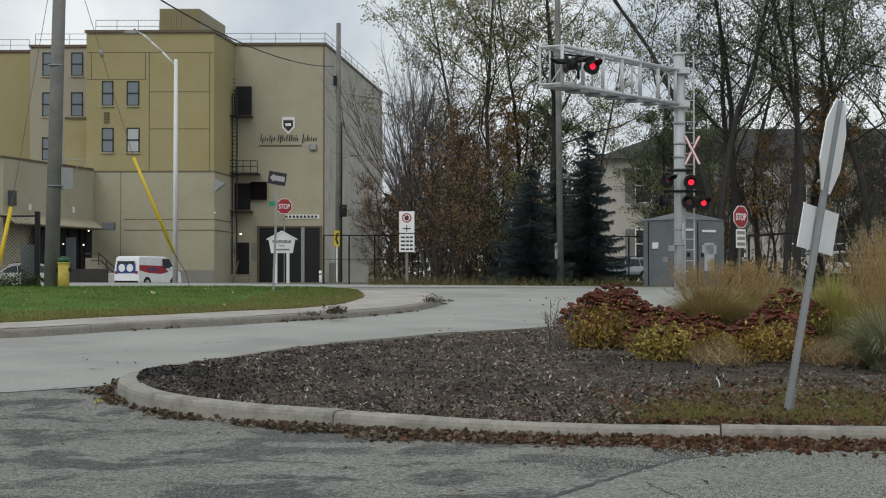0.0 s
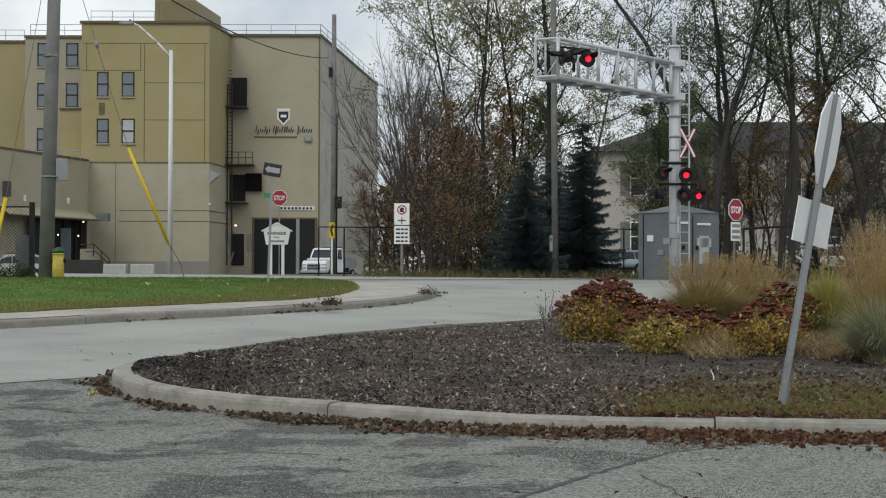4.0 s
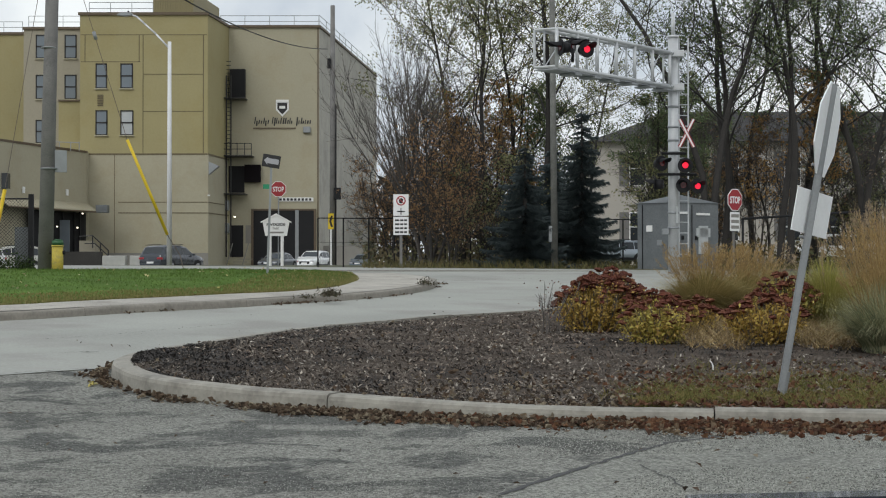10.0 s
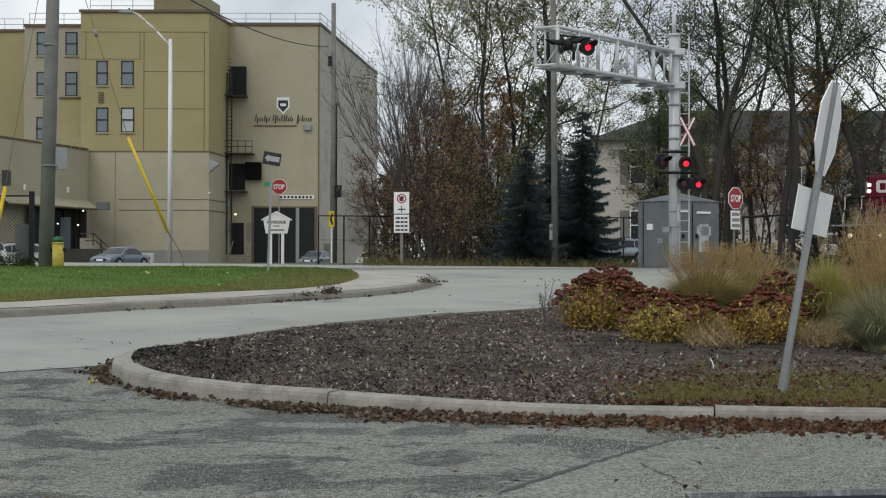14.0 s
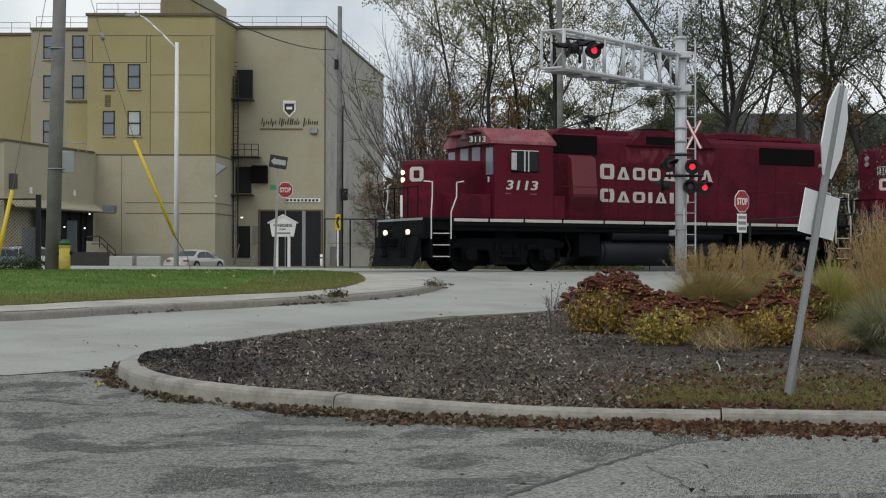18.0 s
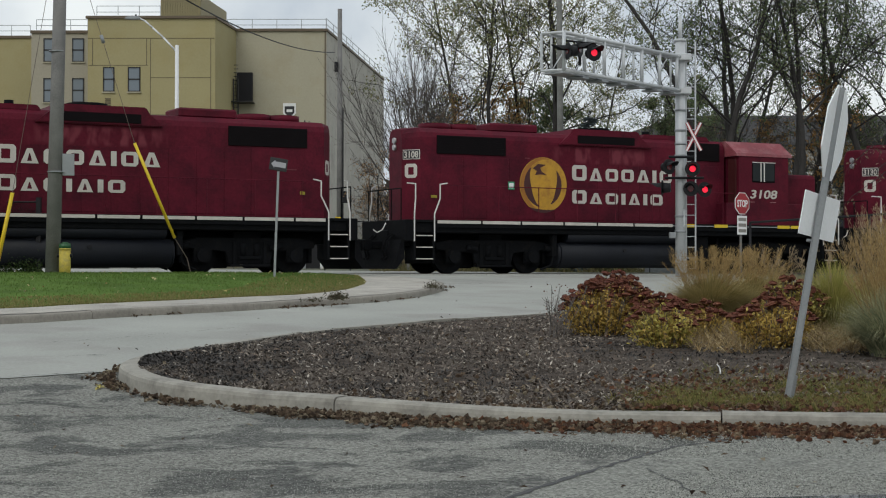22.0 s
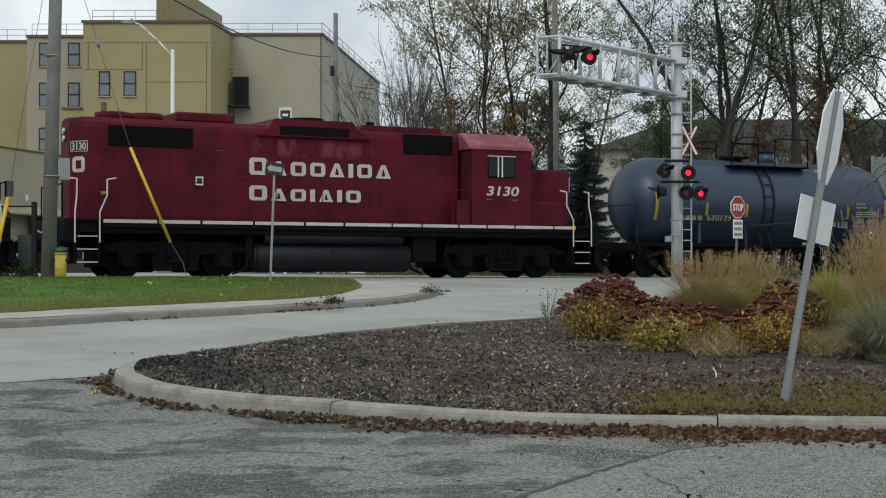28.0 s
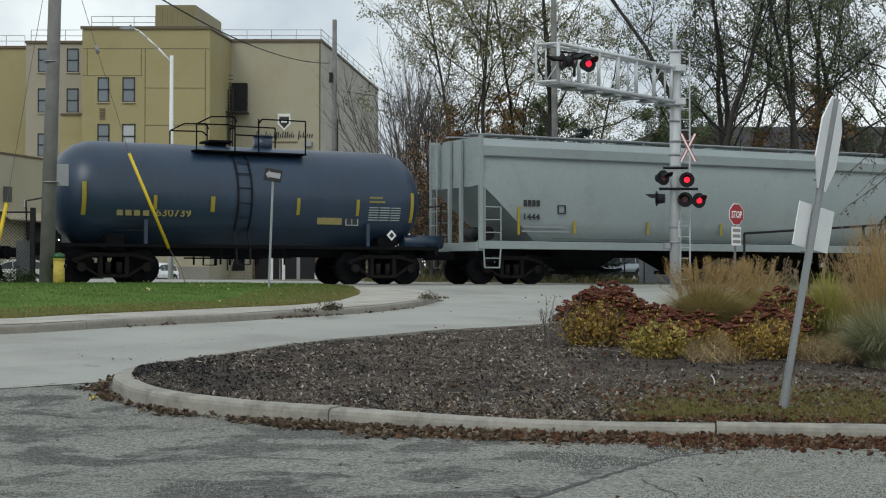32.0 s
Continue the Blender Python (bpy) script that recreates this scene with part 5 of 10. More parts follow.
    if near > 0:
        holder.matrix_basis = pose(0, 0, 0, 0, 0, 180)
    sx = text_x
    k = 4.42 / (sum(w + g for w, g, _ in rowa))
    marks(sx, 2.90, 3.38, [(w * k, g * k, t) for w, g, t in rowa], holder, -0.921)
    marks(sx, 2.18, 2.60, [(w * k, g * k, t) for w, g, t in rowb], holder, -0.921)
    lettering("number", number, 0.27, 1.1, (num_x, -1.517, 2.46), WHITE, holder, slant=0.22)
    for dx, wide in ((0.0, 0.11), (0.13, 0.06), (0.85, 0.09), (0.96, 0.13)):
        bm = bmesh.new()
        box(bm, num_x + dx, num_x + dx + wide, -1.512, -1.504, 2.325, 2.345)
        part("small_print", bm, PRINT, holder)
    if emblem:
        bm = bmesh.new()
        cyl(bm, (-3.29, -0.912, 2.73), (-3.29, -0.924, 2.73), 0.85, n=36)
        part("emblem_disc", bm, GOLD, holder, "round golden emblem, worn")
        def crescent(a0, a1, outer, wide, y):
            """A sickle along the disc, thickest in its middle."""
            bm = bmesh.new()
            o, q = [], []
            for i in range(13):
                w = a0 + (a1 - a0) * i / 12
                t = wide * math.sin(math.pi * (0.04 + 0.92 * i / 12))
                o.append(bm.verts.new((-3.29 + math.cos(w) * outer, y, 2.73 + math.sin(w) * outer)))
                q.append(bm.verts.new((-3.29 + math.cos(w) * (outer - t), y, 2.73 + math.sin(w) * (outer - t))))
            for i in range(12):
                bm.faces.new((o[i], o[i + 1], q[i + 1], q[i]))
            return bm
        part("emblem_ring", crescent(1.3, 4.75, 0.84, 0.16, -0.9265), AMBER, holder)
        part("emblem_shape", crescent(2.3, 4.45, 0.7, 0.26, -0.9275), MAROON, holder)
        part("emblem_shape", crescent(-1.15, 0.75, 0.66, 0.2, -0.9275), MAROON, holder)
        part("emblem_shape", crescent(4.1, 5.2, 0.86, 0.1, -0.9285), MAROON, holder)
        bm = bmesh.new()
        prism(bm, [(-3.29 + px, 2.73 + pz) for px, pz in ((-0.38, 0.5), (-0.2, 0.64), (0.1, 0.62), (-0.12, 0.52), (-0.05, 0.4), (0.12, 0.3), (-0.1, 0.32), (-0.3, 0.3), (-0.24, 0.42))], -0.93, -0.92)
        part("emblem_shape", bm, MAROON, holder)
    bm = bmesh.new()
    gx = -4.55 if near < 0 else -6.35
    gy = -0.924 if near < 0 else -1.515
    gz = 2.56 if near < 0 else 2.82
    if lead:
        gx, gz = gx + 0.16, gz - 0.2
    wide = 0.12 if lead else 0.22
    box(bm, gx, gx + wide, gy - 0.004, gy + 0.006, gz, gz + 0.24)
    part("notice_plate", bm, GRILLE if lead else SIGNGREEN if emblem else SIGNWHITE, holder)
    bm = bmesh.new()
    box(bm, gx + 0.03, gx + wide - 0.03, gy - 0.008, gy - 0.002, gz + 0.04, gz + 0.2)
    part("plate_symbol", bm, PALEPATCH if lead else SIGNWHITE if emblem else SIGNBLACK, holder)
    for px, pz, wide, tall, paint in ((6.26, 2.94, 0.42, 0.025, PINKRED), (6.78, 2.25, 0.15, 0.09, YELLOWDIM)) if near > 0 else ((-7.2, 2.25, 0.2, 0.08, YELLOWDIM), (-3.95, 3.52, 0.18, 0.03, PINKRED)):
        bm = bmesh.new()
        box(bm, px, px + wide, -0.926, -0.918, pz, pz + tall)
        part("notice_plate", bm, paint, holder)
    return L


def ride(ob, middle, flip=False):
    TRAIN.append((ob, middle, flip))


ride(locomotive("3113", 1, -1.75, -5.53, False, True), -16.1, True)
ride(locomotive("3108", -1, -2.24, 4.29, True, False), 2.08)
ride(locomotive("3130", -1, -2.98, 4.33, False, False), 20.11)


def freight_bogie(parent, c):
    t = new("bogie")
    t.parent = parent
    for x in (c - 0.89, c + 0.89):
        wheelset(t, x, 0.457)
    for s in (-1, 1):
        bm = bmesh.new()
        y0, y1 = min(s * 0.95, s * 1.1), max(s * 0.95, s * 1.1)
        prism(bm, [(c - 1.12, 0.6), (c - 0.55, 0.74), (c + 0.55, 0.74), (c + 1.12, 0.6), (c + 1.12, 0.68), (c + 0.55, 0.86), (c - 0.55, 0.86), (c - 1.12, 0.68)], y0, y1, 0.012)
        for e in (-1, 1):
            prism(bm, [(c + e * 1.12, 0.62), (c + e * 0.98, 0.62), (c + e * 0.3, 0.2), (c + e * 0.42, 0.2)], y0, y1, 0.012)
            prism(bm, [(c + e * 0.42, 0.78), (c + e * 0.3, 0.78), (c + e * 0.3, 0.24), (c + e * 0.42, 0.24)], y0, y1, 0.012)
        prism(bm, [(c - 0.42, 0.18), (c + 0.42, 0.18), (c + 0.42, 0.28), (c - 0.42, 0.28)], y0, y1, 0.012)
        part("side_frame", bm, BOGIEIRON, t)
        for x in (c - 0.89, c + 0.89):
            bm = bmesh.new()
            cyl(bm, (x, s * 1.0, 0.46), (x, s * 1.16, 0.46), 0.12, n=12)
            part("axle_box", bm, BOGIEIRON, t)
        bm = bmesh.new()
        for dx in (-0.15, 0.15):
            cyl(bm, (c + dx, s * 1.06, 0.28), (c + dx, s * 1.06, 0.6), 0.08, n=8)
        part("spring_nest", bm, BOGIEIRON, t)
    return t


def tank_car():
    T = thing("tank_car", "slate blue railway tank car with yellow stripes and dark underframe", "tank car")
    bm = bmesh.new()
    r, c = 1.46, 2.45
    prof = [(-5.45, 0.0), (-5.43, 0.35), (-5.33, 0.75), (-5.12, 1.1), (-4.85, 1.32), (-4.5, 1.44), (-4.2, r), (-1.6, r), (0, r), (1.6, r), (4.2, r), (4.5, 1.44), (4.85, 1.32), (5.12, 1.1), (5.33, 0.75), (5.43, 0.35), (5.45, 0.0)]
    rings = []
    for x, rad in prof:
        if rad == 0:
            rings.append([bm.verts.new((x, 0, c))])
        else:
            rings.append([bm.verts.new((x, rad * math.cos(a), c + rad * math.sin(a))) for a in [2 * math.pi * i / 40 for i in range(40)]])
    for a, b in zip(rings, rings[1:]):
        for i in range(40):
            j = (i + 1) % 40
            f = [a[i % len(a)], a[j % len(a)], b[j % len(b)], b[i % len(b)]]
            f = list(dict.fromkeys(f))
            bm.faces.new(f)
    bmesh.ops.recalc_face_normals(bm, faces=bm.faces[:])
    tank = part("tank", bm, TANKBLUE, T, smooth=True)
    for x in (-2.1, 1.9):
        bm = bmesh.new()
        for i in range(40):
            a0, a1 = 2 * math.pi * i / 40, 2 * math.pi * (i + 1) / 40
            q = [bm.verts.new((x + dx, (r + 0.006) * math.cos(a), c + (r + 0.006) * math.sin(a))) for a in (a0, a1) for dx in (-0.03, 0.03)]
            bm.faces.new((q[0], q[1], q[3], q[2]))
        part("weld_seam", bm, TANKBLUE, tank)
    bm = bmesh.new()
    box(bm, -6.0, 6.0, -0.25, 0.25, 0.78, 1.12, 0.02)
    for s in (-1, 1):
        box(bm, -5.7, 5.7, s * 1.3 - 0.05, s * 1.3 + 0.05, 1.0, 1.09)
    for x in (-4.0, 4.0):
        box(bm, x - 0.25, x + 0.25, -1.25, 1.25, 0.9, 1.35, 0.03)
    for x in (-5.6, 5.6):
        box(bm, x - 0.06, x + 0.06, -1.4, 1.4, 0.85, 1.1, 0.01)
    part("underframe", bm, UNDER, T)
    for s in (-1, 1):
        for x in (-3.2, 3.4):
            bm = bmesh.new()
            box(bm, x - 0.05, x + 0.05, s * 1.3 - 0.03, s * 1.3 + 0.03, 1.05, 1.75)
            part("tank_strap", bm, TANKBLUE, T)
        bm = bmesh.new()
        for x in (-1.0, -0.35, 0.1, 0.9):
            cyl(bm, (x, s * 1.1, 0.55), (x, s * 1.1, 1.0), 0.03, n=6)
        pipe(bm, [(-1.3, s * 1.1, 0.75), (1.1, s * 1.1, 0.75)], 0.025)
        part("brake_rigging", bm, UNDER, T)
    # walkway round the dome, railing, valve housing, ladders
    bm = bmesh.new()
    box(bm, -1.75, 1.55, -1.15, -0.7, 3.66, 3.7)
    box(bm, -1.75, 1.55, 0.7, 1.15, 3.66, 3.7)
    box(bm, -1.75, -1.35, -1.15, 1.15, 3.66, 3.7)
    box(bm, 1.15, 1.55, -1.15, 1.15, 3.66, 3.7)
    part("walkway", bm, UNDER, T)
    for s in (-1, 1):
        y = s * 1.13
        for x in (-1.72, -0.6, 0.1, 1.52):
            bm = bmesh.new()
            cyl(bm, (x, y, 3.68), (x, y, 4.62 if x > -1.0 else 4.4), 0.022, n=6)
            part("guard_post", bm, UNDER, T)
        for rail in ([(-1.72, y, 4.4), (-0.75, y, 4.42), (-0.6, y, 4.3)], [(-1.72, y, 4.4), (-1.3, y, 4.62), (-0.65, y, 4.65), (-0.55, y, 4.5)], [(0.1, y, 4.5), (0.2, y, 4.62), (1.52, y, 4.62)], [(-0.6, y, 4.15), (0.1, y, 4.15)]):
            bm = bmesh.new()
            pipe(bm, rail, 0.022)
            part("guard_rail", bm, UNDER, T)
    bm = bmesh.new()
    cyl(bm, (0.68, 0, 3.8), (0.68, 0, 4.22), 0.27, n=18)
    cyl(bm, (0.68, 0, 4.22), (0.68, 0, 4.26), 0.29, n=18)
    part("valve_housing", bm, TANKBLUE, T)
    bm = bmesh.new()
    cyl(bm, (-0.75, 0, 3.8), (-0.75, 0, 4.02), 0.3, n=18)
    box(bm, -1.1, -0.4, -0.4, 0.4, 3.98, 4.05, 0.01)
    part("manway", bm, UNDER, T)
    for s in (-1, 1):
        arc = [(1.5 * math.cos(a), c + 1.5 * math.sin(a)) for a in [radians(d) for d in (52, 38, 24, 8, -8, -24, -40)]] + [(1.32, 1.0), (1.36, 0.55)]
        rails = []
        for x in (-0.62, -0.22):
            bm = bmesh.new()
            pipe(bm, [(x, s * yy, zz) for yy, zz in arc], 0.028)
            rails.append(part("ladder_rail", bm, FUEL, T))
        for i in range(9):
            f = i / 8 * (len(arc) - 1.01)
            k = int(f)
            yy = arc[k][0] + (arc[k + 1][0] - arc[k][0]) * (f - k)
            zz = arc[k][1] + (arc[k + 1][1] - arc[k][1]) * (f - k)
            bm = bmesh.new()
            cyl(bm, (-0.62, s * yy, zz), (-0.22, s * yy, zz), 0.016, n=6)
            part("rung", bm, FUEL, rails[0])
    # markings on the camera's side
    def on_side(z):
        return -math.sqrt(max(0.01, (r + 0.008) ** 2 - (z - c) ** 2))
    for x, z0, z1, w in ((-4.88, 1.84, 2.72, 0.12), (-2.98, 2.0, 2.4, 0.1), (-1.35, 1.98, 2.4, 0.12), (1.18, 1.95, 2.42, 0.1), (3.02, 1.96, 2.42, 0.1), (4.82, 1.8, 2.66, 0.1)):
        for s in (-1, 1):
            bm = bmesh.new()
            zs = [z0 + (z1 - z0) * i / 6 for i in range(7)]
            rr = r - (0.12 if abs(x) > 4.8 else 0)
            rows = [[bm.verts.new((x + dx, s * math.sqrt((rr + 0.012) ** 2 - (z - c) ** 2), z)) for dx in (-w / 2, w / 2)] for z in zs]
            for a, b in zip(rows, rows[1:]):
                bm.faces.new((a[0], a[1], b[1], b[0]))
            part("reflector_stripe", bm, YELLOWDIM, T)
    for x in (-4.02, -3.78, -3.55, -3.3):
        bm = bmesh.new()
        box(bm, x, x + 0.17, on_side(1.93) - 0.012, on_side(1.93) + 0.02, 1.84, 2.05)
        part("marking_bar", bm, STENCIL, T)
    lettering("car_number", "630739", 0.2, 1.0, (-2.95, on_side(1.93) - 0.014, 1.84), STENCIL, T)
    for x, z, w, h, mt in ((-4.0, 1.68, 0.7, 0.03, DARK), (-4.0, 1.55, 1.2, 0.025, DARK), (-4.0, 1.44, 1.0, 0.025, DARK), (1.8, 1.7, 0.76, 0.27, STENCIL), (2.68, 1.68, 0.4, 0.27, HOPPER), (3.38, 2.34, 0.5, 0.06, STENCIL), (3.38, 2.46, 0.42, 0.06, STENCIL)):
        yy = on_side(z + h / 2)
        bm = bmesh.new()
        box(bm, x, x + w, yy - 0.012, yy + 0.03, z, z + h)
        part("notice_plate", bm, mt, T)
    for x in (2.71, 2.89):
        bm = bmesh.new()
        box(bm, x, x + 0.155, on_side(1.81) - 0.02, on_side(1.81), 1.71, 1.92)
        part("notice_panel", bm, SIGNBLACK, T)
    for i in range(6):
        for k in range(3):
            z = 1.84 + i * 0.07
            bm = bmesh.new()
            box(bm, 3.38 + k * 0.35, 3.69 + k * 0.35, on_side(z) - 0.012, on_side(z) + 0.02, z, z + 0.03)
            part("data_bar", bm, HOPPER, T)
    bm = bmesh.new()
    m = pose(4.13, -1.37, 1.42, 0, 45, 0)
    box(bm, -0.11, 0.11, -0.01, 0.01, -0.11, 0.11, 0, m)
    hz = part("hazard_placard", bm, SIGNWHITE, T)
    bm = bmesh.new()
    box(bm, -0.06, 0.06, -0.016, -0.01, -0.06, 0.06, 0, m)
    part("placard_symbol", bm, SIGNBLACK, hz)
    bm = bmesh.new()
    cyl(bm, (4.7, -0.9, 1.25), (6.0, -0.9, 1.25), 0.2, n=14)
    part("air_reservoir", bm, TANKBLUE, T)
    for e in (-1, 1):
        bm = bmesh.new()
        pipe(bm, [(e * 5.7, -1.4, 1.1), (e * 5.75, -1.4, 2.3), (e * 5.75, 1.4, 2.3), (e * 5.7, 1.4, 1.1)], 0.025)
        part("end_railing", bm, FUEL, T)
    for e in (-1, 1):
        bm = bmesh.new()
        box(bm, min(e * 5.9, e * 6.55), max(e * 5.9, e * 6.55), -0.12, 0.12, 0.72, 0.98, 0.03)
        part("coupler", bm, UNDER, T)
        freight_bogie(T, e * 4.0)
    return T


ride(tank_car(), 35.68)


def hopper_car():
    T = thing("hopper_car", "pale grey covered hopper car with sloped ends and side ladders", "hopper car")
    # body: bowed sides, sloping ends to the bays
    bm = bmesh.new()
    x0 = 8.35
    sec = [(-1.4, 1.32), (-1.51, 1.9), (-1.565, 2.5), (-1.567, 2.95), (-1.49, 3.7), (-1.34, 4.1), (-0.9, 4.42), (0.9, 4.42), (1.34, 4.1), (1.49, 3.7), (1.567, 2.95), (1.565, 2.5), (1.51, 1.9), (1.4, 1.32)]
    a = [bm.verts.new((-x0 + max(0, (2.95 - z) * 1.15), y, z)) for y, z in sec]
    b = [bm.verts.new((x0 - max(0, (2.95 - z) * 1.15), y, z)) for y, z in sec]
    for i in range(14):
        bm.faces.new((a[i], b[i], b[(i + 1) % 14], a[(i + 1) % 14])).smooth = True
    for ends in (a, b):
        bm.faces.new([bm.verts.new(v.co) for v in ends[:4] + ends[10:]])
        bm.faces.new([bm.verts.new(v.co) for v in ends[3:11]])
    bmesh.ops.recalc_face_normals(bm, faces=bm.faces[:])
    part("body", bm, HOPPER, T)
    for s in (-1, 1):
        bm = bmesh.new()
        prism(bm, [(-x0, 3.84), (x0, 3.84), (x0, 4.14), (-x0, 4.14)], min(s * 1.5, s * 1.58), max(s * 1.5, s * 1.58), 0.02)
        part("top_chord", bm, HOPPER, T)
        bm = bmesh.new()
        box(bm, -x0 - 0.15, x0 + 0.15, min(s * 1.46, s * 1.6), max(s * 1.46, s * 1.6), 1.06, 1.3, 0.01)
        part("side_sill", bm, HOPPER, T)
        bm = bmesh.new()
        pipe(bm, [(-x0, s * 0.75, 4.56), (x0, s * 0.75, 4.56)], 0.03)
        for i in range(9):
            x = -x0 + 0.4 + i * 2.0
            cyl(bm, (x, s * 0.75, 4.4), (x, s * 0.75, 4.56), 0.025, n=5)
        part("running_board_rail", bm, GALV, T)
    bm = bmesh.new()
    box(bm, -x0, x0, -0.72, -0.35, 4.52, 4.56)
    box(bm, -x0, x0, 0.35, 0.72, 4.52, 4.56)
    part("running_board", bm, GALV, T)
    for i in range(4):
        bm = bmesh.new()
        box(bm, -6.6 + i * 3.9, -5.2 + i * 3.9, -0.3, 0.3, 4.42, 4.56, 0.02)
        part("roof_hatch", bm, HOPPER, T)
    for e in (-1, 1):
        for s in (-1, 1):
            bm = bmesh.new()
            box(bm, min(e * 8.35, e * 8.45), max(e * 8.35, e * 8.45), min(s * 1.1, s * 1.57), max(s * 1.1, s * 1.57), 2.95, 4.4, 0.01)
            part("end_panel", bm, HOPPER, T)
            bm = bmesh.new()
            box(bm, min(e * 8.34, e * 8.47), max(e * 8.34, e * 8.47), min(s * 1.49, s * 1.59), max(s * 1.49, s * 1.59), 1.1, 4.45)
            box(bm, min(e * 8.38, e * 8.47), max(e * 8.38, e * 8.47), min(s * 0.3, s * 0.42), max(s * 0.3, s * 0.42), 1.1, 4.4)
            part("corner_post", bm, HOPPER, T)
            bm = bmesh.new()
            for x in (e * 8.3, e * 7.75):
                cyl(bm, (x, s * 1.6, 1.3), (x, s * 1.6, 2.9 if abs(x) > 8 else 2.3), 0.022, n=6)
            for i in range(4):
                z = 1.55 + i * 0.38
                if z < 2.35:
                    cyl(bm, (e * 8.3, s * 1.6, z), (e * 7.75, s * 1.6, z), 0.018, n=6)
            pipe(bm, [(e * 8.35, s * 1.6, 1.1), (e * 8.3, s * 1.6, 0.5), (e * 7.8, s * 1.6, 0.5), (e * 7.75, s * 1.6, 1.1)], 0.025)
            cyl(bm, (e * 8.3, s * 1.6, 0.78), (e * 7.78, s * 1.6, 0.78), 0.018, n=6)
            part("side_ladder", bm, HOPPER, T)
        bm = bmesh.new()
        for y in (0.85, 1.3):
            cyl(bm, (e * 8.62, y, 1.1), (e * 8.62, y, 4.5), 0.022, n=6)
        for i in range(8):
            z = 1.4 + i * 0.42
            cyl(bm, (e * 8.62, 0.85, z), (e * 8.62, 1.3, z), 0.018, n=6)
        part("end_ladder", bm, HOPPER, T)
        bm = bmesh.new()
        box(bm, min(e * 8.3, e * 8.6), max(e * 8.3, e * 8.6), -1.55, 1.55, 1.0, 1.25, 0.01)
        part("end_sill", bm, HOPPER, T)
        bm = bmesh.new()
        box(bm, min(e * 8.4, e * 8.9), max(e * 8.4, e * 8.9), -0.12, 0.12, 0.72, 0.98, 0.03)
        part("coupler", bm, UNDER, T)
        bm = bmesh.new()
        cyl(bm, (e * 7.6, -0.6, 1.55), (e * 7.6, 0.6, 1.55), 0.22, n=14)
        part("air_reservoir", bm, DARK, T)
        freight_bogie(T, e * 7.05)
    for c in (-4.1, 0.0, 4.1):
        bm = bmesh.new()
        lo = [bm.verts.new((c + dx * 0.4, dy * 0.45, 0.42)) for dx, dy in ((-1, -1), (1, -1), (1, 1), (-1, 1))]
        hi = [bm.verts.new((c + dx * 1.75, dy * 1.42, 1.4)) for dx, dy in ((-1, -1), (1, -1), (1, 1), (-1, 1))]
        bm.faces.new(lo[::-1])
        bm.faces.new(hi)
        for i in range(4):
            bm.faces.new((lo[i], lo[(i + 1) % 4], hi[(i + 1) % 4], hi[i]))
        part("discharge_bay", bm, UNDER, T)
        bm = bmesh.new()
        box(bm, c - 0.5, c + 0.5, -0.7, 0.7, 0.32, 0.44, 0.02)
        part("outlet_gate", bm, UNDER, T)
    # slope sheet seen dark between the corner and the body
    bm = bmesh.new()
    box(bm, -8.5, 8.5, -0.3, 0.3, 0.85, 1.2)
    part("centre_sill", bm, UNDER, T)
    for i in range(4):
        bm = bmesh.new()
        box(bm, -6.93 + i * 0.15, -6.82 + i * 0.15, -1.585, -1.565, 2.36, 2.55)
        part("marking_bar", bm, SIGNBLACK, T)
    lettering("car_number", "1444", 0.19, 0.56, (-6.93, -1.59, 1.95), SIGNBLACK, T)
    for x, z0, z1 in ((-7.15, 1.5, 2.35), (-5.15, 1.55, 1.95), (-2.4, 1.55, 1.95), (0.5, 1.55, 1.95)):
        bm = bmesh.new()
        box(bm, x, x + 0.08, -1.585, -1.56, z0, z1)
        part("reflector_stripe", bm, YELLOWDIM, T)
    for z, w in ((1.72, 1.5), (1.58, 1.7)):
        bm = bmesh.new()
        box(bm, -7.0, -7.0 + w, -1.575, -1.555, z, z + 0.045)
        part("data_bar", bm, GALV, T)
    bm = bmesh.new()
    for bx in ((-5.72, -5.68, 2.15, 2.42), (-5.47, -5.43, 2.15, 2.42), (-5.72, -5.43, 2.15, 2.18), (-5.72, -5.43, 2.39, 2.42)):
        box(bm, bx[0], bx[1], -1.585, -1.565, bx[2], bx[3])
    part("stencil_frame", bm, SIGNBLACK, T)
    return T


ride(hopper_car(), 51.1)


# ---- the mill ----
FAR = 0.95          # base level of things beyond the railway, fitted to the camera's view; land dips lower
mill = thing("mill_building", "tall ochre and sand mill with flat railed roofs", "building", Matrix.Translation((0, 0, -0.138)) @ Matrix.Scale(1.115, 4))
YA, YB = 130.0, 137.0
XL, XM, XN, XR = -29.974, -19.463, -18.698, -10.862
TOP = 21.85


def wall_block(name, outline, z0, z1, material, label=""):
    bm = bmesh.new()
    slab(bm, outline, z0, z1)
    return part(name, bm, material, mill, label)


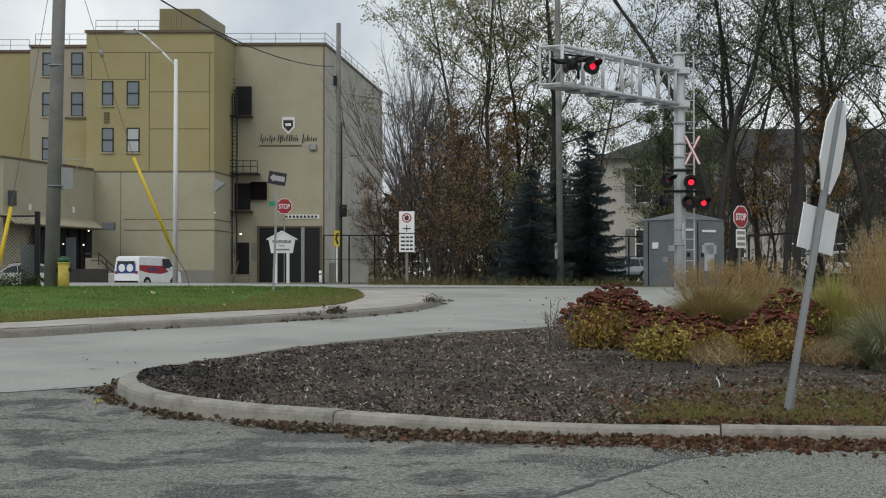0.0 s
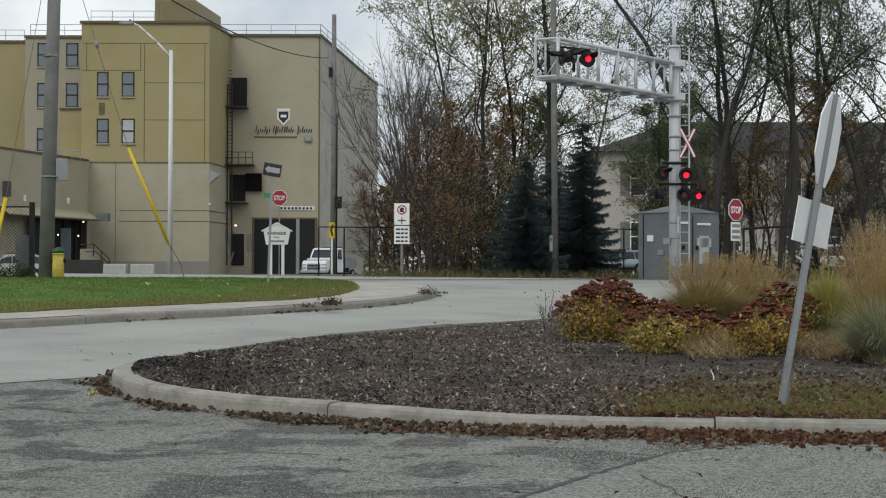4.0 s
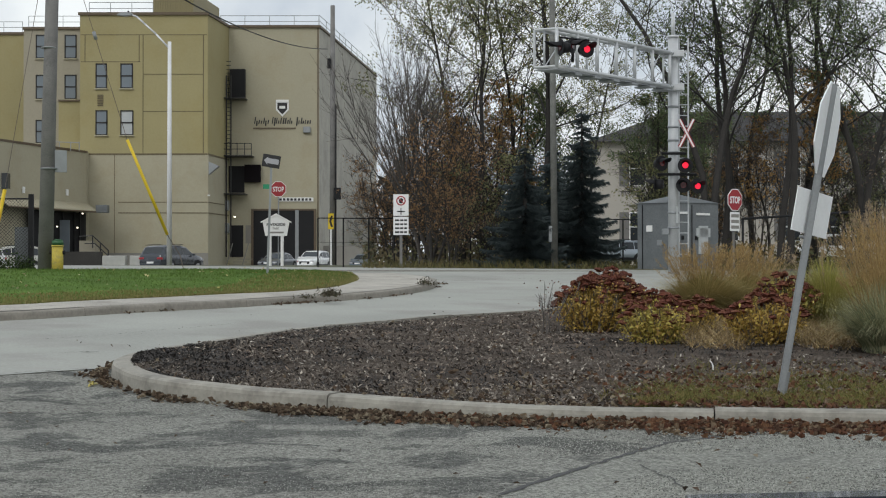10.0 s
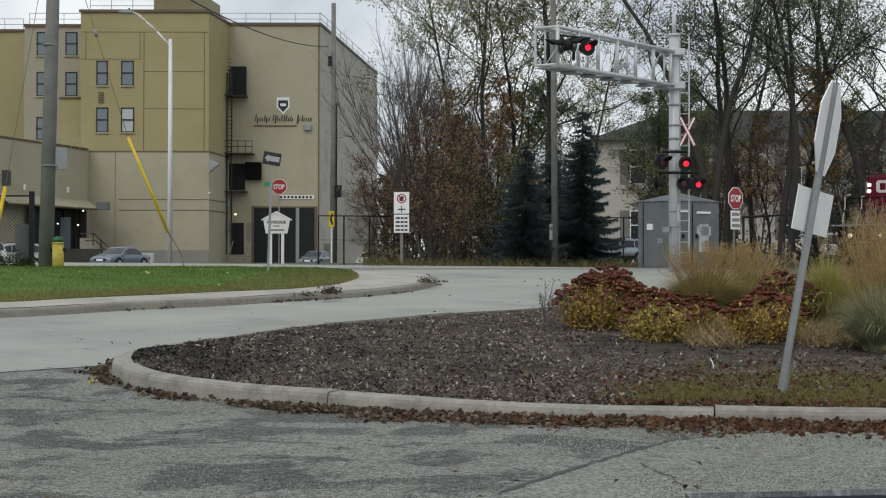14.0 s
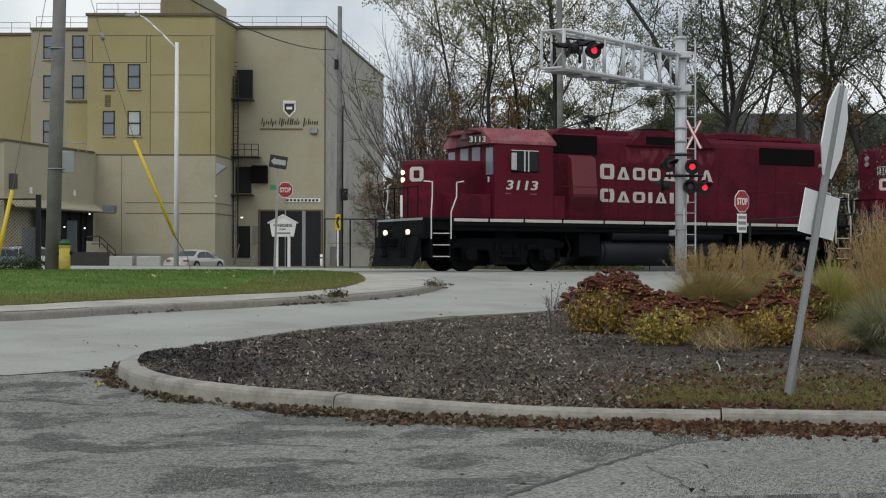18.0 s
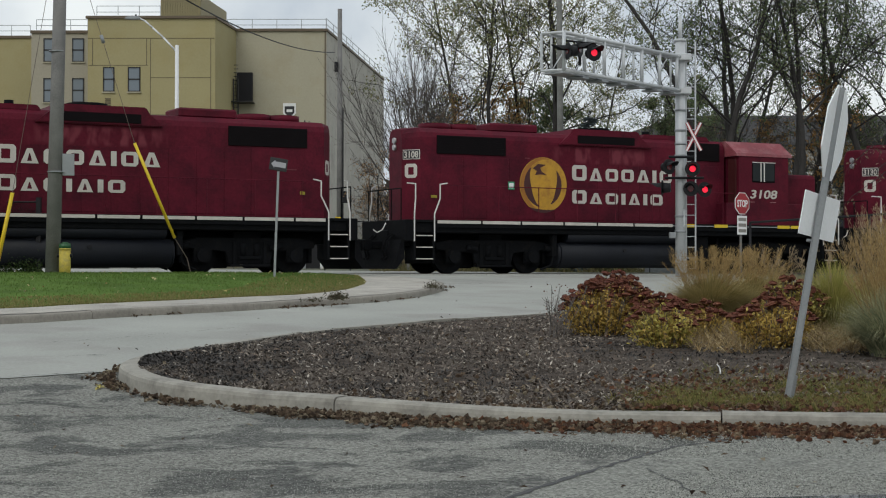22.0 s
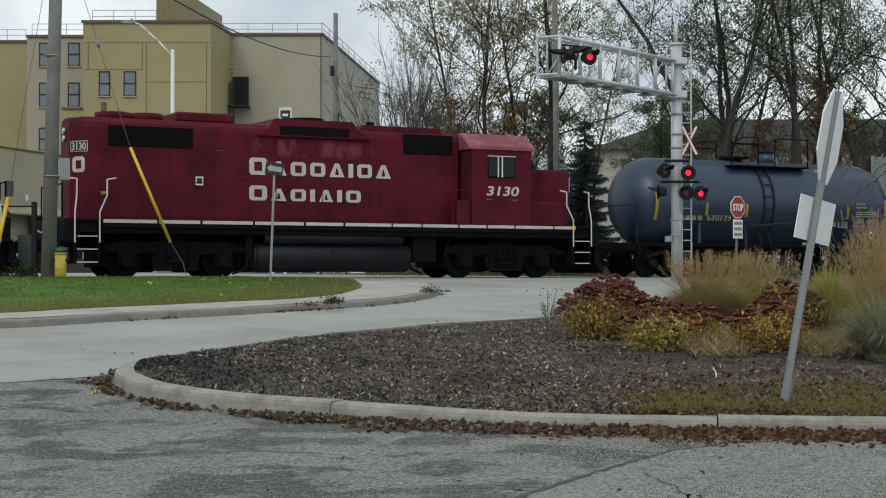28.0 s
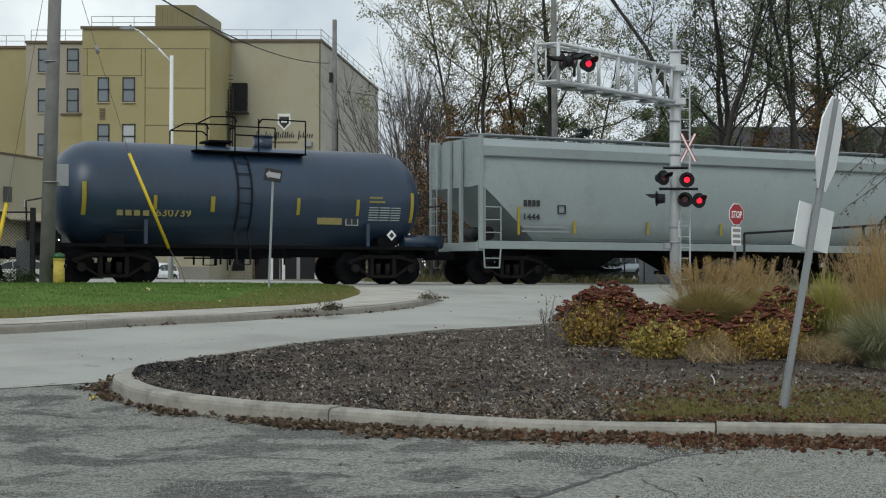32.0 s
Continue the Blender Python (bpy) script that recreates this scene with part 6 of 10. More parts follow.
wall_block("left_block", [(XL, YA), (XM, YA), (XN, YB), (XN, YB + 24), (XL, YB + 24)], FAR - 0.8, TOP, MILL1, "ochre tower block")
wall_block("right_block", [(XN + 0.01, YB), (XR, YB), (XR + 3.4, YB + 36), (XN + 0.01, YB + 36)], FAR - 0.8, TOP, MILL2, "sand block with a garage")
# Greyer than the front; colour also lightened because this side faces off the sun.
bm = bmesh.new()
slab(bm, [(XR + 0.004, YB + 0.02), (XR + 0.03, YB + 0.02), (XR + 3.43, YB + 36), (XR + 3.404, YB + 36)], FAR - 0.8, TOP - 0.06)
part("side_wall", bm, surf("lightened_grey_render", (0.41, 0.395, 0.345), 0.9, var=0.16, scale=0.35, fine=4, bump=0.1, tint=(0.33, 0.315, 0.28), tint_at=0.55), mill, "stained grey side wall, lightened in its colour")
low_band = bmesh.new()
slab(low_band, [(-29.602, YA - 0.06), (XM + 0.05, YA - 0.06), (XN - 0.01, YB - 0.08), (XN - 0.01, YB - 0.02), (XM, YA - 0.01), (-29.602, YA - 0.01)], FAR - 0.8, 10.301)
part("lower_wall", low_band, MILL2, mill, "sand lower storeys")
wall_block("rear_block", [(-35.693, 134), (XL + 0.5, 134), (XL + 0.5, 150), (-35.693, 150)], FAR - 0.8, 21.25, MILL3, "grey-sand rear tower")
wall_block("rear_wing", [(-52, 140), (-37.191, 140), (-37.191, 160), (-52, 160)], FAR - 0.8, 21.695, MILL1, "ochre rear wing")
wall_block("step_block", [(-32.23, 132), (XL + 0.2, 132), (XL + 0.2, 134.5), (-32.23, 134.5)], FAR - 0.8, 14.981, MILL1)
# penthouse
bm = bmesh.new()
slab(bm, [(-24.526, 133.0), (-21.149, 133.0), (-20.244, 142.0), (-24.205, 142.0)], TOP - 0.3, 24.303)
pent = part("penthouse", bm, PENT, mill, "ribbed metal lift penthouse")
for i in range(16):
    bm = bmesh.new()
    x = -24.526 + 0.1 + i * 0.21
    box(bm, x, x + 0.08, 132.95, 133.0, TOP, 24.159)
    part("rib", bm, PENT, pent)
# copings
for x0, x1, y, z in ((XL - 0.15, XM + 0.1, YA - 0.12, TOP), (XN, XR + 0.12, YB - 0.12, TOP), (-35.741, XL, 133.9, 21.25), (-52, -37.241, 139.9, 21.695)):
    bm = bmesh.new()
    box(bm, x0, x1, y - 0.05, y + 0.3, z - 0.06, z + 0.16)
    part("coping", bm, MILLTRIM, mill)
bm = bmesh.new()
slab(bm, [(XM - 0.1, YA - 0.1), (XM + 0.12, YA - 0.1), (XN + 0.12, YB), (XN - 0.1, YB)], TOP - 0.05, TOP + 0.16)
part("coping", bm, MILLTRIM, mill)
bm = bmesh.new()
slab(bm, [(XR - 0.1, YB - 0.1), (XR + 0.14, YB - 0.1), (XR + 3.54, YB + 36), (XR + 3.3, YB + 36)], TOP - 0.05, TOP + 0.16)
part("coping", bm, MILLTRIM, mill)


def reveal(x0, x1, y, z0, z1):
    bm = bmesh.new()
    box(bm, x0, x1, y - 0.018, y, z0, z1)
    part("wall_reveal", bm, TRIM_SHADE, mill)


# Brown strips paint the shade in the wall's reveals; vent and slot share it.
TRIM_SHADE = surf("brown_trim_and_shade", (0.14, 0.115, 0.07), 0.85, var=0.1)
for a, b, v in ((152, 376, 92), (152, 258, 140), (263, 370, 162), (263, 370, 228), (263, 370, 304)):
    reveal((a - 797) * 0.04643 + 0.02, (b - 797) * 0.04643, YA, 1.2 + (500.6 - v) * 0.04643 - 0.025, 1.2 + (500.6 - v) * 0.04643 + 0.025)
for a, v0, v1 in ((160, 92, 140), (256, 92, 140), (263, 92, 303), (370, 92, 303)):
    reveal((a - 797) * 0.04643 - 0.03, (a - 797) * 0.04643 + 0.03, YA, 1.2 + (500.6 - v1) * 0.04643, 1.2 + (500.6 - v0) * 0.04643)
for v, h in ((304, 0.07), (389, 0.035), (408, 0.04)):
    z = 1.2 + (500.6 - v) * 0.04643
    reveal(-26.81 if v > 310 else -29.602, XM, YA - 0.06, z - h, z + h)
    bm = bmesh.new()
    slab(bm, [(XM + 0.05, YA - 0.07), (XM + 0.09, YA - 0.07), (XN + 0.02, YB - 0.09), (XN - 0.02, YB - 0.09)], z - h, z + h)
    part("wall_reveal", bm, TRIM_SHADE, mill)
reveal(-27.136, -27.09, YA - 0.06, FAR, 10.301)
bm = bmesh.new()
box(bm, -27.741, XM + 0.06, YA - 0.12, YA - 0.06, FAR - 0.2, 2.212)
part("plinth", bm, PLINTH, mill)
# a dark expansion joint at the corner of the right block
bm = bmesh.new()
box(bm, -11.009, -10.911, YB - 0.05, YB, FAR, TOP)
part("downpipe", bm, MILLTRIM, mill)
bm = bmesh.new()
box(bm, -10.96 + 0.2, -5.996, YB + 2.0, YB + 2.6, FAR - 0.2, 2.903)
part("plinth", bm, PLINTH, mill)


def mill_window(x0, x1, z0, z1, y, boarded=False):
    bm = bmesh.new()
    for a, b, c, d in ((x0, x0 + 0.09, z0, z1), (x1 - 0.09, x1, z0, z1), (x0, x1, z0, z0 + 0.08), (x0, x1, z1 - 0.1, z1), (x0, x1, (z0 + z1) / 2 - 0.06, (z0 + z1) / 2 + 0.06)):
        box(bm, a, b, y - 0.07, y + 0.01, c, d)
    w = part("window", bm, SIGNBLACK, mill)
    mid = (z0 + z1) / 2
    for c, d in ((z0 + 0.08, mid - 0.06), (mid + 0.06, z1 - 0.1)):
        bm = bmesh.new()
        box(bm, x0 + 0.09, x1 - 0.09, y - 0.03, y - 0.012, c, d)
        part("pane", bm, BLIND if boarded else PALEGLASS, w)
    bm = bmesh.new()
    box(bm, x0 - 0.08, x1 + 0.08, y - 0.14, y - 0.01, z0 - 0.1, z0)
    part("sill", bm, MILL2, w)


for u0, u1, v0, v1, bo in ((179, 199, 143, 187, 0), (223, 245, 143, 187, 0), (179, 200, 226, 270, 0), (223, 246, 226, 270, 1)):
    mill_window((u0 - 797) * 0.04643, (u1 - 797) * 0.04643, 1.2 + (500.6 - v1) * 0.04643, 1.2 + (500.6 - v0) * 0.04643, YA, bo)
for u0, u1, v0, v1 in ((73, 92, 92, 134), (124, 145, 92, 134), (73, 92, 163, 206), (124, 145, 163, 206), (73, 92, 243, 284)):
    mill_window((u0 - 797) * 0.04786, (u1 - 797) * 0.04786, 1.2 + (500.6 - v1) * 0.04786, 1.2 + (500.6 - v0) * 0.04786, 134.0 if v1 < 207 or u0 < 100 else 132.0)
bm = bmesh.new()
box(bm, -32.23, -30.435, 131.85, 132.0, 14.886, 15.028)
part("ledge", bm, MILLTRIM, mill)
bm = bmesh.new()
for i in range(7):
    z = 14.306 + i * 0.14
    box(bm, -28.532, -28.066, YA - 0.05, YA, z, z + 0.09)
part("wall_vent", bm, TRIM_SHADE, mill)
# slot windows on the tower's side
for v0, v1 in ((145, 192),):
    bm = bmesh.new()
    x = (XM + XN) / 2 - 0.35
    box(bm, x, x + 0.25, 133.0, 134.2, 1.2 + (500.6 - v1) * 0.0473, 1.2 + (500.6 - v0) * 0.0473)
    part("slot_window", bm, TRIM_SHADE, mill)


def roof_rail(x0, x1, y, z, n):
    bm = bmesh.new()
    for i in range(n + 1):
        x = x0 + (x1 - x0) * i / n
        cyl(bm, (x, y, z), (x, y, z + 1.05), 0.028, n=5)
    for h in (0.55, 1.05):
        pipe(bm, [(x0, y, z + h), (x1, y, z + h)], 0.028, n=5)
    part("roof_railing", bm, GALV, mill)


roof_rail(-29.454, -24.158, 131.0, TOP + 0.1, 3)
roof_rail(-19.575, XR - 0.1, 138.0, TOP + 0.1, 4)
roof_rail(-35.524, -31.127, 135.0, 21.448, 3)
roof_rail(-46, -37.658, 141.0, 21.892, 5)
bm = bmesh.new()
for k in range(10):
    f = k / 9
    cyl(bm, (XR + 3.1 * f, YB + 33 * f, TOP), (XR + 3.1 * f, YB + 33 * f, TOP + 1.05), 0.03, n=5)
for h in (0.55, 1.05):
    pipe(bm, [(XR, YB, TOP + h), (XR + 3.1, YB + 33, TOP + h)], 0.03, n=5)
part("roof_railing", bm, GALV, mill)
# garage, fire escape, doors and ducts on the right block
# Near-black panel in place of the unlit garage interior.
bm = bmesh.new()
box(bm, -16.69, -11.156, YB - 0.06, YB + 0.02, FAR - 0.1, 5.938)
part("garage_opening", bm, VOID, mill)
for u0, u1, v0 in ((455, 459, 401), (533, 539, 403), (566, 570, 401)):
    bm = bmesh.new()
    box(bm, (u0 - 797) * 0.04893, (u1 - 797) * 0.04893, YB - 0.14, YB, FAR - 0.1, 1.2 + (500.6 - v0) * 0.04893)
    part("door_frame", bm, GALV if u0 == 533 else MILLTRIM, mill)
bm = bmesh.new()
box(bm, -16.739, -11.107, YB - 0.12, YB, 5.938, 6.085)
part("lintel", bm, MILLTRIM, mill)
for u0, u1, v0, v1, mt in ((415, 443, 325, 372, VOID), (444, 472, 323, 354, GRILLE), (418, 445, 154, 204, VOID), (418, 441, 430, 486, VOID), (445, 455, 430, 462, PLINTH)):
    bm = bmesh.new()
    box(bm, (u0 - 797) * 0.04893, (u1 - 797) * 0.04893, YB - (0.5 if mt is GRILLE or v0 < 160 else 0.06), YB, 1.2 + (500.6 - v1) * 0.04893, 1.2 + (500.6 - v0) * 0.04893)
    part("duct_housing" if mt is GRILLE or v0 < 160 else "door", bm, mt, mill)
esc = bmesh.new()
fx = [-19.048, -18.707, -18.318, -16.519]
for v in (205, 307, 374):
    z = 1.2 + (500.6 - v) * 0.0486
    box(esc, -19.534 if v == 307 else -18.999, -16.471 if v == 307 else -17.054, 135.2, YB, z - 0.08, z)
for x in (fx[1], fx[2]):
    cyl(esc, (x, 135.6, 1.919), (x, 135.6, 17.496), 0.06, n=6)
for i in range(26):
    z = 10.429 + i * 0.33
    cyl(esc, (fx[1], 135.6, z), (fx[2], 135.6, z), 0.03, n=5)
for u in (420, 432, 445, 457):
    x = (u - 797) * 0.0486
    cyl(esc, (x, 135.3, 10.575), (x, 135.3, 11.597), 0.035, n=5)
for v in (286, 296):
    z = 1.2 + (500.6 - v) * 0.0486
    pipe(esc, [(-19.048, 135.3, z), (-16.519, 135.3, z)], 0.035)
pipe(esc, [(-19.388, 135.3, 10.818), (-19.388, 135.3, 13.839)], 0.05)
pipe(esc, [(-19.145, 135.6, 1.919), (-19.145, 135.6, 9.455)], 0.09)
part("fire_escape", esc, SIGNBLACK, mill)
bm = bmesh.new()
prism(bm, [(-19.184, 9.649), (-18.347, 9.277), (-19.184, 8.579)], 128.6, 129.3)
part("vent_hood", bm, GALV, mill)
for u, v in ((412, 395), (412, 435)):
    bm = bmesh.new()
    box(bm, (u - 3 - 797) * 0.0486, (u + 4 - 797) * 0.0486, 135.6, 136.4, 1.2 + (500.6 - v - 9) * 0.0486, 1.2 + (500.6 - v + 9) * 0.0486, 0.05)
    part("air_conditioner", bm, GALV, mill)
st = bmesh.new()
for i in range(4):
    box(st, -18.57 + i * 0.32, -18.57 + i * 0.32 + 1.2, 134.2, 135.2, FAR + 0.25 * i, FAR + 0.25 * i + 0.05)
for x in (-18.57, -17.218):
    cyl(st, (x, 134.2, FAR), (x + 0.6, 134.2, FAR + 2.1), 0.05, n=5)
part("entry_steps", st, PLINTH, mill)
# name on the wall: plain strokes, a shield and a rule
rk = random.Random(3)
for u, u_end in ((460.0, 484.0), (491.0, 529.0), (534.0, 560.0)):
    first = True
    while u < u_end:
        w = rk.uniform(1.3, 2.3)
        hgt = 12 if first else rk.uniform(5, 7) if rk.random() < 0.72 else 10.5
        low_by = 4.0 if rk.random() < 0.12 else 0.0
        x = (u - 797) * 0.04893
        z = 1.2 + (500.6 - 250) * 0.04893
        bm = bmesh.new()
        prism(bm, [(x, z - low_by * 0.049), (x + w * 0.049, z - low_by * 0.049), (x + w * 0.049 + hgt * 0.008, z + hgt * 0.049), (x + hgt * 0.008, z + hgt * 0.049)], YB - 0.05, YB - 0.01)
        part("name_bar", bm, SIGNBLACK, mill)
        u += w + rk.uniform(1.4, 2.6)
        first = False
bm = bmesh.new()
box(bm, -16.592, -12.869, YB - 0.05, YB - 0.01, 12.999, 13.127)
part("name_rule", bm, MILLTRIM, mill)
bm = bmesh.new()
sx, sz = -14.045, 14.816
prism(bm, [(sx - 0.42, sz + 0.45), (sx + 0.42, sz + 0.45), (sx + 0.42, sz - 0.1), (sx, sz - 0.55), (sx - 0.42, sz - 0.1)], YB - 0.09, YB - 0.02)
part("shield", bm, SIGNBLACK, mill)
bm = bmesh.new()
prism(bm, [(sx - 0.56, sz + 0.55), (sx + 0.56, sz + 0.55), (sx + 0.56, sz - 0.16), (sx, sz - 0.74), (sx - 0.56, sz - 0.16)], YB - 0.06, YB - 0.015)
part("shield_rim", bm, CLEANWHITE, mill)
bm = bmesh.new()
box(bm, sx - 0.25, sx + 0.25, YB - 0.12, YB - 0.09, sz - 0.05, sz + 0.18)
box(bm, sx - 0.55, sx + 0.55, YB - 0.11, YB - 0.04, sz + 0.5, sz + 0.72)
part("shield_shape", bm, CLEANWHITE, mill)
bm = bmesh.new()
box(bm, -14.388, -11.351, YB - 0.08, YB - 0.02, 6.722, 7.065)
ad = part("address_board", bm, CLEANWHITE, mill)
for i in range(9):
    bm = bmesh.new()
    x = -14.29 + i * 0.32
    box(bm, x, x + 0.2, YB - 0.11, YB - 0.08, 6.796, 6.992)
    part("address_bar", bm, SIGNBLACK, ad)
bm = bmesh.new()
box(bm, -12.233, -11.596, YB - 0.3, YB - 0.02, 12.655, 13.195, 0.05)
part("wall_lamp", bm, GALV, mill)
for u, v, yy in ((426, 415, 136.5), (380, 377, 129.7)):
    bm = bmesh.new()
    x, z = (u - 797) * yy / 2800, 1.2 + (500.6 - v) * yy / 2800
    box(bm, x - 0.09, x + 0.09, yy - 0.2, yy, z - 0.06, z + 0.06, 0.02)
    part("wall_lamp", bm, WARMLAMP if u == 426 else CLEANWHITE, mill)

# low annex to the left, with a canopy over its loading door
annex = thing("mill_annex", "low sand annex with a dark loading dock and canopy", "building", Matrix.Translation((0, 0, -0.138)) @ Matrix.Scale(1.115, 4))


def annex_box(name, outline, z0, z1, material, label=""):
    bm = bmesh.new()
    slab(bm, outline, z0, z1)
    return part(name, bm, material, annex, label)


annex_box("wall", [(-42, 112), (-32.85, 116), (-29.235, 129), (-29.235, 133), (-42, 133)], FAR - 0.3, 10.462, MILL2)
bm = bmesh.new()
slab(bm, [(-42.1, 111.9), (-32.85, 115.85), (-29.189, 128.85), (-29.189, 129.3), (-42.1, 112.4)], 10.462 - 0.1, 10.536)
part("roof_edge", bm, MILLTRIM, annex)
bm = bmesh.new()
BL, BR, FR, FL = (Vector(q) for q in ((-32.9, 116.1, 6.3), (-29.25, 129.0, 6.3), (-27.9, 127.2, 5.58), (-31.75, 115.3, 5.58)))
thick = Vector((0, 0, 0.1))
bm = bmesh.new()
a, b = [bm.verts.new(q) for q in (BL, BR, FR, FL)], [bm.verts.new(q - thick) for q in (BL, BR, FR, FL)]
for i in range(4):
    bm.faces.new((a[i], a[(i + 1) % 4], b[(i + 1) % 4], b[i]))
bm.faces.new(a)
bm.faces.new(b[::-1])
bmesh.ops.recalc_face_normals(bm, faces=bm.faces[:])
awning = part("awning", bm, MILL2, annex, "sloping ribbed awning over the dock")
for i in range(24):
    bm = bmesh.new()
    f = (i + 0.5) / 24
    cyl(bm, BL.lerp(BR, f) + thick * 0.2, FL.lerp(FR, f) + thick * 0.2, 0.035, n=6)
    part("awning_rib", bm, MILL2, awning)
bm = bmesh.new()
pipe(bm, [FL - thick, FR - thick], 0.07)
part("gutter", bm, MILLTRIM, awning)
bm = bmesh.new()
box(bm, -28.0, -27.05, 126.9, 127.7, 5.42, 6.05, 0.03)
part("wall_unit", bm, CABIN, annex, "grey housing at the awning's end")
bm = bmesh.new()
slab(bm, [(-29.3, 128.6), (-27.1, 127.2), (-27.1, 127.6), (-29.3, 129.3)], 5.5, 5.6)
part("unit_bracket", bm, CABIN, annex)
for x, y, z in ((-31.87, 119.5, 6.9), (-30.1, 125.9, 7.0)):
    bm = bmesh.new()
    box(bm, -0.16, 0.16, -0.05, 0.03, -0.24, 0.24)
    box(bm, -0.03, 0.03, -0.06, -0.05, -0.14, 0.14)
    bm.transform(pose(x + 0.05, y, z, 0, 0, 74.5))
    part("dock_plate", bm, SIGNWHITE, annex)
# Near-black sheet paints the shade under the awning.
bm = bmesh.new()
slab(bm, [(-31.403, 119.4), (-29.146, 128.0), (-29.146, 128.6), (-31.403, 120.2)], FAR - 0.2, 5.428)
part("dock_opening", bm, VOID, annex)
for u in (66, 97, 120, 140, 150):
    bm = bmesh.new()
    y = 119.3 + (u - 62) / 98 * 8.6
    box(bm, (u - 797) * y / 2800, (u + 3 - 797) * y / 2800, y - 0.12, y, FAR, 1.2 + (500.6 - 406) * y / 2800)
    part("dock_post", bm, DARK, annex)
bm = bmesh.new()
y = 124.0
box(bm, -30.099, -29.345, y - 0.3, y - 0.1, FAR + 0.3, 4.735)
part("dock_door", bm, surf("blue_grey_door_paint", (0.13, 0.155, 0.18), 0.6, var=0.15), annex)
for u, v in ((111, 432), (147, 434), (156, 409)):
    bm = bmesh.new()
    yy = 123.2
    x, z = (u - 797) * yy / 2800, 1.2 + (500.6 - v) * yy / 2800
    cyl(bm, (x, yy, z), (x, yy + 0.1, z), 0.06, n=8)
    part("dock_lamp", bm, WARMLAMP, annex)
bm = bmesh.new()
box(bm, -32.798, -32.212, 116.6, 117.3, 6.878, 8.009)
part("window", bm, GLASS, annex)
bm = bmesh.new()
slab(bm, [(-31.356, 119.0), (-29.285, 121.0), (-29.285, 121.5), (-31.356, 119.5)], FAR + 0.1, FAR + 0.5)
part("dock_edge", bm, PLINTH, annex)
bm = bmesh.new()
for a, b in (((150, 450), (174, 448)), ((174, 448), (202, 474)), ((160, 462), (178, 462)), ((178, 462), (202, 484)), ((174, 448), (174, 470)), ((188, 461), (188, 484)), ((202, 474), (202, 494))):
    pipe(bm, [((u - 797) * 0.0435, 121.8, 1.2 + (500.6 - v) * 0.0435) for u, v in (a, b)], 0.045)
part("stair_rail", bm, SIGNBLACK, annex)
bm = bmesh.new()
for i in range(6):
    box(bm, (152 + 0 - 797) * 0.04375, (174 + i * 4 - 797) * 0.04375, 122.2 + 0.002 * i, 123.0, FAR - 0.1, 1.2 + (500.6 - 457 - i * 6) * 0.04375)
part("dock_steps", bm, MILL3, annex, "concrete steps up to the dock")
bm = bmesh.new()
slab(bm, [(-29.4, 120.6), (-26.3, 121.2), (-26.3, 121.7), (-29.4, 121.1)], FAR - 0.4, 2.25)
part("dock_skirt", bm, surf("near_black_concrete", (0.045, 0.043, 0.04), 0.9, var=0.5, scale=1.2), annex, "near-black dock front")
bm = bmesh.new()
for u in (100, 115, 135, 150):
    y = 126.0
    cyl(bm, ((u - 797) * y / 2800, y, 10.291), ((u - 797) * y / 2800, y, 11.059), 0.04, n=5)
pipe(bm, [(-31.397, 126.0, 11.059), (-29.142, 126.0, 10.968)], 0.04)
part("roof_railing", bm, GALV, annex)

# ---- pale house behind the trees ----
house = thing("apartment_house", "pale rendered apartment house with a dark hipped roof behind trees", "house")
HY = 106.0
SHUTTER = surf("grey_shutter_paint", (0.17, 0.165, 0.16), 0.8, var=0.1)
hx0, hx1, eave = 10.069, 38.0, 9.443
bm = bmesh.new()
box(bm, hx0, hx1, HY, HY + 14, FAR - 0.3, eave)
part("wall", bm, HOUSEWALL, house)
bm = bmesh.new()
v = [bm.verts.new(p) for p in ((hx0 - 0.6, HY - 0.6, eave), (hx1 + 0.6, HY - 0.6, eave), (hx1 + 0.6, HY + 14.6, eave), (hx0 - 0.6, HY + 14.6, eave), (hx0 + 6, HY + 6, eave + 2.6), (hx1 - 6, HY + 6, eave + 2.6))]
for f in ((0, 1, 5, 4), (1, 2, 5), (2, 3, 4, 5), (3, 0, 4), (3, 2, 1, 0)):
    bm.faces.new([v[i] for i in f])
part("roof", bm, ROOFING, house)
for u in (1126, 1190, 1290, 1400, 1470, 1545, 1620):
    for k, (v0, v1) in enumerate(((268, 330), (376, 428))):
        bm = bmesh.new()
        x0, x1 = (u - 15 - 784) * HY / 2800, (u + 15 - 784) * HY / 2800
        z0, z1 = 1.2 + (469.6 - v1) * HY / 2800, 1.2 + (469.6 - v0) * HY / 2800
        box(bm, x0, x1, HY - 0.06, HY + 0.02, z0, z1)
        w = part("window", bm, CLEANWHITE, house)
        for a, b in ((z0 + 0.07, (z0 + z1) / 2 - 0.04), ((z0 + z1) / 2 + 0.04, z1 - 0.07)):
            bm = bmesh.new()
            box(bm, x0 + 0.07, x1 - 0.07, HY - 0.075, HY - 0.05, a, b)
            part("pane", bm, GLASS, w)
        bm = bmesh.new()
        box(bm, x0 - 0.66, x0 - 0.02, HY - 0.05, HY + 0.01, z0, z1)
        part("shutter", bm, SHUTTER, house)

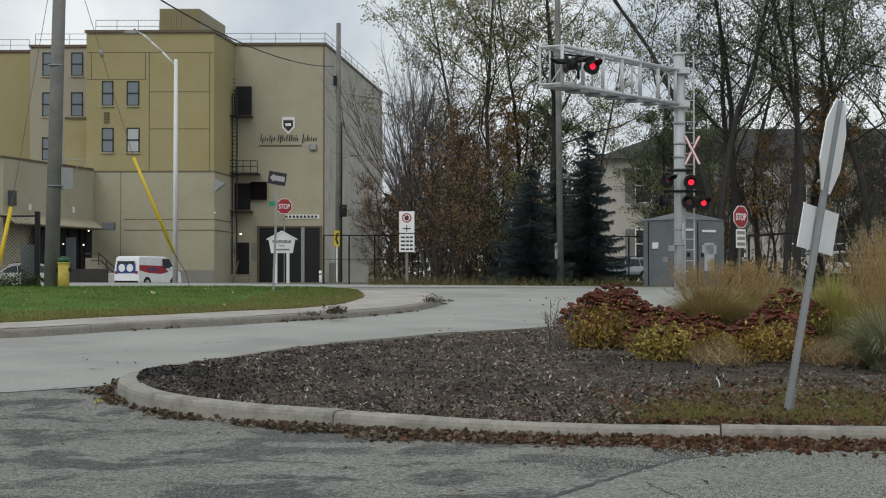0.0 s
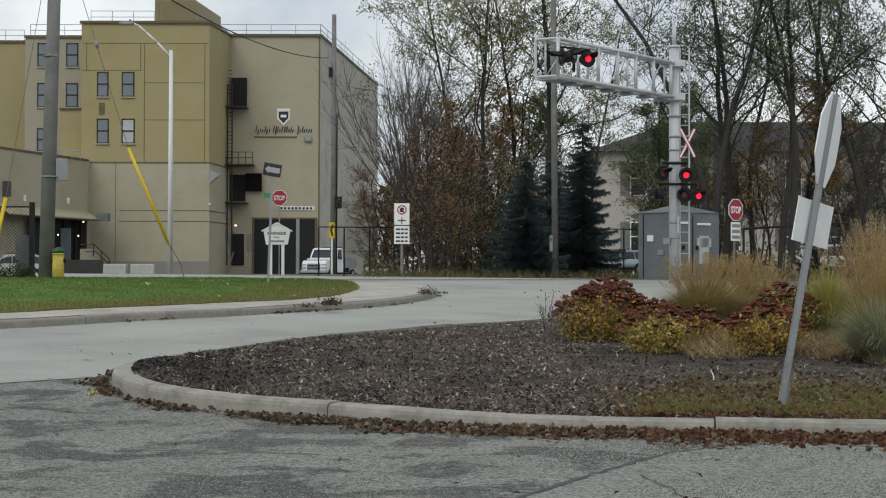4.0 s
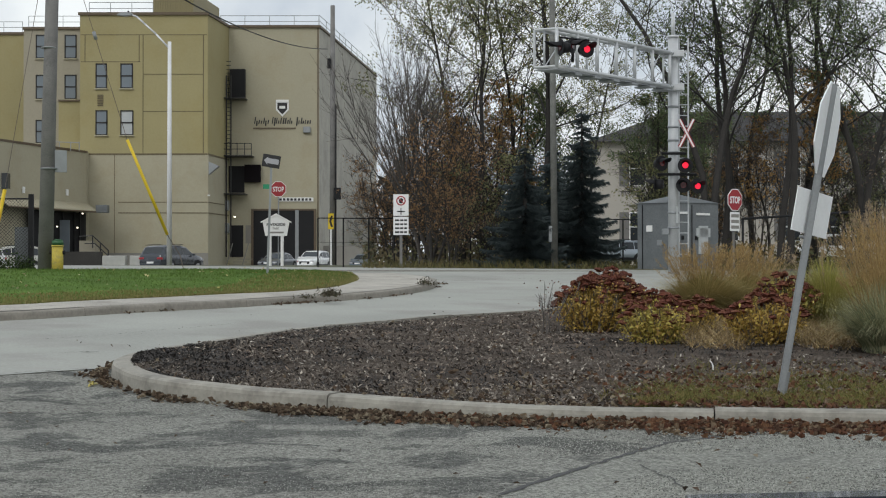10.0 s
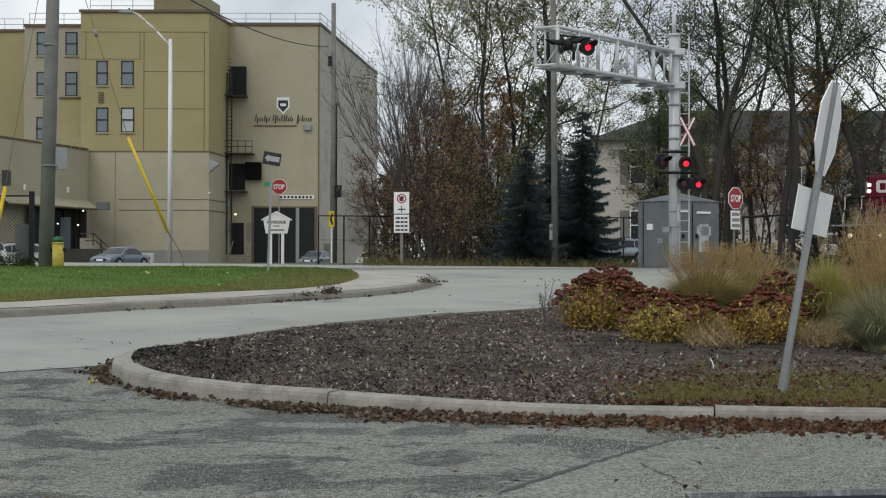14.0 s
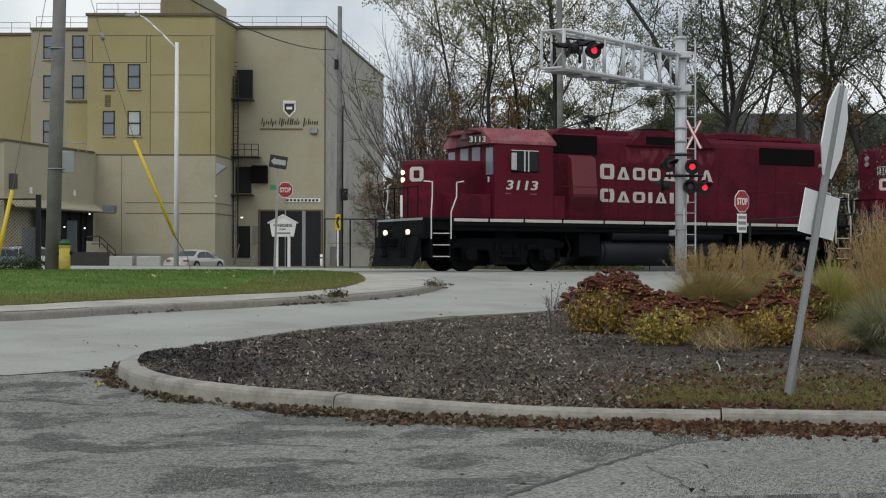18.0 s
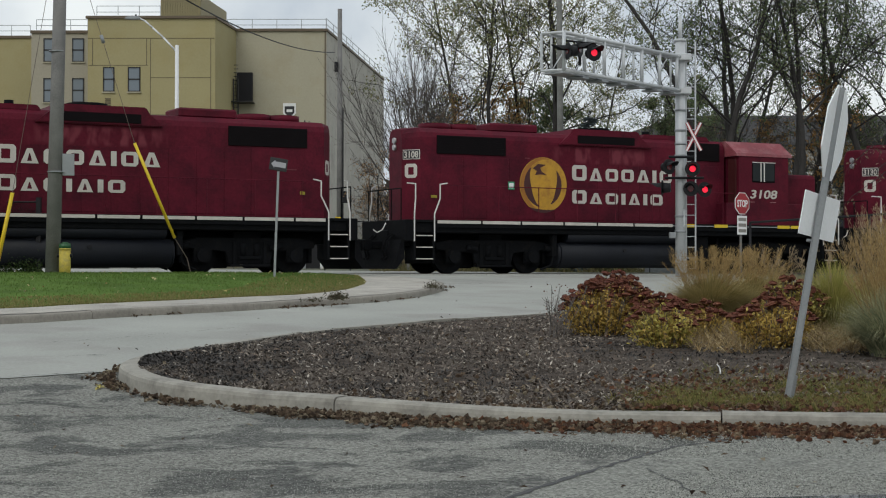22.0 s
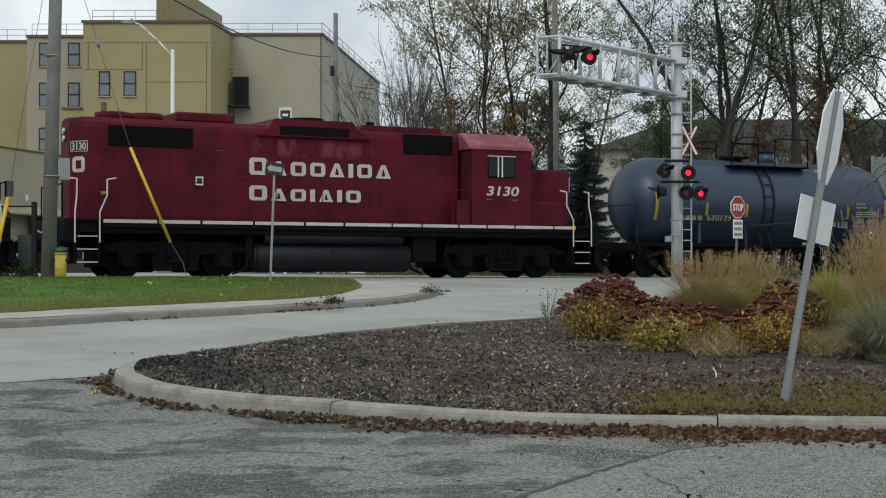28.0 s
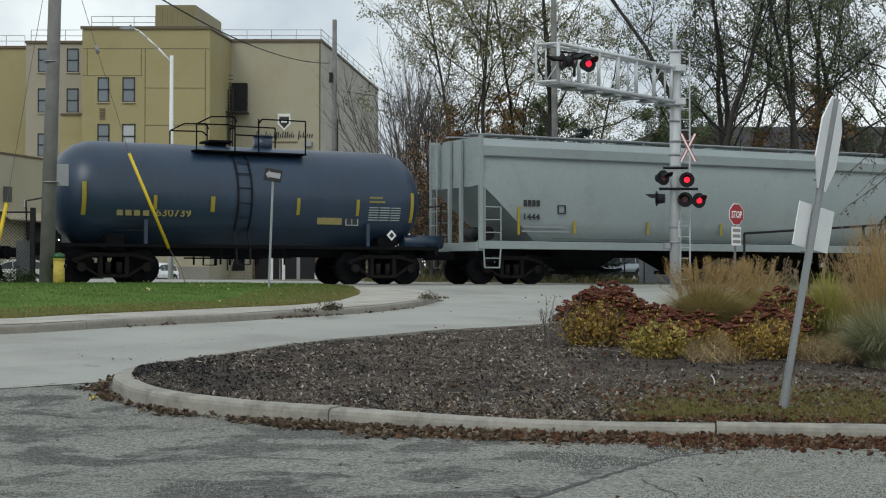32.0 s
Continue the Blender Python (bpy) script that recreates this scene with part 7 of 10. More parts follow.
# ---- trees ----
def limb(rnd, V, F, start, direction, length, r0, r1, sides, bend, up, steps):
    """One bent, tapering limb; returns the points along it."""
    pts, rad = [start], [r0]
    d = direction.normalized()
    p = start.copy()
    for i in range(steps):
        d = (d + Vector((rnd.gauss(0, bend), rnd.gauss(0, bend), rnd.gauss(0, bend) + up))).normalized()
        p = p + d * (length / steps)
        pts.append(p)
        rad.append(r0 + (r1 - r0) * (i + 1) / steps)
    prev = None
    for i, (q, r) in enumerate(zip(pts, rad)):
        t = (pts[min(i + 1, steps)] - pts[max(i - 1, 0)]).normalized()
        a = t.orthogonal().normalized() if prev is None else (prev - t * prev.dot(t)).normalized()
        prev = a
        b = t.cross(a)
        k = len(V)
        for s in range(sides):
            w = 2 * math.pi * s / sides
            V.append(q + a * (r * math.cos(w)) + b * (r * math.sin(w)))
        if i:
            for s in range(sides):
                F.append((k - sides + s, k - sides + (s + 1) % sides, k + (s + 1) % sides, k + s))
    return pts, d


def grow(seed, height, trunk, forks, leaf_count, leaf_size, spread=0.55, twig=True, droop=0.02, low=0.3, leaf_top=1.0, stems=1, lean=0.0, fan=0.07):
    """A broad-leaved tree: returns wood and leaf geometry."""
    rnd = random.Random(seed)
    V, F, ends = [], [], []
    for s in range(stems):
        base = Vector((rnd.uniform(-0.3, 0.3), rnd.uniform(-0.3, 0.3), 0)) if stems > 1 else Vector((0, 0, 0))
        lead = Vector((rnd.gauss(lean, fan * stems), rnd.gauss(0, fan * stems), 1))
        spine, _ = limb(rnd, V, F, base, lead, height * rnd.uniform(0.85, 1.0), trunk * rnd.uniform(0.8, 1), trunk * 0.12, 8, 0.07, 0.03, 14)
        for i in range(forks):
            f = low + (0.97 - low) * (i + rnd.random()) / forks
            k = min(13, int(f * 14))
            p = spine[k].lerp(spine[k + 1], f * 14 - k)
            a = rnd.uniform(0, 6.283)
            up = rnd.uniform(0.45, 1.2)
            L = height * (0.46 - 0.3 * f) * rnd.uniform(0.7, 1.25)
            r = trunk * (1 - f * 0.85) * rnd.uniform(0.24, 0.46)
            br, d = limb(rnd, V, F, p, Vector((math.cos(a) * spread / 0.55, math.sin(a) * spread / 0.55, up)), L, r, r * 0.25, 5, 0.16, 0.07 - droop, 8)
            for j in range(7):
                g = rnd.uniform(0.25, 1.0)
                m = min(7, int(g * 8))
                q = br[m]
                a2 = rnd.uniform(0, 6.283)
                L2 = L * rnd.uniform(0.25, 0.5)
                dd = (br[min(8, m + 1)] - br[m]).normalized() * 0.8 + Vector((math.cos(a2), math.sin(a2), rnd.uniform(-0.2, 0.7)))
                b2, d2 = limb(rnd, V, F, q, dd, L2, max(0.012, r * 0.25), 0.007, 4, 0.16, 0.04 - droop, 5)
                ends.append((b2, L2))
                if twig:
                    for h in range(5):
                        q2 = b2[rnd.randrange(1, 6)]
                        b3, _ = limb(rnd, V, F, q2, d2 + Vector((rnd.gauss(0, 0.8), rnd.gauss(0, 0.8), rnd.gauss(0.1, 0.6))), L2 * rnd.uniform(0.3, 0.7), 0.008, 0.004, 3, 0.2, 0.0, 3)
                        ends.append((b3, L2 * 0.4))
    LV, LF = [], []
    if leaf_count and ends:
        full = [e for e in ends if rnd.random() < 0.5]
        for i in range(leaf_count):
            b, L2 = full[rnd.randrange(len(full))]
            q = b[rnd.randrange(1, len(b))]
            c = q + Vector((rnd.gauss(0, 0.13), rnd.gauss(0, 0.13), rnd.gauss(-0.03, 0.12)))
            if c.z > height * leaf_top:
                continue
            flake(LV, LF, c, leaf_size * rnd.uniform(0.6, 1.3), rnd, 1.2, 0.6)
    return V, F, LV, LF


LEAF_OLIVE = leafy("olive_autumn_leaves", [(0.155, 0.178, 0.082), (0.22, 0.238, 0.11), (0.31, 0.29, 0.145), (0.19, 0.205, 0.11), (0.32, 0.245, 0.122)], 0.7, 0.45, (0, 0.35, 0.62, 0.85, 1))
LEAF_GREEN = leafy("dull_green_leaves", [(0.09, 0.13, 0.065), (0.14, 0.18, 0.085), (0.20, 0.215, 0.11)], 0.7, 0.45)
LEAF_RUST = leafy("rust_brown_leaves", [(0.23, 0.14, 0.075), (0.36, 0.2, 0.09), (0.27, 0.18, 0.1), (0.42, 0.28, 0.145)], 0.75, 0.5)
LEAF_TAN = leafy("orange_tan_leaves", [(0.3, 0.17, 0.065), (0.4, 0.24, 0.09), (0.26, 0.175, 0.08)], 0.75, 0.5)
NEEDLE = leafy("spruce_needles", [(0.04, 0.053, 0.058), (0.058, 0.076, 0.08), (0.085, 0.105, 0.105)], 0.8, 0.1)


def tree(name, label, spec, leaf, x, y, turn=0.0, scale=1.0, wood=None, group=""):
    V, F, LV, LF = grow(**spec)
    T = thing(name, label, "tree" if "tree" in name else "bush", pose(x, y, land(x, y) - 0.05, 0, 0, turn), group)
    me = bpy.data.meshes.new("trunk")
    me.from_pydata(V, [], F)
    place("trunk", me, wood or BARK, T, smooth=True)
    if LV:
        lm = bpy.data.meshes.new("crown")
        lm.from_pydata(LV, [], LF)
        place("crown", lm, leaf, T)
    return T


def tree_copy(src, u, y, turn, s=1.0):
    x = (u - 784) * y / 2800
    c = copy_thing(src, pose(x, y, land(x, y) - 0.05, 0, 0, turn))
    c.scale = (s, s, s)
    return c


TALL = dict(seed=1, height=17, trunk=0.145, forks=17, leaf_count=8600, leaf_size=0.058, spread=0.5, low=0.22)
t1 = tree("tall_tree", "tall half-bare tree with small olive and yellow leaves", TALL, LEAF_OLIVE, 1.791, 66.0, group="trees along the railway")
t2 = tree("tall_tree", "tall tree with dark trunk and sparse green leaves", dict(TALL, seed=2, trunk=0.165, stems=2, forks=13, leaf_count=9800, low=0.26), LEAF_GREEN, 9.664, 60.0, group="trees along the railway")
t3 = tree("tall_tree", "tall forked tree with dull green leaves", dict(TALL, seed=3, trunk=0.19, stems=2, forks=13, leaf_count=9000, lean=0.03, low=0.36, fan=0.05), LEAF_GREEN, 13.09, 61.0, group="trees along the railway")
t4 = tree("tall_tree", "tall tree with a thick dark trunk and few leaves", dict(TALL, seed=4, trunk=0.2, forks=18, leaf_count=5600, low=0.35), LEAF_OLIVE, 4.337, 66.0, group="trees along the railway")
t5 = tree("tree", "small tree with orange tan autumn leaves", dict(TALL, seed=5, height=8, trunk=0.09, forks=11, leaf_count=2600, leaf_size=0.065, low=0.2), LEAF_TAN, 14.65, 64.0, group="trees along the railway")
b1 = tree("bare_tree", "bare grey tree with fine arching twigs", dict(TALL, seed=6, height=8.9, trunk=0.07, forks=15, leaf_count=120, leaf_size=0.05, stems=3, low=0.12, spread=0.36, lean=-0.05, fan=0.035), LEAF_RUST, 0.3, 66.0, wood=DARKTWIG, group="trees along the railway")
T = thing("bare_tree", "bare grey tree with long fine arching branches", "tree", pose(-0.55, 62.0, land(-0.55, 62.0) - 0.05), "trees along the railway")
rnd = random.Random(66)
V, F = [], []
BV, BF = [], []
for st in range(4):
    trunk, way = limb(rnd, V, F, Vector((rnd.gauss(0, 0.15), rnd.gauss(0, 0.15), 0)), Vector((rnd.uniform(-0.6, 0.15), rnd.gauss(0, 0.2), 1)), rnd.uniform(3.4, 4.8), 0.085, 0.045, 6, 0.04, 0.02, 8)
    for i in range(7):
        p = trunk[rnd.randrange(3, 9)]
        L = rnd.uniform(3.6, 6.4)
        br, d = limb(rnd, BV, BF, p, Vector((rnd.uniform(-0.85, 0.25), rnd.gauss(0, 0.35), rnd.uniform(0.7, 1.5))), L, 0.036, 0.008, 5, 0.035, 0.045, 12)
        for j in range(9):
            k = rnd.randrange(3, 12)
            b2, d2 = limb(rnd, BV, BF, br[k], (br[k + 1] - br[k]).normalized() + Vector((rnd.gauss(0, 0.33), rnd.gauss(0, 0.33), rnd.gauss(0.05, 0.2))), L * rnd.uniform(0.2, 0.42), 0.013, 0.005, 4, 0.04, 0.03, 7)
            for h in range(5):
                q = rnd.randrange(1, 7)
                limb(rnd, BV, BF, b2[q], d2 + Vector((rnd.gauss(0, 0.35), rnd.gauss(0, 0.35), rnd.gauss(0, 0.2))), L * rnd.uniform(0.08, 0.18), 0.007, 0.004, 3, 0.05, 0.0, 4)
me = bpy.data.meshes.new("trunk")
me.from_pydata(V, [], F)
place("trunk", me, DARKTWIG, T, smooth=True)
me = bpy.data.meshes.new("branch")
me.from_pydata(BV, [], BF)
place("branch", me, DARKTWIG, T, smooth=True)
s1 = tree("rust_bush", "leggy bush with rust brown leaves", dict(TALL, seed=7, height=6.0, trunk=0.06, forks=8, leaf_count=2300, leaf_size=0.052, stems=4, low=0.1, spread=0.7), LEAF_RUST, -0.407, 60.0, group="bushes along the railway")
s2 = tree("olive_bush", "leggy bush with dull olive leaves", dict(TALL, seed=8, height=5.0, trunk=0.05, forks=8, leaf_count=3000, leaf_size=0.055, stems=4, low=0.08, spread=0.7), LEAF_OLIVE, 1.656, 61.0, group="bushes along the railway")
t6 = tree("tall_tree", "tree with a full crown of dull green leaves", dict(TALL, seed=9, height=9, trunk=0.12, forks=15, leaf_count=7500, low=0.16), LEAF_GREEN, 9.796, 72.0, group="trees along the railway")
for src, u, y, a, s in ((s1, 672, 74, 190, 0.75), (t5, 770, 68, 30, 0.95), (t5, 850, 70, 110, 1.05), (t5, 905, 74, 310, 1.0), (b1, 830, 72, 60, 1.0), (t6, 1140, 80, 75, 0.95), (t6, 1215, 80, 40, 0.9), (t6, 978, 74, 200, 1.0), (t6, 930, 76, 20, 1.05), (t1, 1040, 82, 300, 0.85), (s2, 1185, 68, 90, 1.1), (t6, 1255, 88, 270, 1.25), (t6, 1520, 74, 300, 0.95), (t1, 815, 70, 70, 0.95), (t1, 905, 72, 150, 1.0),
                        (t2, 1292, 63, 80, 1.0), (t2, 1545, 62, 130, 1.0), (t3, 1620, 66, 160, 1.0), (t2, 1430, 68, 250, 1.0),
                        (t4, 1330, 74, 60, 0.9),
                        (t5, 1360, 66, 200, 0.8), (t5, 800, 72, 10, 0.85), (b1, 1300, 68, 40, 0.75), (b1, 1350, 66, 100, 0.8), (b1, 1425, 68, 200, 0.8), (b1, 1490, 66, 300, 0.75), (b1, 1560, 68, 20, 0.8), (b1, 1180, 72, 150, 0.8),
                        (s2, 655, 74, 30, 0.4), (s1, 700, 68, 250, 0.95), (s1, 720, 66, 80, 0.85), (s1, 815, 65, 170, 0.95), (s1, 850, 70, 20, 1.0), (s1, 745, 74, 120, 0.9), (s1, 688, 72, 40, 0.6), (s1, 1260, 66, 110, 0.8),
                        (s2, 1520, 66, 60, 1.0), (s1, 800, 58, 280, 0.55)):
    tree_copy(src, u, y, a, s)


def spruce(x, y, height, seed, reach=1.7, low=0.3):
    """Tiers of boughs that droop and turn up at their tips, hung with needle sprays."""
    rnd = random.Random(seed)
    T = thing("spruce_tree", "dark blue-green spruce with drooping branches", "tree", pose(x, y, land(x, y) - 0.05), "spruces by the fence")
    bm = bmesh.new()
    cyl(bm, (0, 0, 0), (0, 0, height), 0.16, 0.02, n=8)
    part("trunk", bm, BARK, T)
    V, F = [], []
    z = low
    while z < height - 0.1:
        f = (z - low) / (height - low)
        full = reach * (1 - f) ** 0.85 + 0.1
        n = max(5, int(8 + 8 * (1 - f)))
        for i in range(n):
            a = 6.283 * (i + rnd.uniform(-0.4, 0.4)) / n
            L = full * rnd.uniform(0.62, 1.12)
            d = Vector((math.cos(a), math.sin(a), 0))
            side = Vector((-d.y, d.x, 0))
            zz = z + rnd.uniform(-0.3, 0.3)
            m = max(8, int(L * 46))
            for k in range(m):
                g = (k + rnd.random()) / m
                c = d * (L * g) + Vector((0, 0, zz - 0.42 * L * g + 0.26 * L * g ** 3))
                for s in (-1, 1, 0):
                    l2 = (0.13 + 0.24 * L * (1 - g)) * rnd.uniform(0.5, 1.3)
                    way = side * s * 0.8 + d * 0.7 + Vector((0, 0, rnd.uniform(-0.75, 0.05) if s else -0.9))
                    e = c + way * l2
                    w = rnd.uniform(0.012, 0.03)
                    k0 = len(V)
                    V.extend((c - d * w, c + d * w + Vector((0, 0, 0.02)), e + d * w * 0.4))
                    F.append((k0, k0 + 1, k0 + 2))
        z += 0.27 + 0.12 * rnd.random()
    me = bpy.data.meshes.new("crown")
    me.from_pydata(V, [], F)
    place("crown", me, NEEDLE, T)
    return T


spruce(5.35, 61.6, 6.2, 21, 1.7, 0.4)
spruce(4.35, 63.4, 4.9, 22, 1.8, 0.3)
spruce(3.05, 59.8, 4.8, 23, 1.9, 0.3)
# weeds and tall grass along the far side of the track
V, F = [], []
rg = random.Random(31)
for i in range(5200):
    u = rg.uniform(640, 1620)
    y = rg.uniform(54.5, 60) + (u - 784) * 0.006
    x = (u - 784) * y / 2800
    if before(x, y) > -2.9:
        continue
    if noise.noise((x * 0.6, y * 0.6, 2)) < -0.15:
        continue
    blade(V, F, Vector((x, y, land(x, y))), rg.uniform(0.06, 0.4), 0.016, 0.5, rg)
stuff("verge_weeds", V, F, leafy("verge_grass", [(0.07, 0.085, 0.03), (0.12, 0.11, 0.045), (0.17, 0.14, 0.065), (0.07, 0.065, 0.03)], 0.85, 0.2), "rank grass and weeds along the fence", "weeds")
V, F = [], []
for i in range(16000):
    u = rg.uniform(640, 1640)
    y = rg.uniform(60, 90)
    x = (u - 784) * y / 2800
    if 1030 < u < 1140 and y < 97:
        continue
    z = land(x, y) + abs(rg.gauss(0, 0.7))
    if noise.noise((x * 0.5, y * 0.5, 6)) + 0.1 < z * 0.2 - 0.3:
        continue
    flake(V, F, Vector((x, y, z)), rg.uniform(0.05, 0.13), rg, 1.0, 0.6)
stuff("undergrowth", V, F, leafy("undergrowth_leaves", [(0.075, 0.08, 0.045), (0.12, 0.105, 0.06), (0.16, 0.12, 0.07), (0.1, 0.115, 0.055)], 0.8, 0.2), "dark tangled undergrowth beneath the trees", "undergrowth")
# far woods that close the view
V, F = [], []
for i in range(30000):
    a = rg.uniform(-1.2, 1.2)
    d = rg.uniform(165, 230)
    x, y = math.sin(a) * d, math.cos(a) * d
    if -0.6 < x / y < -0.0405:
        continue
    z = FAR + rg.random() ** 1.3 * (9 + 4 * noise.noise((x * 0.05, y * 0.05, 1)))
    flake(V, F, Vector((x, y, z)), rg.uniform(0.4, 1.1), rg, 1.0, 0.6)
stuff("far_woods", V, F, leafy("far_foliage", [(0.045, 0.045, 0.035), (0.07, 0.06, 0.045), (0.09, 0.07, 0.05)], 0.9, 0.1), "hazy far woods", "woods")


# ---- crossing signal with its cantilever ----
sig = thing("crossing_signal", "silver level crossing mast with a lattice arm, crossbuck and red lamps", "crossing signal")
MX, MY = 6.8, 47.0
AX, AY = 2.82, 42.0            # outer end of the arm
arm = Vector((AX - MX, AY - MY, 0))
ad = arm.normalized()
aw = Vector((ad.y, -ad.x, 0)) * 0.2      # half the arm's width
ZT, ZB = 7.47, 6.47
bm = bmesh.new()
cyl(bm, (MX, MY, 0.8), (MX, MY, 8.0), 0.155, 0.15, n=16)
cyl(bm, (MX, MY, 8.0), (MX, MY, 8.7), 0.06, 0.05, n=8)
cyl(bm, (MX, MY, 7.95), (MX, MY, 8.02), 0.18, n=16)
mast = part("mast", bm, ALU, sig)
for z in (4.9, 4.55, 5.3, 2.3, 2.75, 5.9):
    bm = bmesh.new()
    cyl(bm, (MX, MY, z - 0.03), (MX, MY, z + 0.03), 0.174, n=16)
    part("clamp", bm, GALV, mast)
for z in (ZT, ZB):
    for s in (-1, 1):
        bm = bmesh.new()
        o = aw * s
        cyl(bm, (MX + o.x * 0.5, MY + o.y * 0.5, z), (AX + o.x, AY + o.y, z), 0.055, n=10)
        part("arm_chord", bm, ALU, sig)
    bm = bmesh.new()
    box(bm, MX - 0.3, MX + 0.3, MY - 0.25, MY + 0.25, z - 0.1, z + 0.1, 0.02)
    part("arm_bracket", bm, ALU, sig)
for i in range(7):
    f = 0.06 + 0.94 * i / 6
    for s in (-1, 1):
        p = Vector((MX, MY, 0)) + arm * f + aw * s * (0.5 + 0.5 * f)
        if s == 1 and i % 2:
            continue
        bm = bmesh.new()
        cyl(bm, (p.x, p.y, ZB), (p.x, p.y, ZT), 0.052 if s < 0 else 0.03, n=8)
        part("upright", bm, ALU, sig)
    p, q = Vector((MX, MY, 0)) + arm * f + aw, Vector((MX, MY, 0)) + arm * f - aw
    for z in (ZT, ZB):
        bm = bmesh.new()
        cyl(bm, (p.x, p.y, z), (q.x, q.y, z), 0.03, n=6)
        part("cross_tie", bm, ALU, sig)
    if i < 6:
        f2 = f + 0.94 / 6
        r = Vector((MX, MY, 0)) + arm * f2 - aw
        bm = bmesh.new()
        cyl(bm, (q.x + 2 * aw.x, q.y + 2 * aw.y, ZT), (r.x + 2 * aw.x, r.y + 2 * aw.y, ZB), 0.016, n=6)
        part("brace", bm, ALU, sig)
# walkway and end cage
e0 = Vector((AX, AY, 0))
bm = bmesh.new()
c1, c2 = e0 + Vector((-0.42, 0.15, 0)), e0 - aw
for z in (ZT, ZB):
    pipe(bm, [(c1.x, c1.y, z), (c2.x, c2.y, z)], 0.04)
    d = ad * -0.9
    pipe(bm, [(c1.x, c1.y, z), (c1.x + d.x, c1.y + d.y, z)], 0.035)
cyl(bm, (c1.x, c1.y, ZB), (c1.x, c1.y, ZT), 0.035, n=6)
part("end_cage", bm, ALU, sig)
bm = bmesh.new()
w0, w1 = e0 + Vector((-0.42, 0.15, 0)), Vector((MX, MY, 0)) + aw * 0.5
w2, w3 = Vector((MX, MY, 0)) - aw * 0.5, e0 - aw
slab(bm, [(w0.x, w0.y), (w1.x, w1.y), (w2.x, w2.y), (w3.x, w3.y)], ZB - 0.085, ZB - 0.06)
part("walkway", bm, GALV, sig)
for i in range(6):   # grating brackets that hang under the walkway
    q = Vector((MX, MY, 0)) + arm * (0.1 + 0.15 * i)
    bm = bmesh.new()
    box(bm, -0.16, 0.16, -0.26, 0.26, ZB - 0.15, ZB - 0.1, 0, pose(q.x, q.y, 0, 0, 0, math.degrees(math.atan2(ad.y, ad.x))))
    part("walkway_bracket", bm, GALV, sig)


def flasher(name, at, lit, facing=(0, -1), hood=0.34):
    """A black lamp head with a round backing, a hood and a red lens."""
    d = Vector((facing[0], facing[1], 0)).normalized()
    x, y, z = at
    bm = bmesh.new()
    cyl(bm, (x - d.x * 0.25, y - d.y * 0.25, z), (x - d.x * 0.02, y - d.y * 0.02, z), 0.13, 0.16, n=16)
    cyl(bm, (x - d.x * 0.02, y - d.y * 0.02, z), (x, y, z), 0.225, n=24)
    h = part(name, bm, DARK, sig)
    bm = bmesh.new()
    side = Vector((-d.y, d.x, 0))
    inner, outer = [], []
    for i in range(13):
        a = radians(10 + 160 * i / 12)
        o = side * (0.14 * math.cos(a)) + Vector((0, 0, 0.14 * math.sin(a)))
        inner.append(bm.verts.new(Vector(at) + o))
        ln = hood * (0.35 + 0.65 * math.sin(a))
        outer.append(bm.verts.new(Vector(at) + o * 1.05 + d * ln))
    for i in range(12):
        bm.faces.new((inner[i], inner[i + 1], outer[i + 1], outer[i]))
    part("hood", bm, DARK, h)
    bm = bmesh.new()
    cyl(bm, (x, y, z), (x + d.x * 0.02, y + d.y * 0.02, z), 0.09, n=20)
    part("lens", bm, LAMPRED if lit else LENSOFF, h)
    return h


cam_way = (-0.15, -1)
flasher("flasher", (7.10, 46.6, 4.14), True, cam_way)
flasher("flasher", (6.41, 46.60, 4.2), False, (0.5, -0.87), 0.4)
flasher("flasher", (7.06, 46.7, 3.56), False, (-0.3, -1))
flasher("flasher", (7.46, 46.6, 3.53), True, (0.35, -0.9))
flasher("flasher", (6.2, 46.6, 3.58), False, (-1, 0.3))
flasher("flasher", (3.76, 41.70, 6.90), True, (0.45, -0.9), 0.42)
flasher("flasher", (3.40, 41.90, 7.02), False, (0.9, -0.5), 0.42)
flasher("flasher", (3.06, 41.70, 6.95), False, (-0.95, -0.3), 0.46)
bm = bmesh.new()
pipe(bm, [(3.02, 42.00, 7.26), (3.85, 42.00, 7.17)], 0.03)
pipe(bm, [(3.41, 42.00, 7.23), (3.41, 42.00, 6.60)], 0.04)
part("lamp_bracket", bm, DARK, sig)
for z, x0, x1 in ((4.5, 6.42, 7.15), (3.88, 6.3, 7.45)):
    bm = bmesh.new()
    cyl(bm, (x0, 46.75, z), (x1, 46.75, z), 0.04, n=8)
    part("crossarm", bm, DARK, sig)
# crossbuck: two white boards with red edges, set across each other
for r in (27, -27):
    bm = bmesh.new()
    m = pose(7.124, 46.5 + (0.03 if r > 0 else 0), 5.082, 0, r, 0)
    box(bm, -0.05, 0.05, -0.012, 0.012, -0.46, 0.46, 0, m)
    bd = part("crossbuck_board", bm, SIGNWHITE, sig)
    for s in (-1, 1):
        bm = bmesh.new()
        box(bm, s * 0.039 - 0.011, s * 0.039 + 0.011, -0.018, -0.012, -0.46, 0.46, 0, m)
        part("red_edge", bm, SIGNRED, bd)
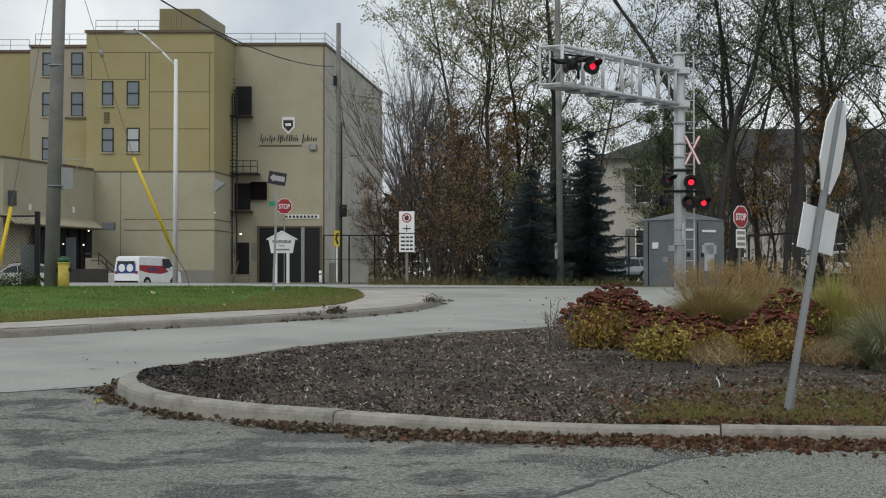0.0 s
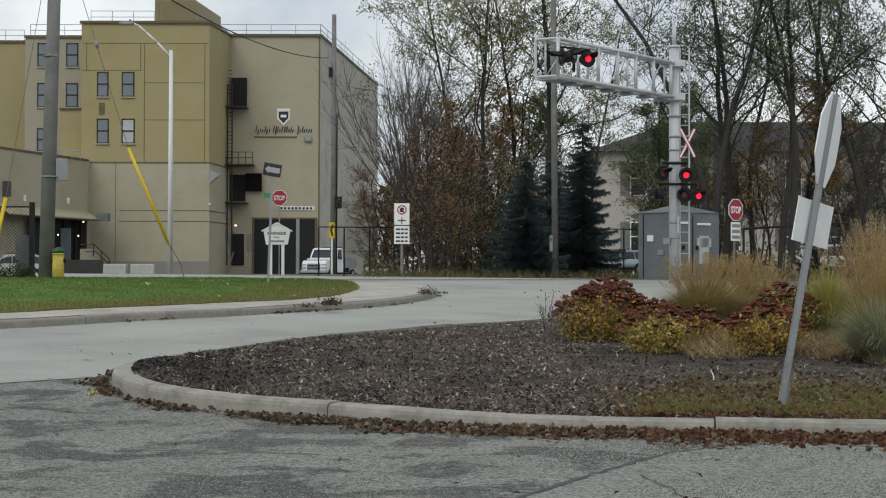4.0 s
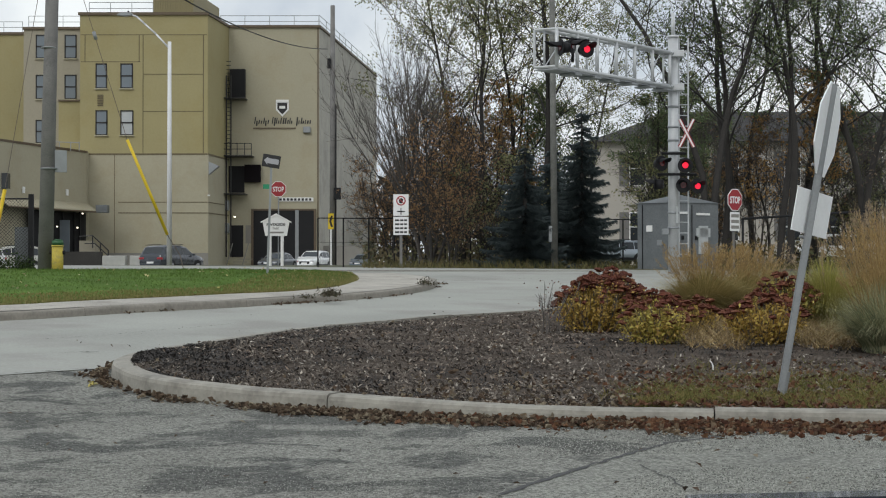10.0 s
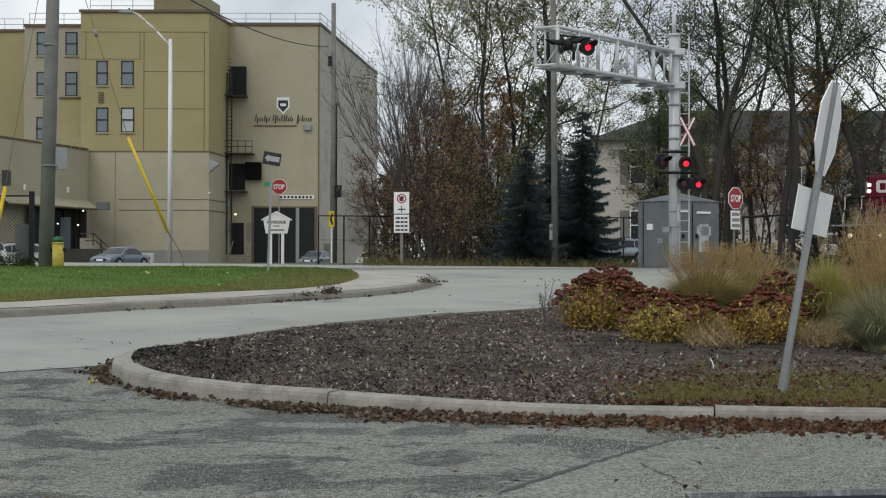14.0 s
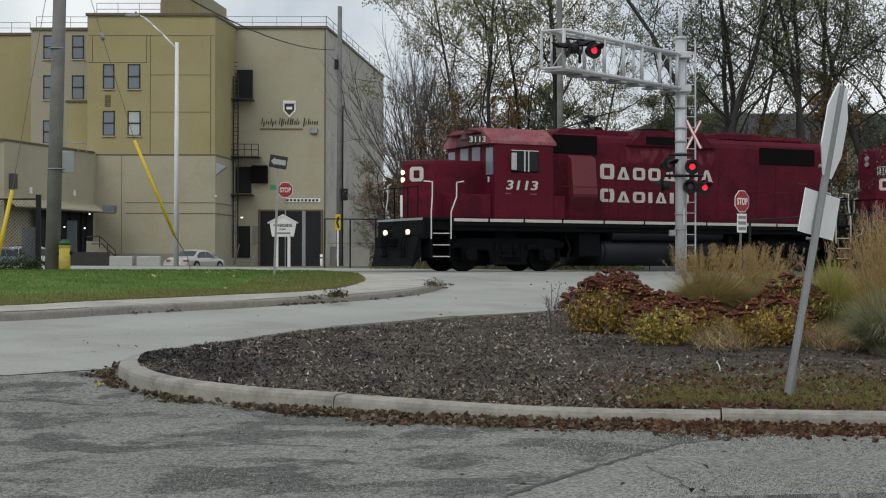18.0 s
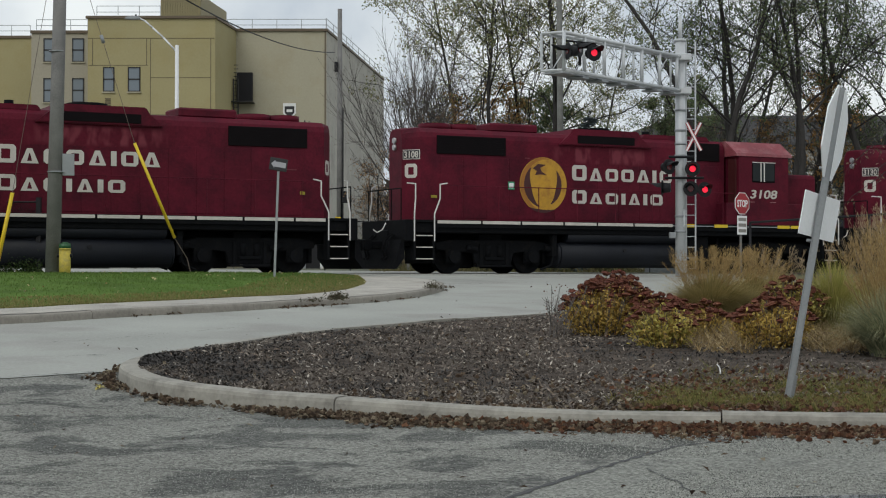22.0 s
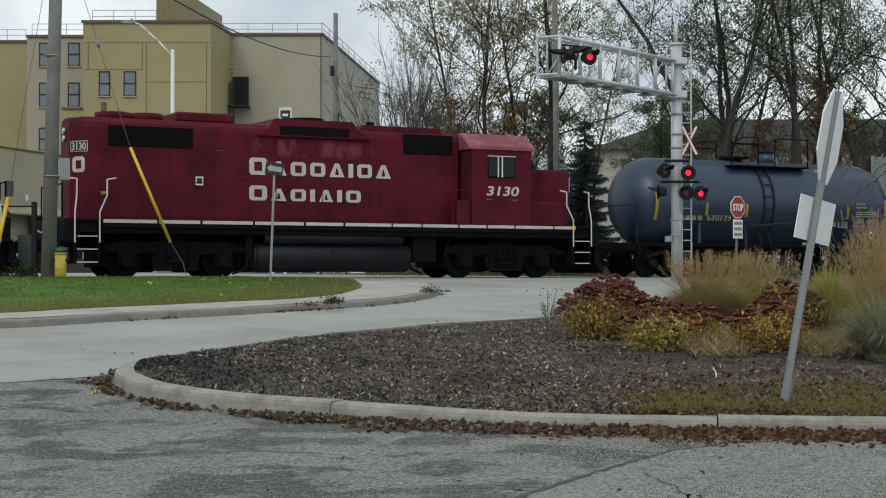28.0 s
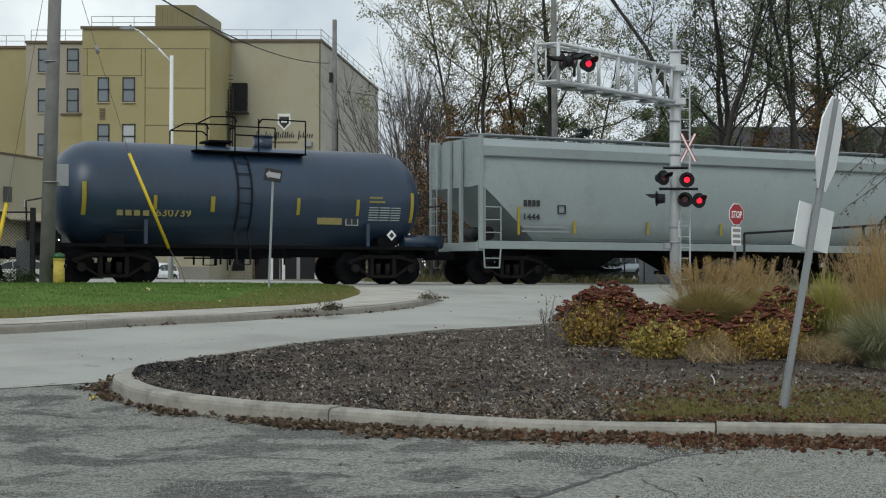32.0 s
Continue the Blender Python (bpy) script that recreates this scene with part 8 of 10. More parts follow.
# ladder behind the mast
bm = bmesh.new()
for x in (7.02, 7.3):
    cyl(bm, (x, 47.35, 1.0), (x, 47.35, 8.0), 0.025, n=6)
for i in range(21):
    cyl(bm, (7.02, 47.35, 1.2 + i * 0.32), (7.3, 47.35, 1.2 + i * 0.32), 0.016, n=6)
part("ladder", bm, ALU, sig)
bm = bmesh.new()
box(bm, 6.86, 6.92, 46.84, 46.85, 2.45, 2.95)
part("mast_label", bm, PALEPATCH, sig)
bm = bmesh.new()
box(bm, 6.45, 6.65, 46.8, 47.0, 2.1, 2.28, 0.02)
part("bell", bm, GALV, sig)

# ---- grey equipment cabin beyond the track ----
cabin = thing("equipment_cabin", "grey metal signal cabin with vents and blanked patches", "cabin")
bm = bmesh.new()
CAB = [(6.98, 57.2), (8.02, 56.0), (9.86, 57.0), (8.8, 58.4)]
slab(bm, CAB, 0.9, 3.42)
body = part("body", bm, CABIN, cabin)
bm = bmesh.new()
v = [bm.verts.new((8.415 + (x - 8.415) * 1.05, 57.15 + (y - 57.15) * 1.05, 3.42)) for x, y in CAB] + [bm.verts.new((8.4, 57.15, 3.76))]
for f in ((0, 1, 4), (1, 2, 4), (2, 3, 4), (3, 0, 4), (3, 2, 1, 0)):
    bm.faces.new([v[i] for i in f])
part("roof", bm, CABIN, cabin)
FR = pose(8.02, 56.0, 0, 0, 0, math.degrees(math.atan2(1.0, 1.84)))
FL = pose(6.98, 57.2, 0, 0, 0, math.degrees(math.atan2(-1.2, 1.04)))
for m, x0, x1, z0, z1, mt in ((FR, 0.35, 0.75, 3.02, 3.1, CLEANWHITE), (FR, 1.1, 1.7, 2.98, 3.06, CLEANWHITE), (FL, 0.45, 0.72, 2.4, 2.62, CLEANWHITE), (FR, 1.2, 1.62, 1.6, 2.6, PALEPATCH), (FR, 1.1, 1.72, 2.2, 2.52, PALEPATCH), (FR, 0.45, 0.55, 2.1, 2.25, DARK), (FR, 1.05, 1.15, 2.1, 2.25, DARK), (FL, 0.95, 1.2, 1.9, 2.1, GALV), (FR, 0.9, 0.915, 1.0, 3.35, DARK), (FR, 0.2, 0.215, 1.0, 3.35, DARK), (FL, 0.25, 0.265, 1.0, 3.35, DARK)):
    bm = bmesh.new()
    box(bm, x0, x1, -0.035, 0.01, z0, z1, 0, m)
    part("panel_seam" if x1 - x0 < 0.03 else "vent" if mt is CLEANWHITE else "patch" if mt is GALV else "latch", bm, mt, cabin)

# ---- signs ----
OCT = [(math.cos(radians(22.5 + 45 * i)), math.sin(radians(22.5 + 45 * i))) for i in range(8)]


def octagon(r, y0, y1, m):
    bm = bmesh.new()
    k = r / math.cos(radians(22.5))
    a = [bm.verts.new((c * k, y0, s * k)) for c, s in OCT]
    b = [bm.verts.new((c * k, y1, s * k)) for c, s in OCT]
    bm.faces.new(a)
    bm.faces.new(b[::-1])
    for i in range(8):
        bm.faces.new((a[i], b[i], b[(i + 1) % 8], a[(i + 1) % 8]))
    bmesh.ops.recalc_face_normals(bm, faces=bm.faces[:])
    bm.transform(m)
    return bm


def stop_sign(x, y, zc, r, ground, label, post_mat=GALV, lower=None, turn=0.0):
    S = thing("stop_sign", label, "stop sign", pose(x, y, ground, 0, 0, turn))
    h = zc - ground
    bm = bmesh.new()
    box(bm, -0.03, 0.03, 0.02, 0.05, -0.2, h + r * 0.8)
    box(bm, -0.008, 0.008, 0.0, 0.02, -0.2, h + r * 0.8)
    part("post", bm, post_mat, S)
    f = part("face", octagon(r, -0.02, -0.008, pose(0, 0, h)), SIGNWHITE, S)
    part("red_field", octagon(r * 0.93, -0.026, -0.018, pose(0, 0, h)), SIGNRED, f)
    lettering("word", "STOP", r * 0.62, r * 1.45, (-r * 0.725, -0.03, h - r * 0.31), SIGNWHITE, f)
    if lower:
        z1, z0, w = lower
        bm = bmesh.new()
        box(bm, -w, w, -0.02, -0.005, z0 - ground, z1 - ground, 0.004)
        p = part("plate", bm, SIGNWHITE, S)
        for i in range(3):
            bm = bmesh.new()
            zz = z0 - ground + (z1 - z0) * (0.12 + 0.3 * i)
            box(bm, -w * 0.8, w * 0.8, -0.026, -0.018, zz, zz + (z1 - z0) * 0.17)
            part("text_bar", bm, PLINTH, p)
    return S


stop_sign(8.01, 43.7, 3.0, 0.3, 0.9, "red stop sign over a small white notice", WOODPOLE, (2.66, 2.14, 0.2), 40)
sl = stop_sign(-7.77, 74.0, 4.76, 0.36, 1.15, "red stop sign with a green street blade")
bm = bmesh.new()
box(bm, -0.72, -0.4, -0.01, 0.01, 3.62, 3.84)
part("street_blade", bm, SIGNGREEN, sl)

# no-stopping sign
S = thing("parking_sign", "white no-stopping sign with a notice plate beneath", "sign", pose(-1.54, 56.0, 1.05))
bm = bmesh.new()
box(bm, -0.05, 0.05, 0.03, 0.12, -0.2, 2.6)
part("post", bm, WOODPOLE, S)
bm = bmesh.new()
box(bm, -0.27, 0.27, -0.01, 0.02, 1.9, 2.66, 0.005)
p = part("plate", bm, SIGNWHITE, S)
bm = bmesh.new()
cyl(bm, (0, -0.011, 2.43), (0, -0.018, 2.43), 0.17, n=24)
q = part("ring", bm, SIGNRED, p)
bm = bmesh.new()
cyl(bm, (0, -0.018, 2.43), (0, -0.022, 2.43), 0.128, n=24)
part("ring_field", bm, SIGNWHITE, q)
bm = bmesh.new()
prism(bm, [(-0.07, 2.48), (0.02, 2.53), (0.085, 2.47), (0.06, 2.39), (0.02, 2.33), (-0.06, 2.35), (-0.085, 2.42)], -0.026, -0.022)
part("symbol", bm, SIGNBLACK, q)
bm = bmesh.new()
box(bm, -0.16, 0.16, -0.03, -0.026, -0.018, 0.018)
bm.transform(pose(0, 0, 2.43, 0, 45, 0))
part("slash", bm, SIGNRED, q)
bm = bmesh.new()
box(bm, -0.14, 0.14, -0.02, -0.01, 2.03, 2.07)
box(bm, -0.015, 0.015, -0.02, -0.01, 1.93, 2.18)
part("arrow_bar", bm, SIGNBLACK, p)
bm = bmesh.new()
box(bm, -0.27, 0.27, -0.01, 0.02, 1.22, 1.86, 0.005)
p = part("plate", bm, SIGNWHITE, S)
for z in (1.29, 1.43, 1.57, 1.71):
    bm = bmesh.new()
    for a, b in ((-0.21, -0.06), (-0.03, 0.08), (0.11, 0.21)):
        box(bm, a, b, -0.018, -0.009, z, z + 0.06)
    part("text_bar", bm, SIGNBLACK, p)

# one-way sign on a thin post that leans a little
S = thing("one_way_sign", "black sign with a white arrow on a thin grey post", "sign", pose(-4.256, 38.0, 0.93, 0, 2.0, 0) @ Matrix.Scale(0.894, 4))
bm = bmesh.new()
box(bm, -0.03, 0.03, 0.0, 0.03, -0.5, 3.2)
part("post", bm, GALV, S)
for ang, label in ((12, ""),):
    bm = bmesh.new()
    m = pose(0.0, -0.02 if ang < 50 else 0.05, 3.1, 0, 7, ang)
    box(bm, -0.24, 0.24, -0.012, 0.012, -0.17, 0.17, 0.01, m)
    p = part("plate", bm, SIGNBLACK, S)
    if ang < 50:
        bm = bmesh.new()
        a = [(-0.2, 0), (-0.1, 0.11), (-0.1, 0.07), (0.2, 0.07), (0.2, -0.07), (-0.1, -0.07), (-0.1, -0.11)]
        vs = [bm.verts.new(m @ Vector((x, -0.016, z))) for x, z in a]
        bm.faces.new(vs)
        part("arrow", bm, surf("dulled_sign_white", (0.36, 0.36, 0.39), 0.5, var=0.1), p)

# park sign: a little white gabled board on two posts
S = thing("park_sign", "white gabled park notice board on two white posts", "sign", pose(-7.77, 73.0, 1.15))
for x in (-0.28, 0.28):
    bm = bmesh.new()
    box(bm, x - 0.07, x + 0.07, -0.05, 0.05, -0.2, 1.5, 0.01)
    part("post", bm, CLEANWHITE, S)
bm = bmesh.new()
prism(bm, [(-0.5, 1.4), (0.5, 1.4), (0.62, 2.05), (0, 2.38), (-0.62, 2.05)], -0.06, 0.02, 0.01)
p = part("board", bm, CLEANWHITE, S)
for s in (-1, 1):
    bm = bmesh.new()
    prism(bm, [(0, 2.37), (s * 0.7, 2.0), (s * 0.7, 2.06), (0, 2.44)], -0.1, 0.06)
    part("gable_trim", bm, CLEANWHITE, p)
lettering("word", "RIVERSIDE", 0.13, 0.86, (-0.43, -0.066, 1.86), SIGNBLACK, p)
lettering("word", "PARK", 0.09, 0.3, (-0.15, -0.066, 1.7), PLINTH, p)
bm = bmesh.new()
box(bm, -0.35, 0.35, -0.066, -0.058, 1.52, 1.6)
part("text_bar", bm, PLINTH, p)

# leaning sign seen from behind, at the corner of the island
S = thing("leaning_stop_sign", "leaning steel post with white-backed octagon and plate", "sign")
foot, head = Vector((2.525, 12.0, 0.14)), Vector((2.95, 12.0, 2.57))
up = (head - foot).normalized()
lean_deg = math.degrees(math.atan2(up.x, up.z))
K = 1.08
S.matrix_basis = pose(foot.x * K, foot.y * K, 1.2 + (foot.z - 1.2) * K, 0, lean_deg, 0)
S.scale = (K, K, K)
LEN = (head - foot).length
bm = bmesh.new()
for a, b, c, d in ((-0.034, -0.026, 0.0, 0.008), (0.026, 0.034, 0.0, 0.008), (-0.027, -0.019, 0.004, 0.03), (0.019, 0.027, 0.004, 0.03), (-0.022, 0.022, -0.004, 0.004)):
    prism(bm, [(a, -0.1), (a, LEN), (b, LEN), (b, -0.1)], c - 0.034, d - 0.034)
for i in range(34):   # bolt holes down the channel
    box(bm, -0.006, 0.006, -0.0395, -0.038, 0.1 + i * 0.073, 0.112 + i * 0.073)
bm.transform(Matrix.Diagonal((0.84, 1, 1, 1)))
part("post", bm, GALV, S)
face_turn = pose(0.028, 0.055, LEN - 0.34, 0, 0, 64)
p = part("octagon", octagon(0.352, -0.004, 0.004, face_turn), BAREALU, S)
bm = bmesh.new()
box(bm, -0.3, 0.3, -0.003, 0.003, -0.165, 0.165, 0, pose(0.02, 0.05, LEN - 0.985, 0, 0, 51))
part("notice_plate", bm, BAREALU, S)
for zz, h, ang, x in ((LEN - 0.5, 0.12, 64, -0.29), (LEN - 1.13, 0.12, 51, -0.26)):
    bm = bmesh.new()
    box(bm, -0.018, 0.018, -0.009, -0.004, 0, h, 0, pose(0.0, 0.055, zz, 0, 0, ang) @ pose(x + 0.03, 0, 0))
    part("reflector", bm, ORANGE, S)
for zz in (LEN - 0.12, LEN - 0.62, LEN - 0.86, LEN - 1.18):
    bm = bmesh.new()
    cyl(bm, (-0.05, 0.03, zz), (0.0, 0.03, zz), 0.012, n=8)
    part("bolt", bm, GALV, S)

bm = bmesh.new()
prism(bm, [(0.02, -0.1), (0.024, 0.26), (0.06, 0.26), (0.056, -0.1)], 0.03, 0.05)
part("anchor_stake", bm, GALV, S)
# chevron sign on the far pole
S = thing("curve_sign", "yellow chevron curve sign on a pole", "sign", pose(-6.461, 90.0, 3.695))
bm = bmesh.new()
box(bm, -0.16, 0.16, -0.01, 0.01, -0.45, 0.45)
p = part("plate", bm, YELLOW, S)
bm = bmesh.new()
for s in (-1, 1):
    vs = [bm.verts.new((x, -0.016, s * z)) for x, z in ((-0.1, 0.0), (0.02, 0.0), (0.12, 0.32), (0.0, 0.32))]
    bm.faces.new(vs)
part("chevron", bm, SIGNBLACK, p)
bm = bmesh.new()
box(bm, -0.05, 0.05, 0.02, 0.06, -2.6, -0.4)
part("post", bm, SIGNWHITE, S)

# ---- poles, wires, lamp, hydrant, guys ----
def pole(name, label, x, y, z0, z1, r0, r1, lean=(0, 0), wood=None):
    T = thing(name, label, "utility pole", pose(x, y, z0))
    bm = bmesh.new()
    cyl(bm, (0, 0, -0.3), (lean[0], lean[1], z1 - z0), r0, r1, n=16)
    part("shaft", bm, wood or WOODPOLE, T)
    return T


P1 = pole("utility_pole", "thick weathered wooden utility pole at the lawn's edge", -9.98, 39.5, 1.02, 11.0, 0.19, 0.15, (0.24, 0))
bm = bmesh.new()
box(bm, 0.16, 0.46, -0.02, 0.0, 2.45, 3.0, 0.01, pose(0.1, -0.1, 0.05, 0, 0, 20))
part("notice_plate", bm, GALV, P1)
for z in (2.58, 5.6):
    bm = bmesh.new()
    cyl(bm, (0.1, 0, z), (0.1, 0, z + 0.03), 0.245 - 0.008 * z, n=16)
    part("band", bm, GALV, P1)
P2 = pole("utility_pole", "slim grey utility pole by the mill", -6.576, 93.0, 1.15, 16.489, 0.2, 0.13)
bm = bmesh.new()
pipe(bm, [(0.2, -0.1, 0), (0.2, -0.1, 9.5)], 0.035)
box(bm, -0.3, -0.1, -0.3, -0.1, 11.6, 12.2, 0.03)
box(bm, 0.1, 0.5, -0.3, -0.1, 3.9, 4.6, 0.03)
part("conduit", bm, DARK, P2)
P3 = pole("utility_pole", "slim grey wooden utility pole beyond the track", 4.081, 58.6, 0.95, 12.8, 0.13, 0.1, (-0.1, 0), surf("grey_green_pole_wood", (0.15, 0.152, 0.142), 0.9, var=0.5, scale=2.5, fine=40, bump=0.5))
bm = bmesh.new()
box(bm, -0.22, -0.1, -0.12, 0.02, 1.1, 1.7, 0.02)
part("meter_box", bm, GALV, P3)
# street lamp
S = thing("street_lamp", "tall pale street lamp with a curved arm", "street lamp", pose(-15.31, 88.0, 1.15))
bm = bmesh.new()
cyl(bm, (0, 0, -0.2), (0, 0, 13.65 - 1.15), 0.15, 0.1, n=14)
part("column", bm, MASTPAINT, S, smooth=True)
zt = 13.272 - 1.15
bm = bmesh.new()
pipe(bm, [(0, 0, zt), (-0.75, 0, zt + 0.8), (-1.35, 0, zt + 1.35), (-1.8, 0, zt + 1.75), (-2.1, 0, zt + 1.88)], 0.05, n=8)
part("arm", bm, MASTPAINT, S)
bm = bmesh.new()
prism(bm, [(-2.95, zt + 1.86), (-2.75, zt + 1.99), (-2.1, zt + 2.0), (-2.05, zt + 1.84), (-2.5, zt + 1.8)], -0.16, 0.16, 0.03)
h = part("luminaire", bm, GALV, S)
bm = bmesh.new()
cyl(bm, (-2.3, 0, zt + 2.0), (-2.3, 0, zt + 2.1), 0.05, n=8)
part("sensor", bm, DARK, h)


def wire(name, label, pts, r, mat):
    bm = bmesh.new()
    pipe(bm, pts, r, n=5)
    return tagged(part(name, bm, mat), label, "cable")


def sag(a, b, drop, n=14):
    a, b = Vector(a), Vector(b)
    return [a.lerp(b, i / n) - Vector((0, 0, drop * 4 * (i / n) * (1 - i / n))) for i in range(n + 1)]


wire("overhead_cable", "black overhead cable from the pole to the mill", sag((-9.8, 39.5, 9.96), (-6.875, 92.75, 13.891), 0.86, 22), 0.026, DARK)
# guy wires with yellow guards
S = thing("guy_wire", "steel guy wire with a bright yellow guard", "guy wire")
ga, gb = Vector((-8.23, 41.00, 4.46)), Vector((-7.27, 41.50, 2.00))
top, base = Vector((-9.44, 40.50, 8.61)), Vector((-6.99, 41.80, 1.47))
bm = bmesh.new()
pipe(bm, [top, ga], 0.008, n=5)
part("upper_wire", bm, STEEL, S)
bm = bmesh.new()
pipe(bm, [gb, base, base - Vector((-0.1, 0, 0.4))], 0.012, n=5)
part("anchor_rod", bm, STEEL, S)
bm = bmesh.new()
cyl(bm, ga, gb, 0.04, 0.042, n=10)
part("guard", bm, YELLOW, S)
bm = bmesh.new()
k = top.lerp(ga, 0.36)
cyl(bm, k + Vector((-0.03, 0, 0.1)), k + Vector((0.03, 0, -0.1)), 0.045, n=8)
part("insulator", bm, GALV, S)
S = thing("guy_wire", "steel guy wire with a yellow guard at the fence", "guy wire")
bm = bmesh.new()
cyl(bm, (-11.12, 40.00, 3.12), (-11.57, 40.00, 0.99), 0.05, 0.055, n=10)
part("guard", bm, YELLOW, S)
bm = bmesh.new()
pipe(bm, [(-11.12, 40.00, 3.12), (-10.20, 40.00, 8.52)], 0.008, n=5)
part("wire", bm, STEEL, S)
# hydrant
S = thing("fire_hydrant", "yellow fire hydrant with a green cap", "hydrant", pose(-9.59, 39.2, 1.02))
bm = bmesh.new()
cyl(bm, (0, 0, -0.15), (0, 0, 0.66), 0.145, 0.14, n=16)
cyl(bm, (0, 0, 0.64), (0, 0, 0.68), 0.152, n=16)
part("barrel", bm, surf("chalky_hydrant_yellow", (0.46, 0.36, 0.05), 0.7, var=0.3, scale=5, tint=(0.36, 0.3, 0.08), tint_at=0.55), S)
bm = bmesh.new()
cyl(bm, (0, 0, 0.68), (0, 0, 0.8), 0.152, 0.135, n=16)
cyl(bm, (0, 0, 0.8), (0, 0, 0.83), 0.1, 0.06, n=12)
part("cap", bm, surf("hydrant_green", (0.02, 0.09, 0.03), 0.5), S)
for s in (-1, 1):
    bm = bmesh.new()
    cyl(bm, (s * 0.1, 0, 0.5), (s * 0.19, 0, 0.5), 0.05, n=12)
    part("nozzle", bm, DARK, S, "dark nozzle cap")

# fences
F1 = thing("chain_link_fence", "dark chain-link fence with black posts", "fence", group="fences")
fy = 41.0
fx0, fx1 = -14.5, -10.715
for x in (fx0, fx0 + 2.0, fx1):
    bm = bmesh.new()
    box(bm, x - 0.06, x + 0.06, fy - 0.06, fy + 0.06, 0.7, 3.043)
    part("post", bm, DARK, F1)
bm = bmesh.new()
pipe(bm, [(fx0, fy, 2.926), (fx1, fy, 2.926)], 0.025)
pipe(bm, [(fx0, fy, 1.05), (fx1, fy, 1.05)], 0.02)
part("rail", bm, DARK, F1)
bm = bmesh.new()
zt, zb = 2.897, 1.06
k = 0
while k < 60:
    x = fx0 - (zt - zb) + k * 0.09
    for s in (0, 1):
        a = Vector((x, fy, zb)) if not s else Vector((x + (zt - zb), fy, zb))
        b = Vector((x + (zt - zb), fy, zt)) if not s else Vector((x, fy, zt))
        lo, hi = (a, b)
        d = hi - lo
        t0, t1 = 0.0, 1.0
        for lim in (fx0, fx1):
            t = (lim - lo.x) / d.x
            if d.x > 0:
                t0, t1 = (max(t0, t), t1) if lim == fx0 else (t0, min(t1, t))
            else:
                t0, t1 = (t0, min(t1, t)) if lim == fx0 else (max(t0, t), t1)
        if t1 > t0 + 0.02:
            cyl(bm, lo + d * t0, lo + d * t1, 0.005, n=3, caps=False)
    k += 1
part("mesh", bm, DARK, F1)
bm = bmesh.new()
box(bm, -11.17, -10.774, fy + 0.1, fy + 0.13, 1.0, 2.193)
part("board", bm, CABIN, F1)
F2 = thing("wire_fence", "dark wire fence with thin posts along the trees", "fence", group="fences")
for i in range(14):
    u = 560 + i * 45
    y = 63.0 + (u - 784) * 0.004
    x = (u - 784) * y / 2800
    bm = bmesh.new()
    cyl(bm, (x, y, 0.9), (x, y, 3.05), 0.03, n=6)
    part("post", bm, DARK, F2)
bm = bmesh.new()
pipe(bm, [((560 - 784) * 62.1 / 2800, 62.1, 3.05), ((1145 - 784) * 64.4 / 2800, 64.4, 3.05)], 0.025)
pipe(bm, [((560 - 784) * 62.1 / 2800, 62.1, 2.1), ((1145 - 784) * 64.4 / 2800, 64.4, 2.1)], 0.008)
part("rail", bm, DARK, F2)
F3 = thing("pipe_barrier", "black pipe barrier beside the crossing", "barrier", group="fences")
bm = bmesh.new()
za = 2.483
a, b = Vector((8.297, 44.0, za)), Vector((11.656, 40.0, 2.623))
pipe(bm, [a, b], 0.035)
part("rail", bm, DARK, F3)
for f in (0.0, 0.42, 0.75):
    p = a.lerp(b, f)
    bm = bmesh.new()
    cyl(bm, p, (p.x, p.y, 0.6), 0.035, n=8)
    part("post", bm, DARK, F3)

# concrete blocks and bollards beside the far street
blk = thing("concrete_block", "grey concrete barrier block beside the street", "block", pose(-25.846, 124.0, FAR), "blocks by the street")
bm = bmesh.new()
box(bm, -0.9, 0.9, -0.4, 0.4, -0.1, 1.0, 0.04)
part("body", bm, surf("pale_block_concrete", (0.42, 0.42, 0.4), 0.9, var=0.2, scale=2), blk)
copy_thing(blk, pose(-23.721, 124.0, FAR, 0, 0, 3))
bol = thing("bollard", "white bollard with a dark band", "bollard", pose(-12.157, 148.0, FAR), "bollards at the garage")
bm = bmesh.new()
cyl(bm, (0, 0, -0.1), (0, 0, 1.35), 0.13, n=12)
part("tube", bm, CLEANWHITE, bol)
bm = bmesh.new()
cyl(bm, (0, 0, 0.95), (0, 0, 1.08), 0.133, n=12)
part("band", bm, SIGNBLACK, bol)

# ---- plants on the island ----
SEDUM = leafy("sedum_leaves", [(0.31, 0.3, 0.085), (0.6, 0.49, 0.13), (0.44, 0.4, 0.11), (0.64, 0.46, 0.14), (0.26, 0.17, 0.08)], 0.7, 0.4)
GOLDEN = leafy("golden_sedum_leaves", [(0.36, 0.24, 0.07), (0.62, 0.43, 0.11), (0.48, 0.33, 0.095), (0.6, 0.48, 0.13), (0.28, 0.155, 0.07)], 0.7, 0.4)
HEADS = leafy("sedum_flower_heads", [(0.07, 0.025, 0.018), (0.14, 0.046, 0.03), (0.105, 0.036, 0.024), (0.18, 0.072, 0.042), (0.24, 0.125, 0.065)], 0.9, 0.05, (0, 0.4, 0.6, 0.9, 1.0))
STRAW = leafy("straw_grass", [(0.38, 0.275, 0.12), (0.5, 0.37, 0.175), (0.32, 0.25, 0.105), (0.22, 0.2, 0.085)], 0.8, 0.3)
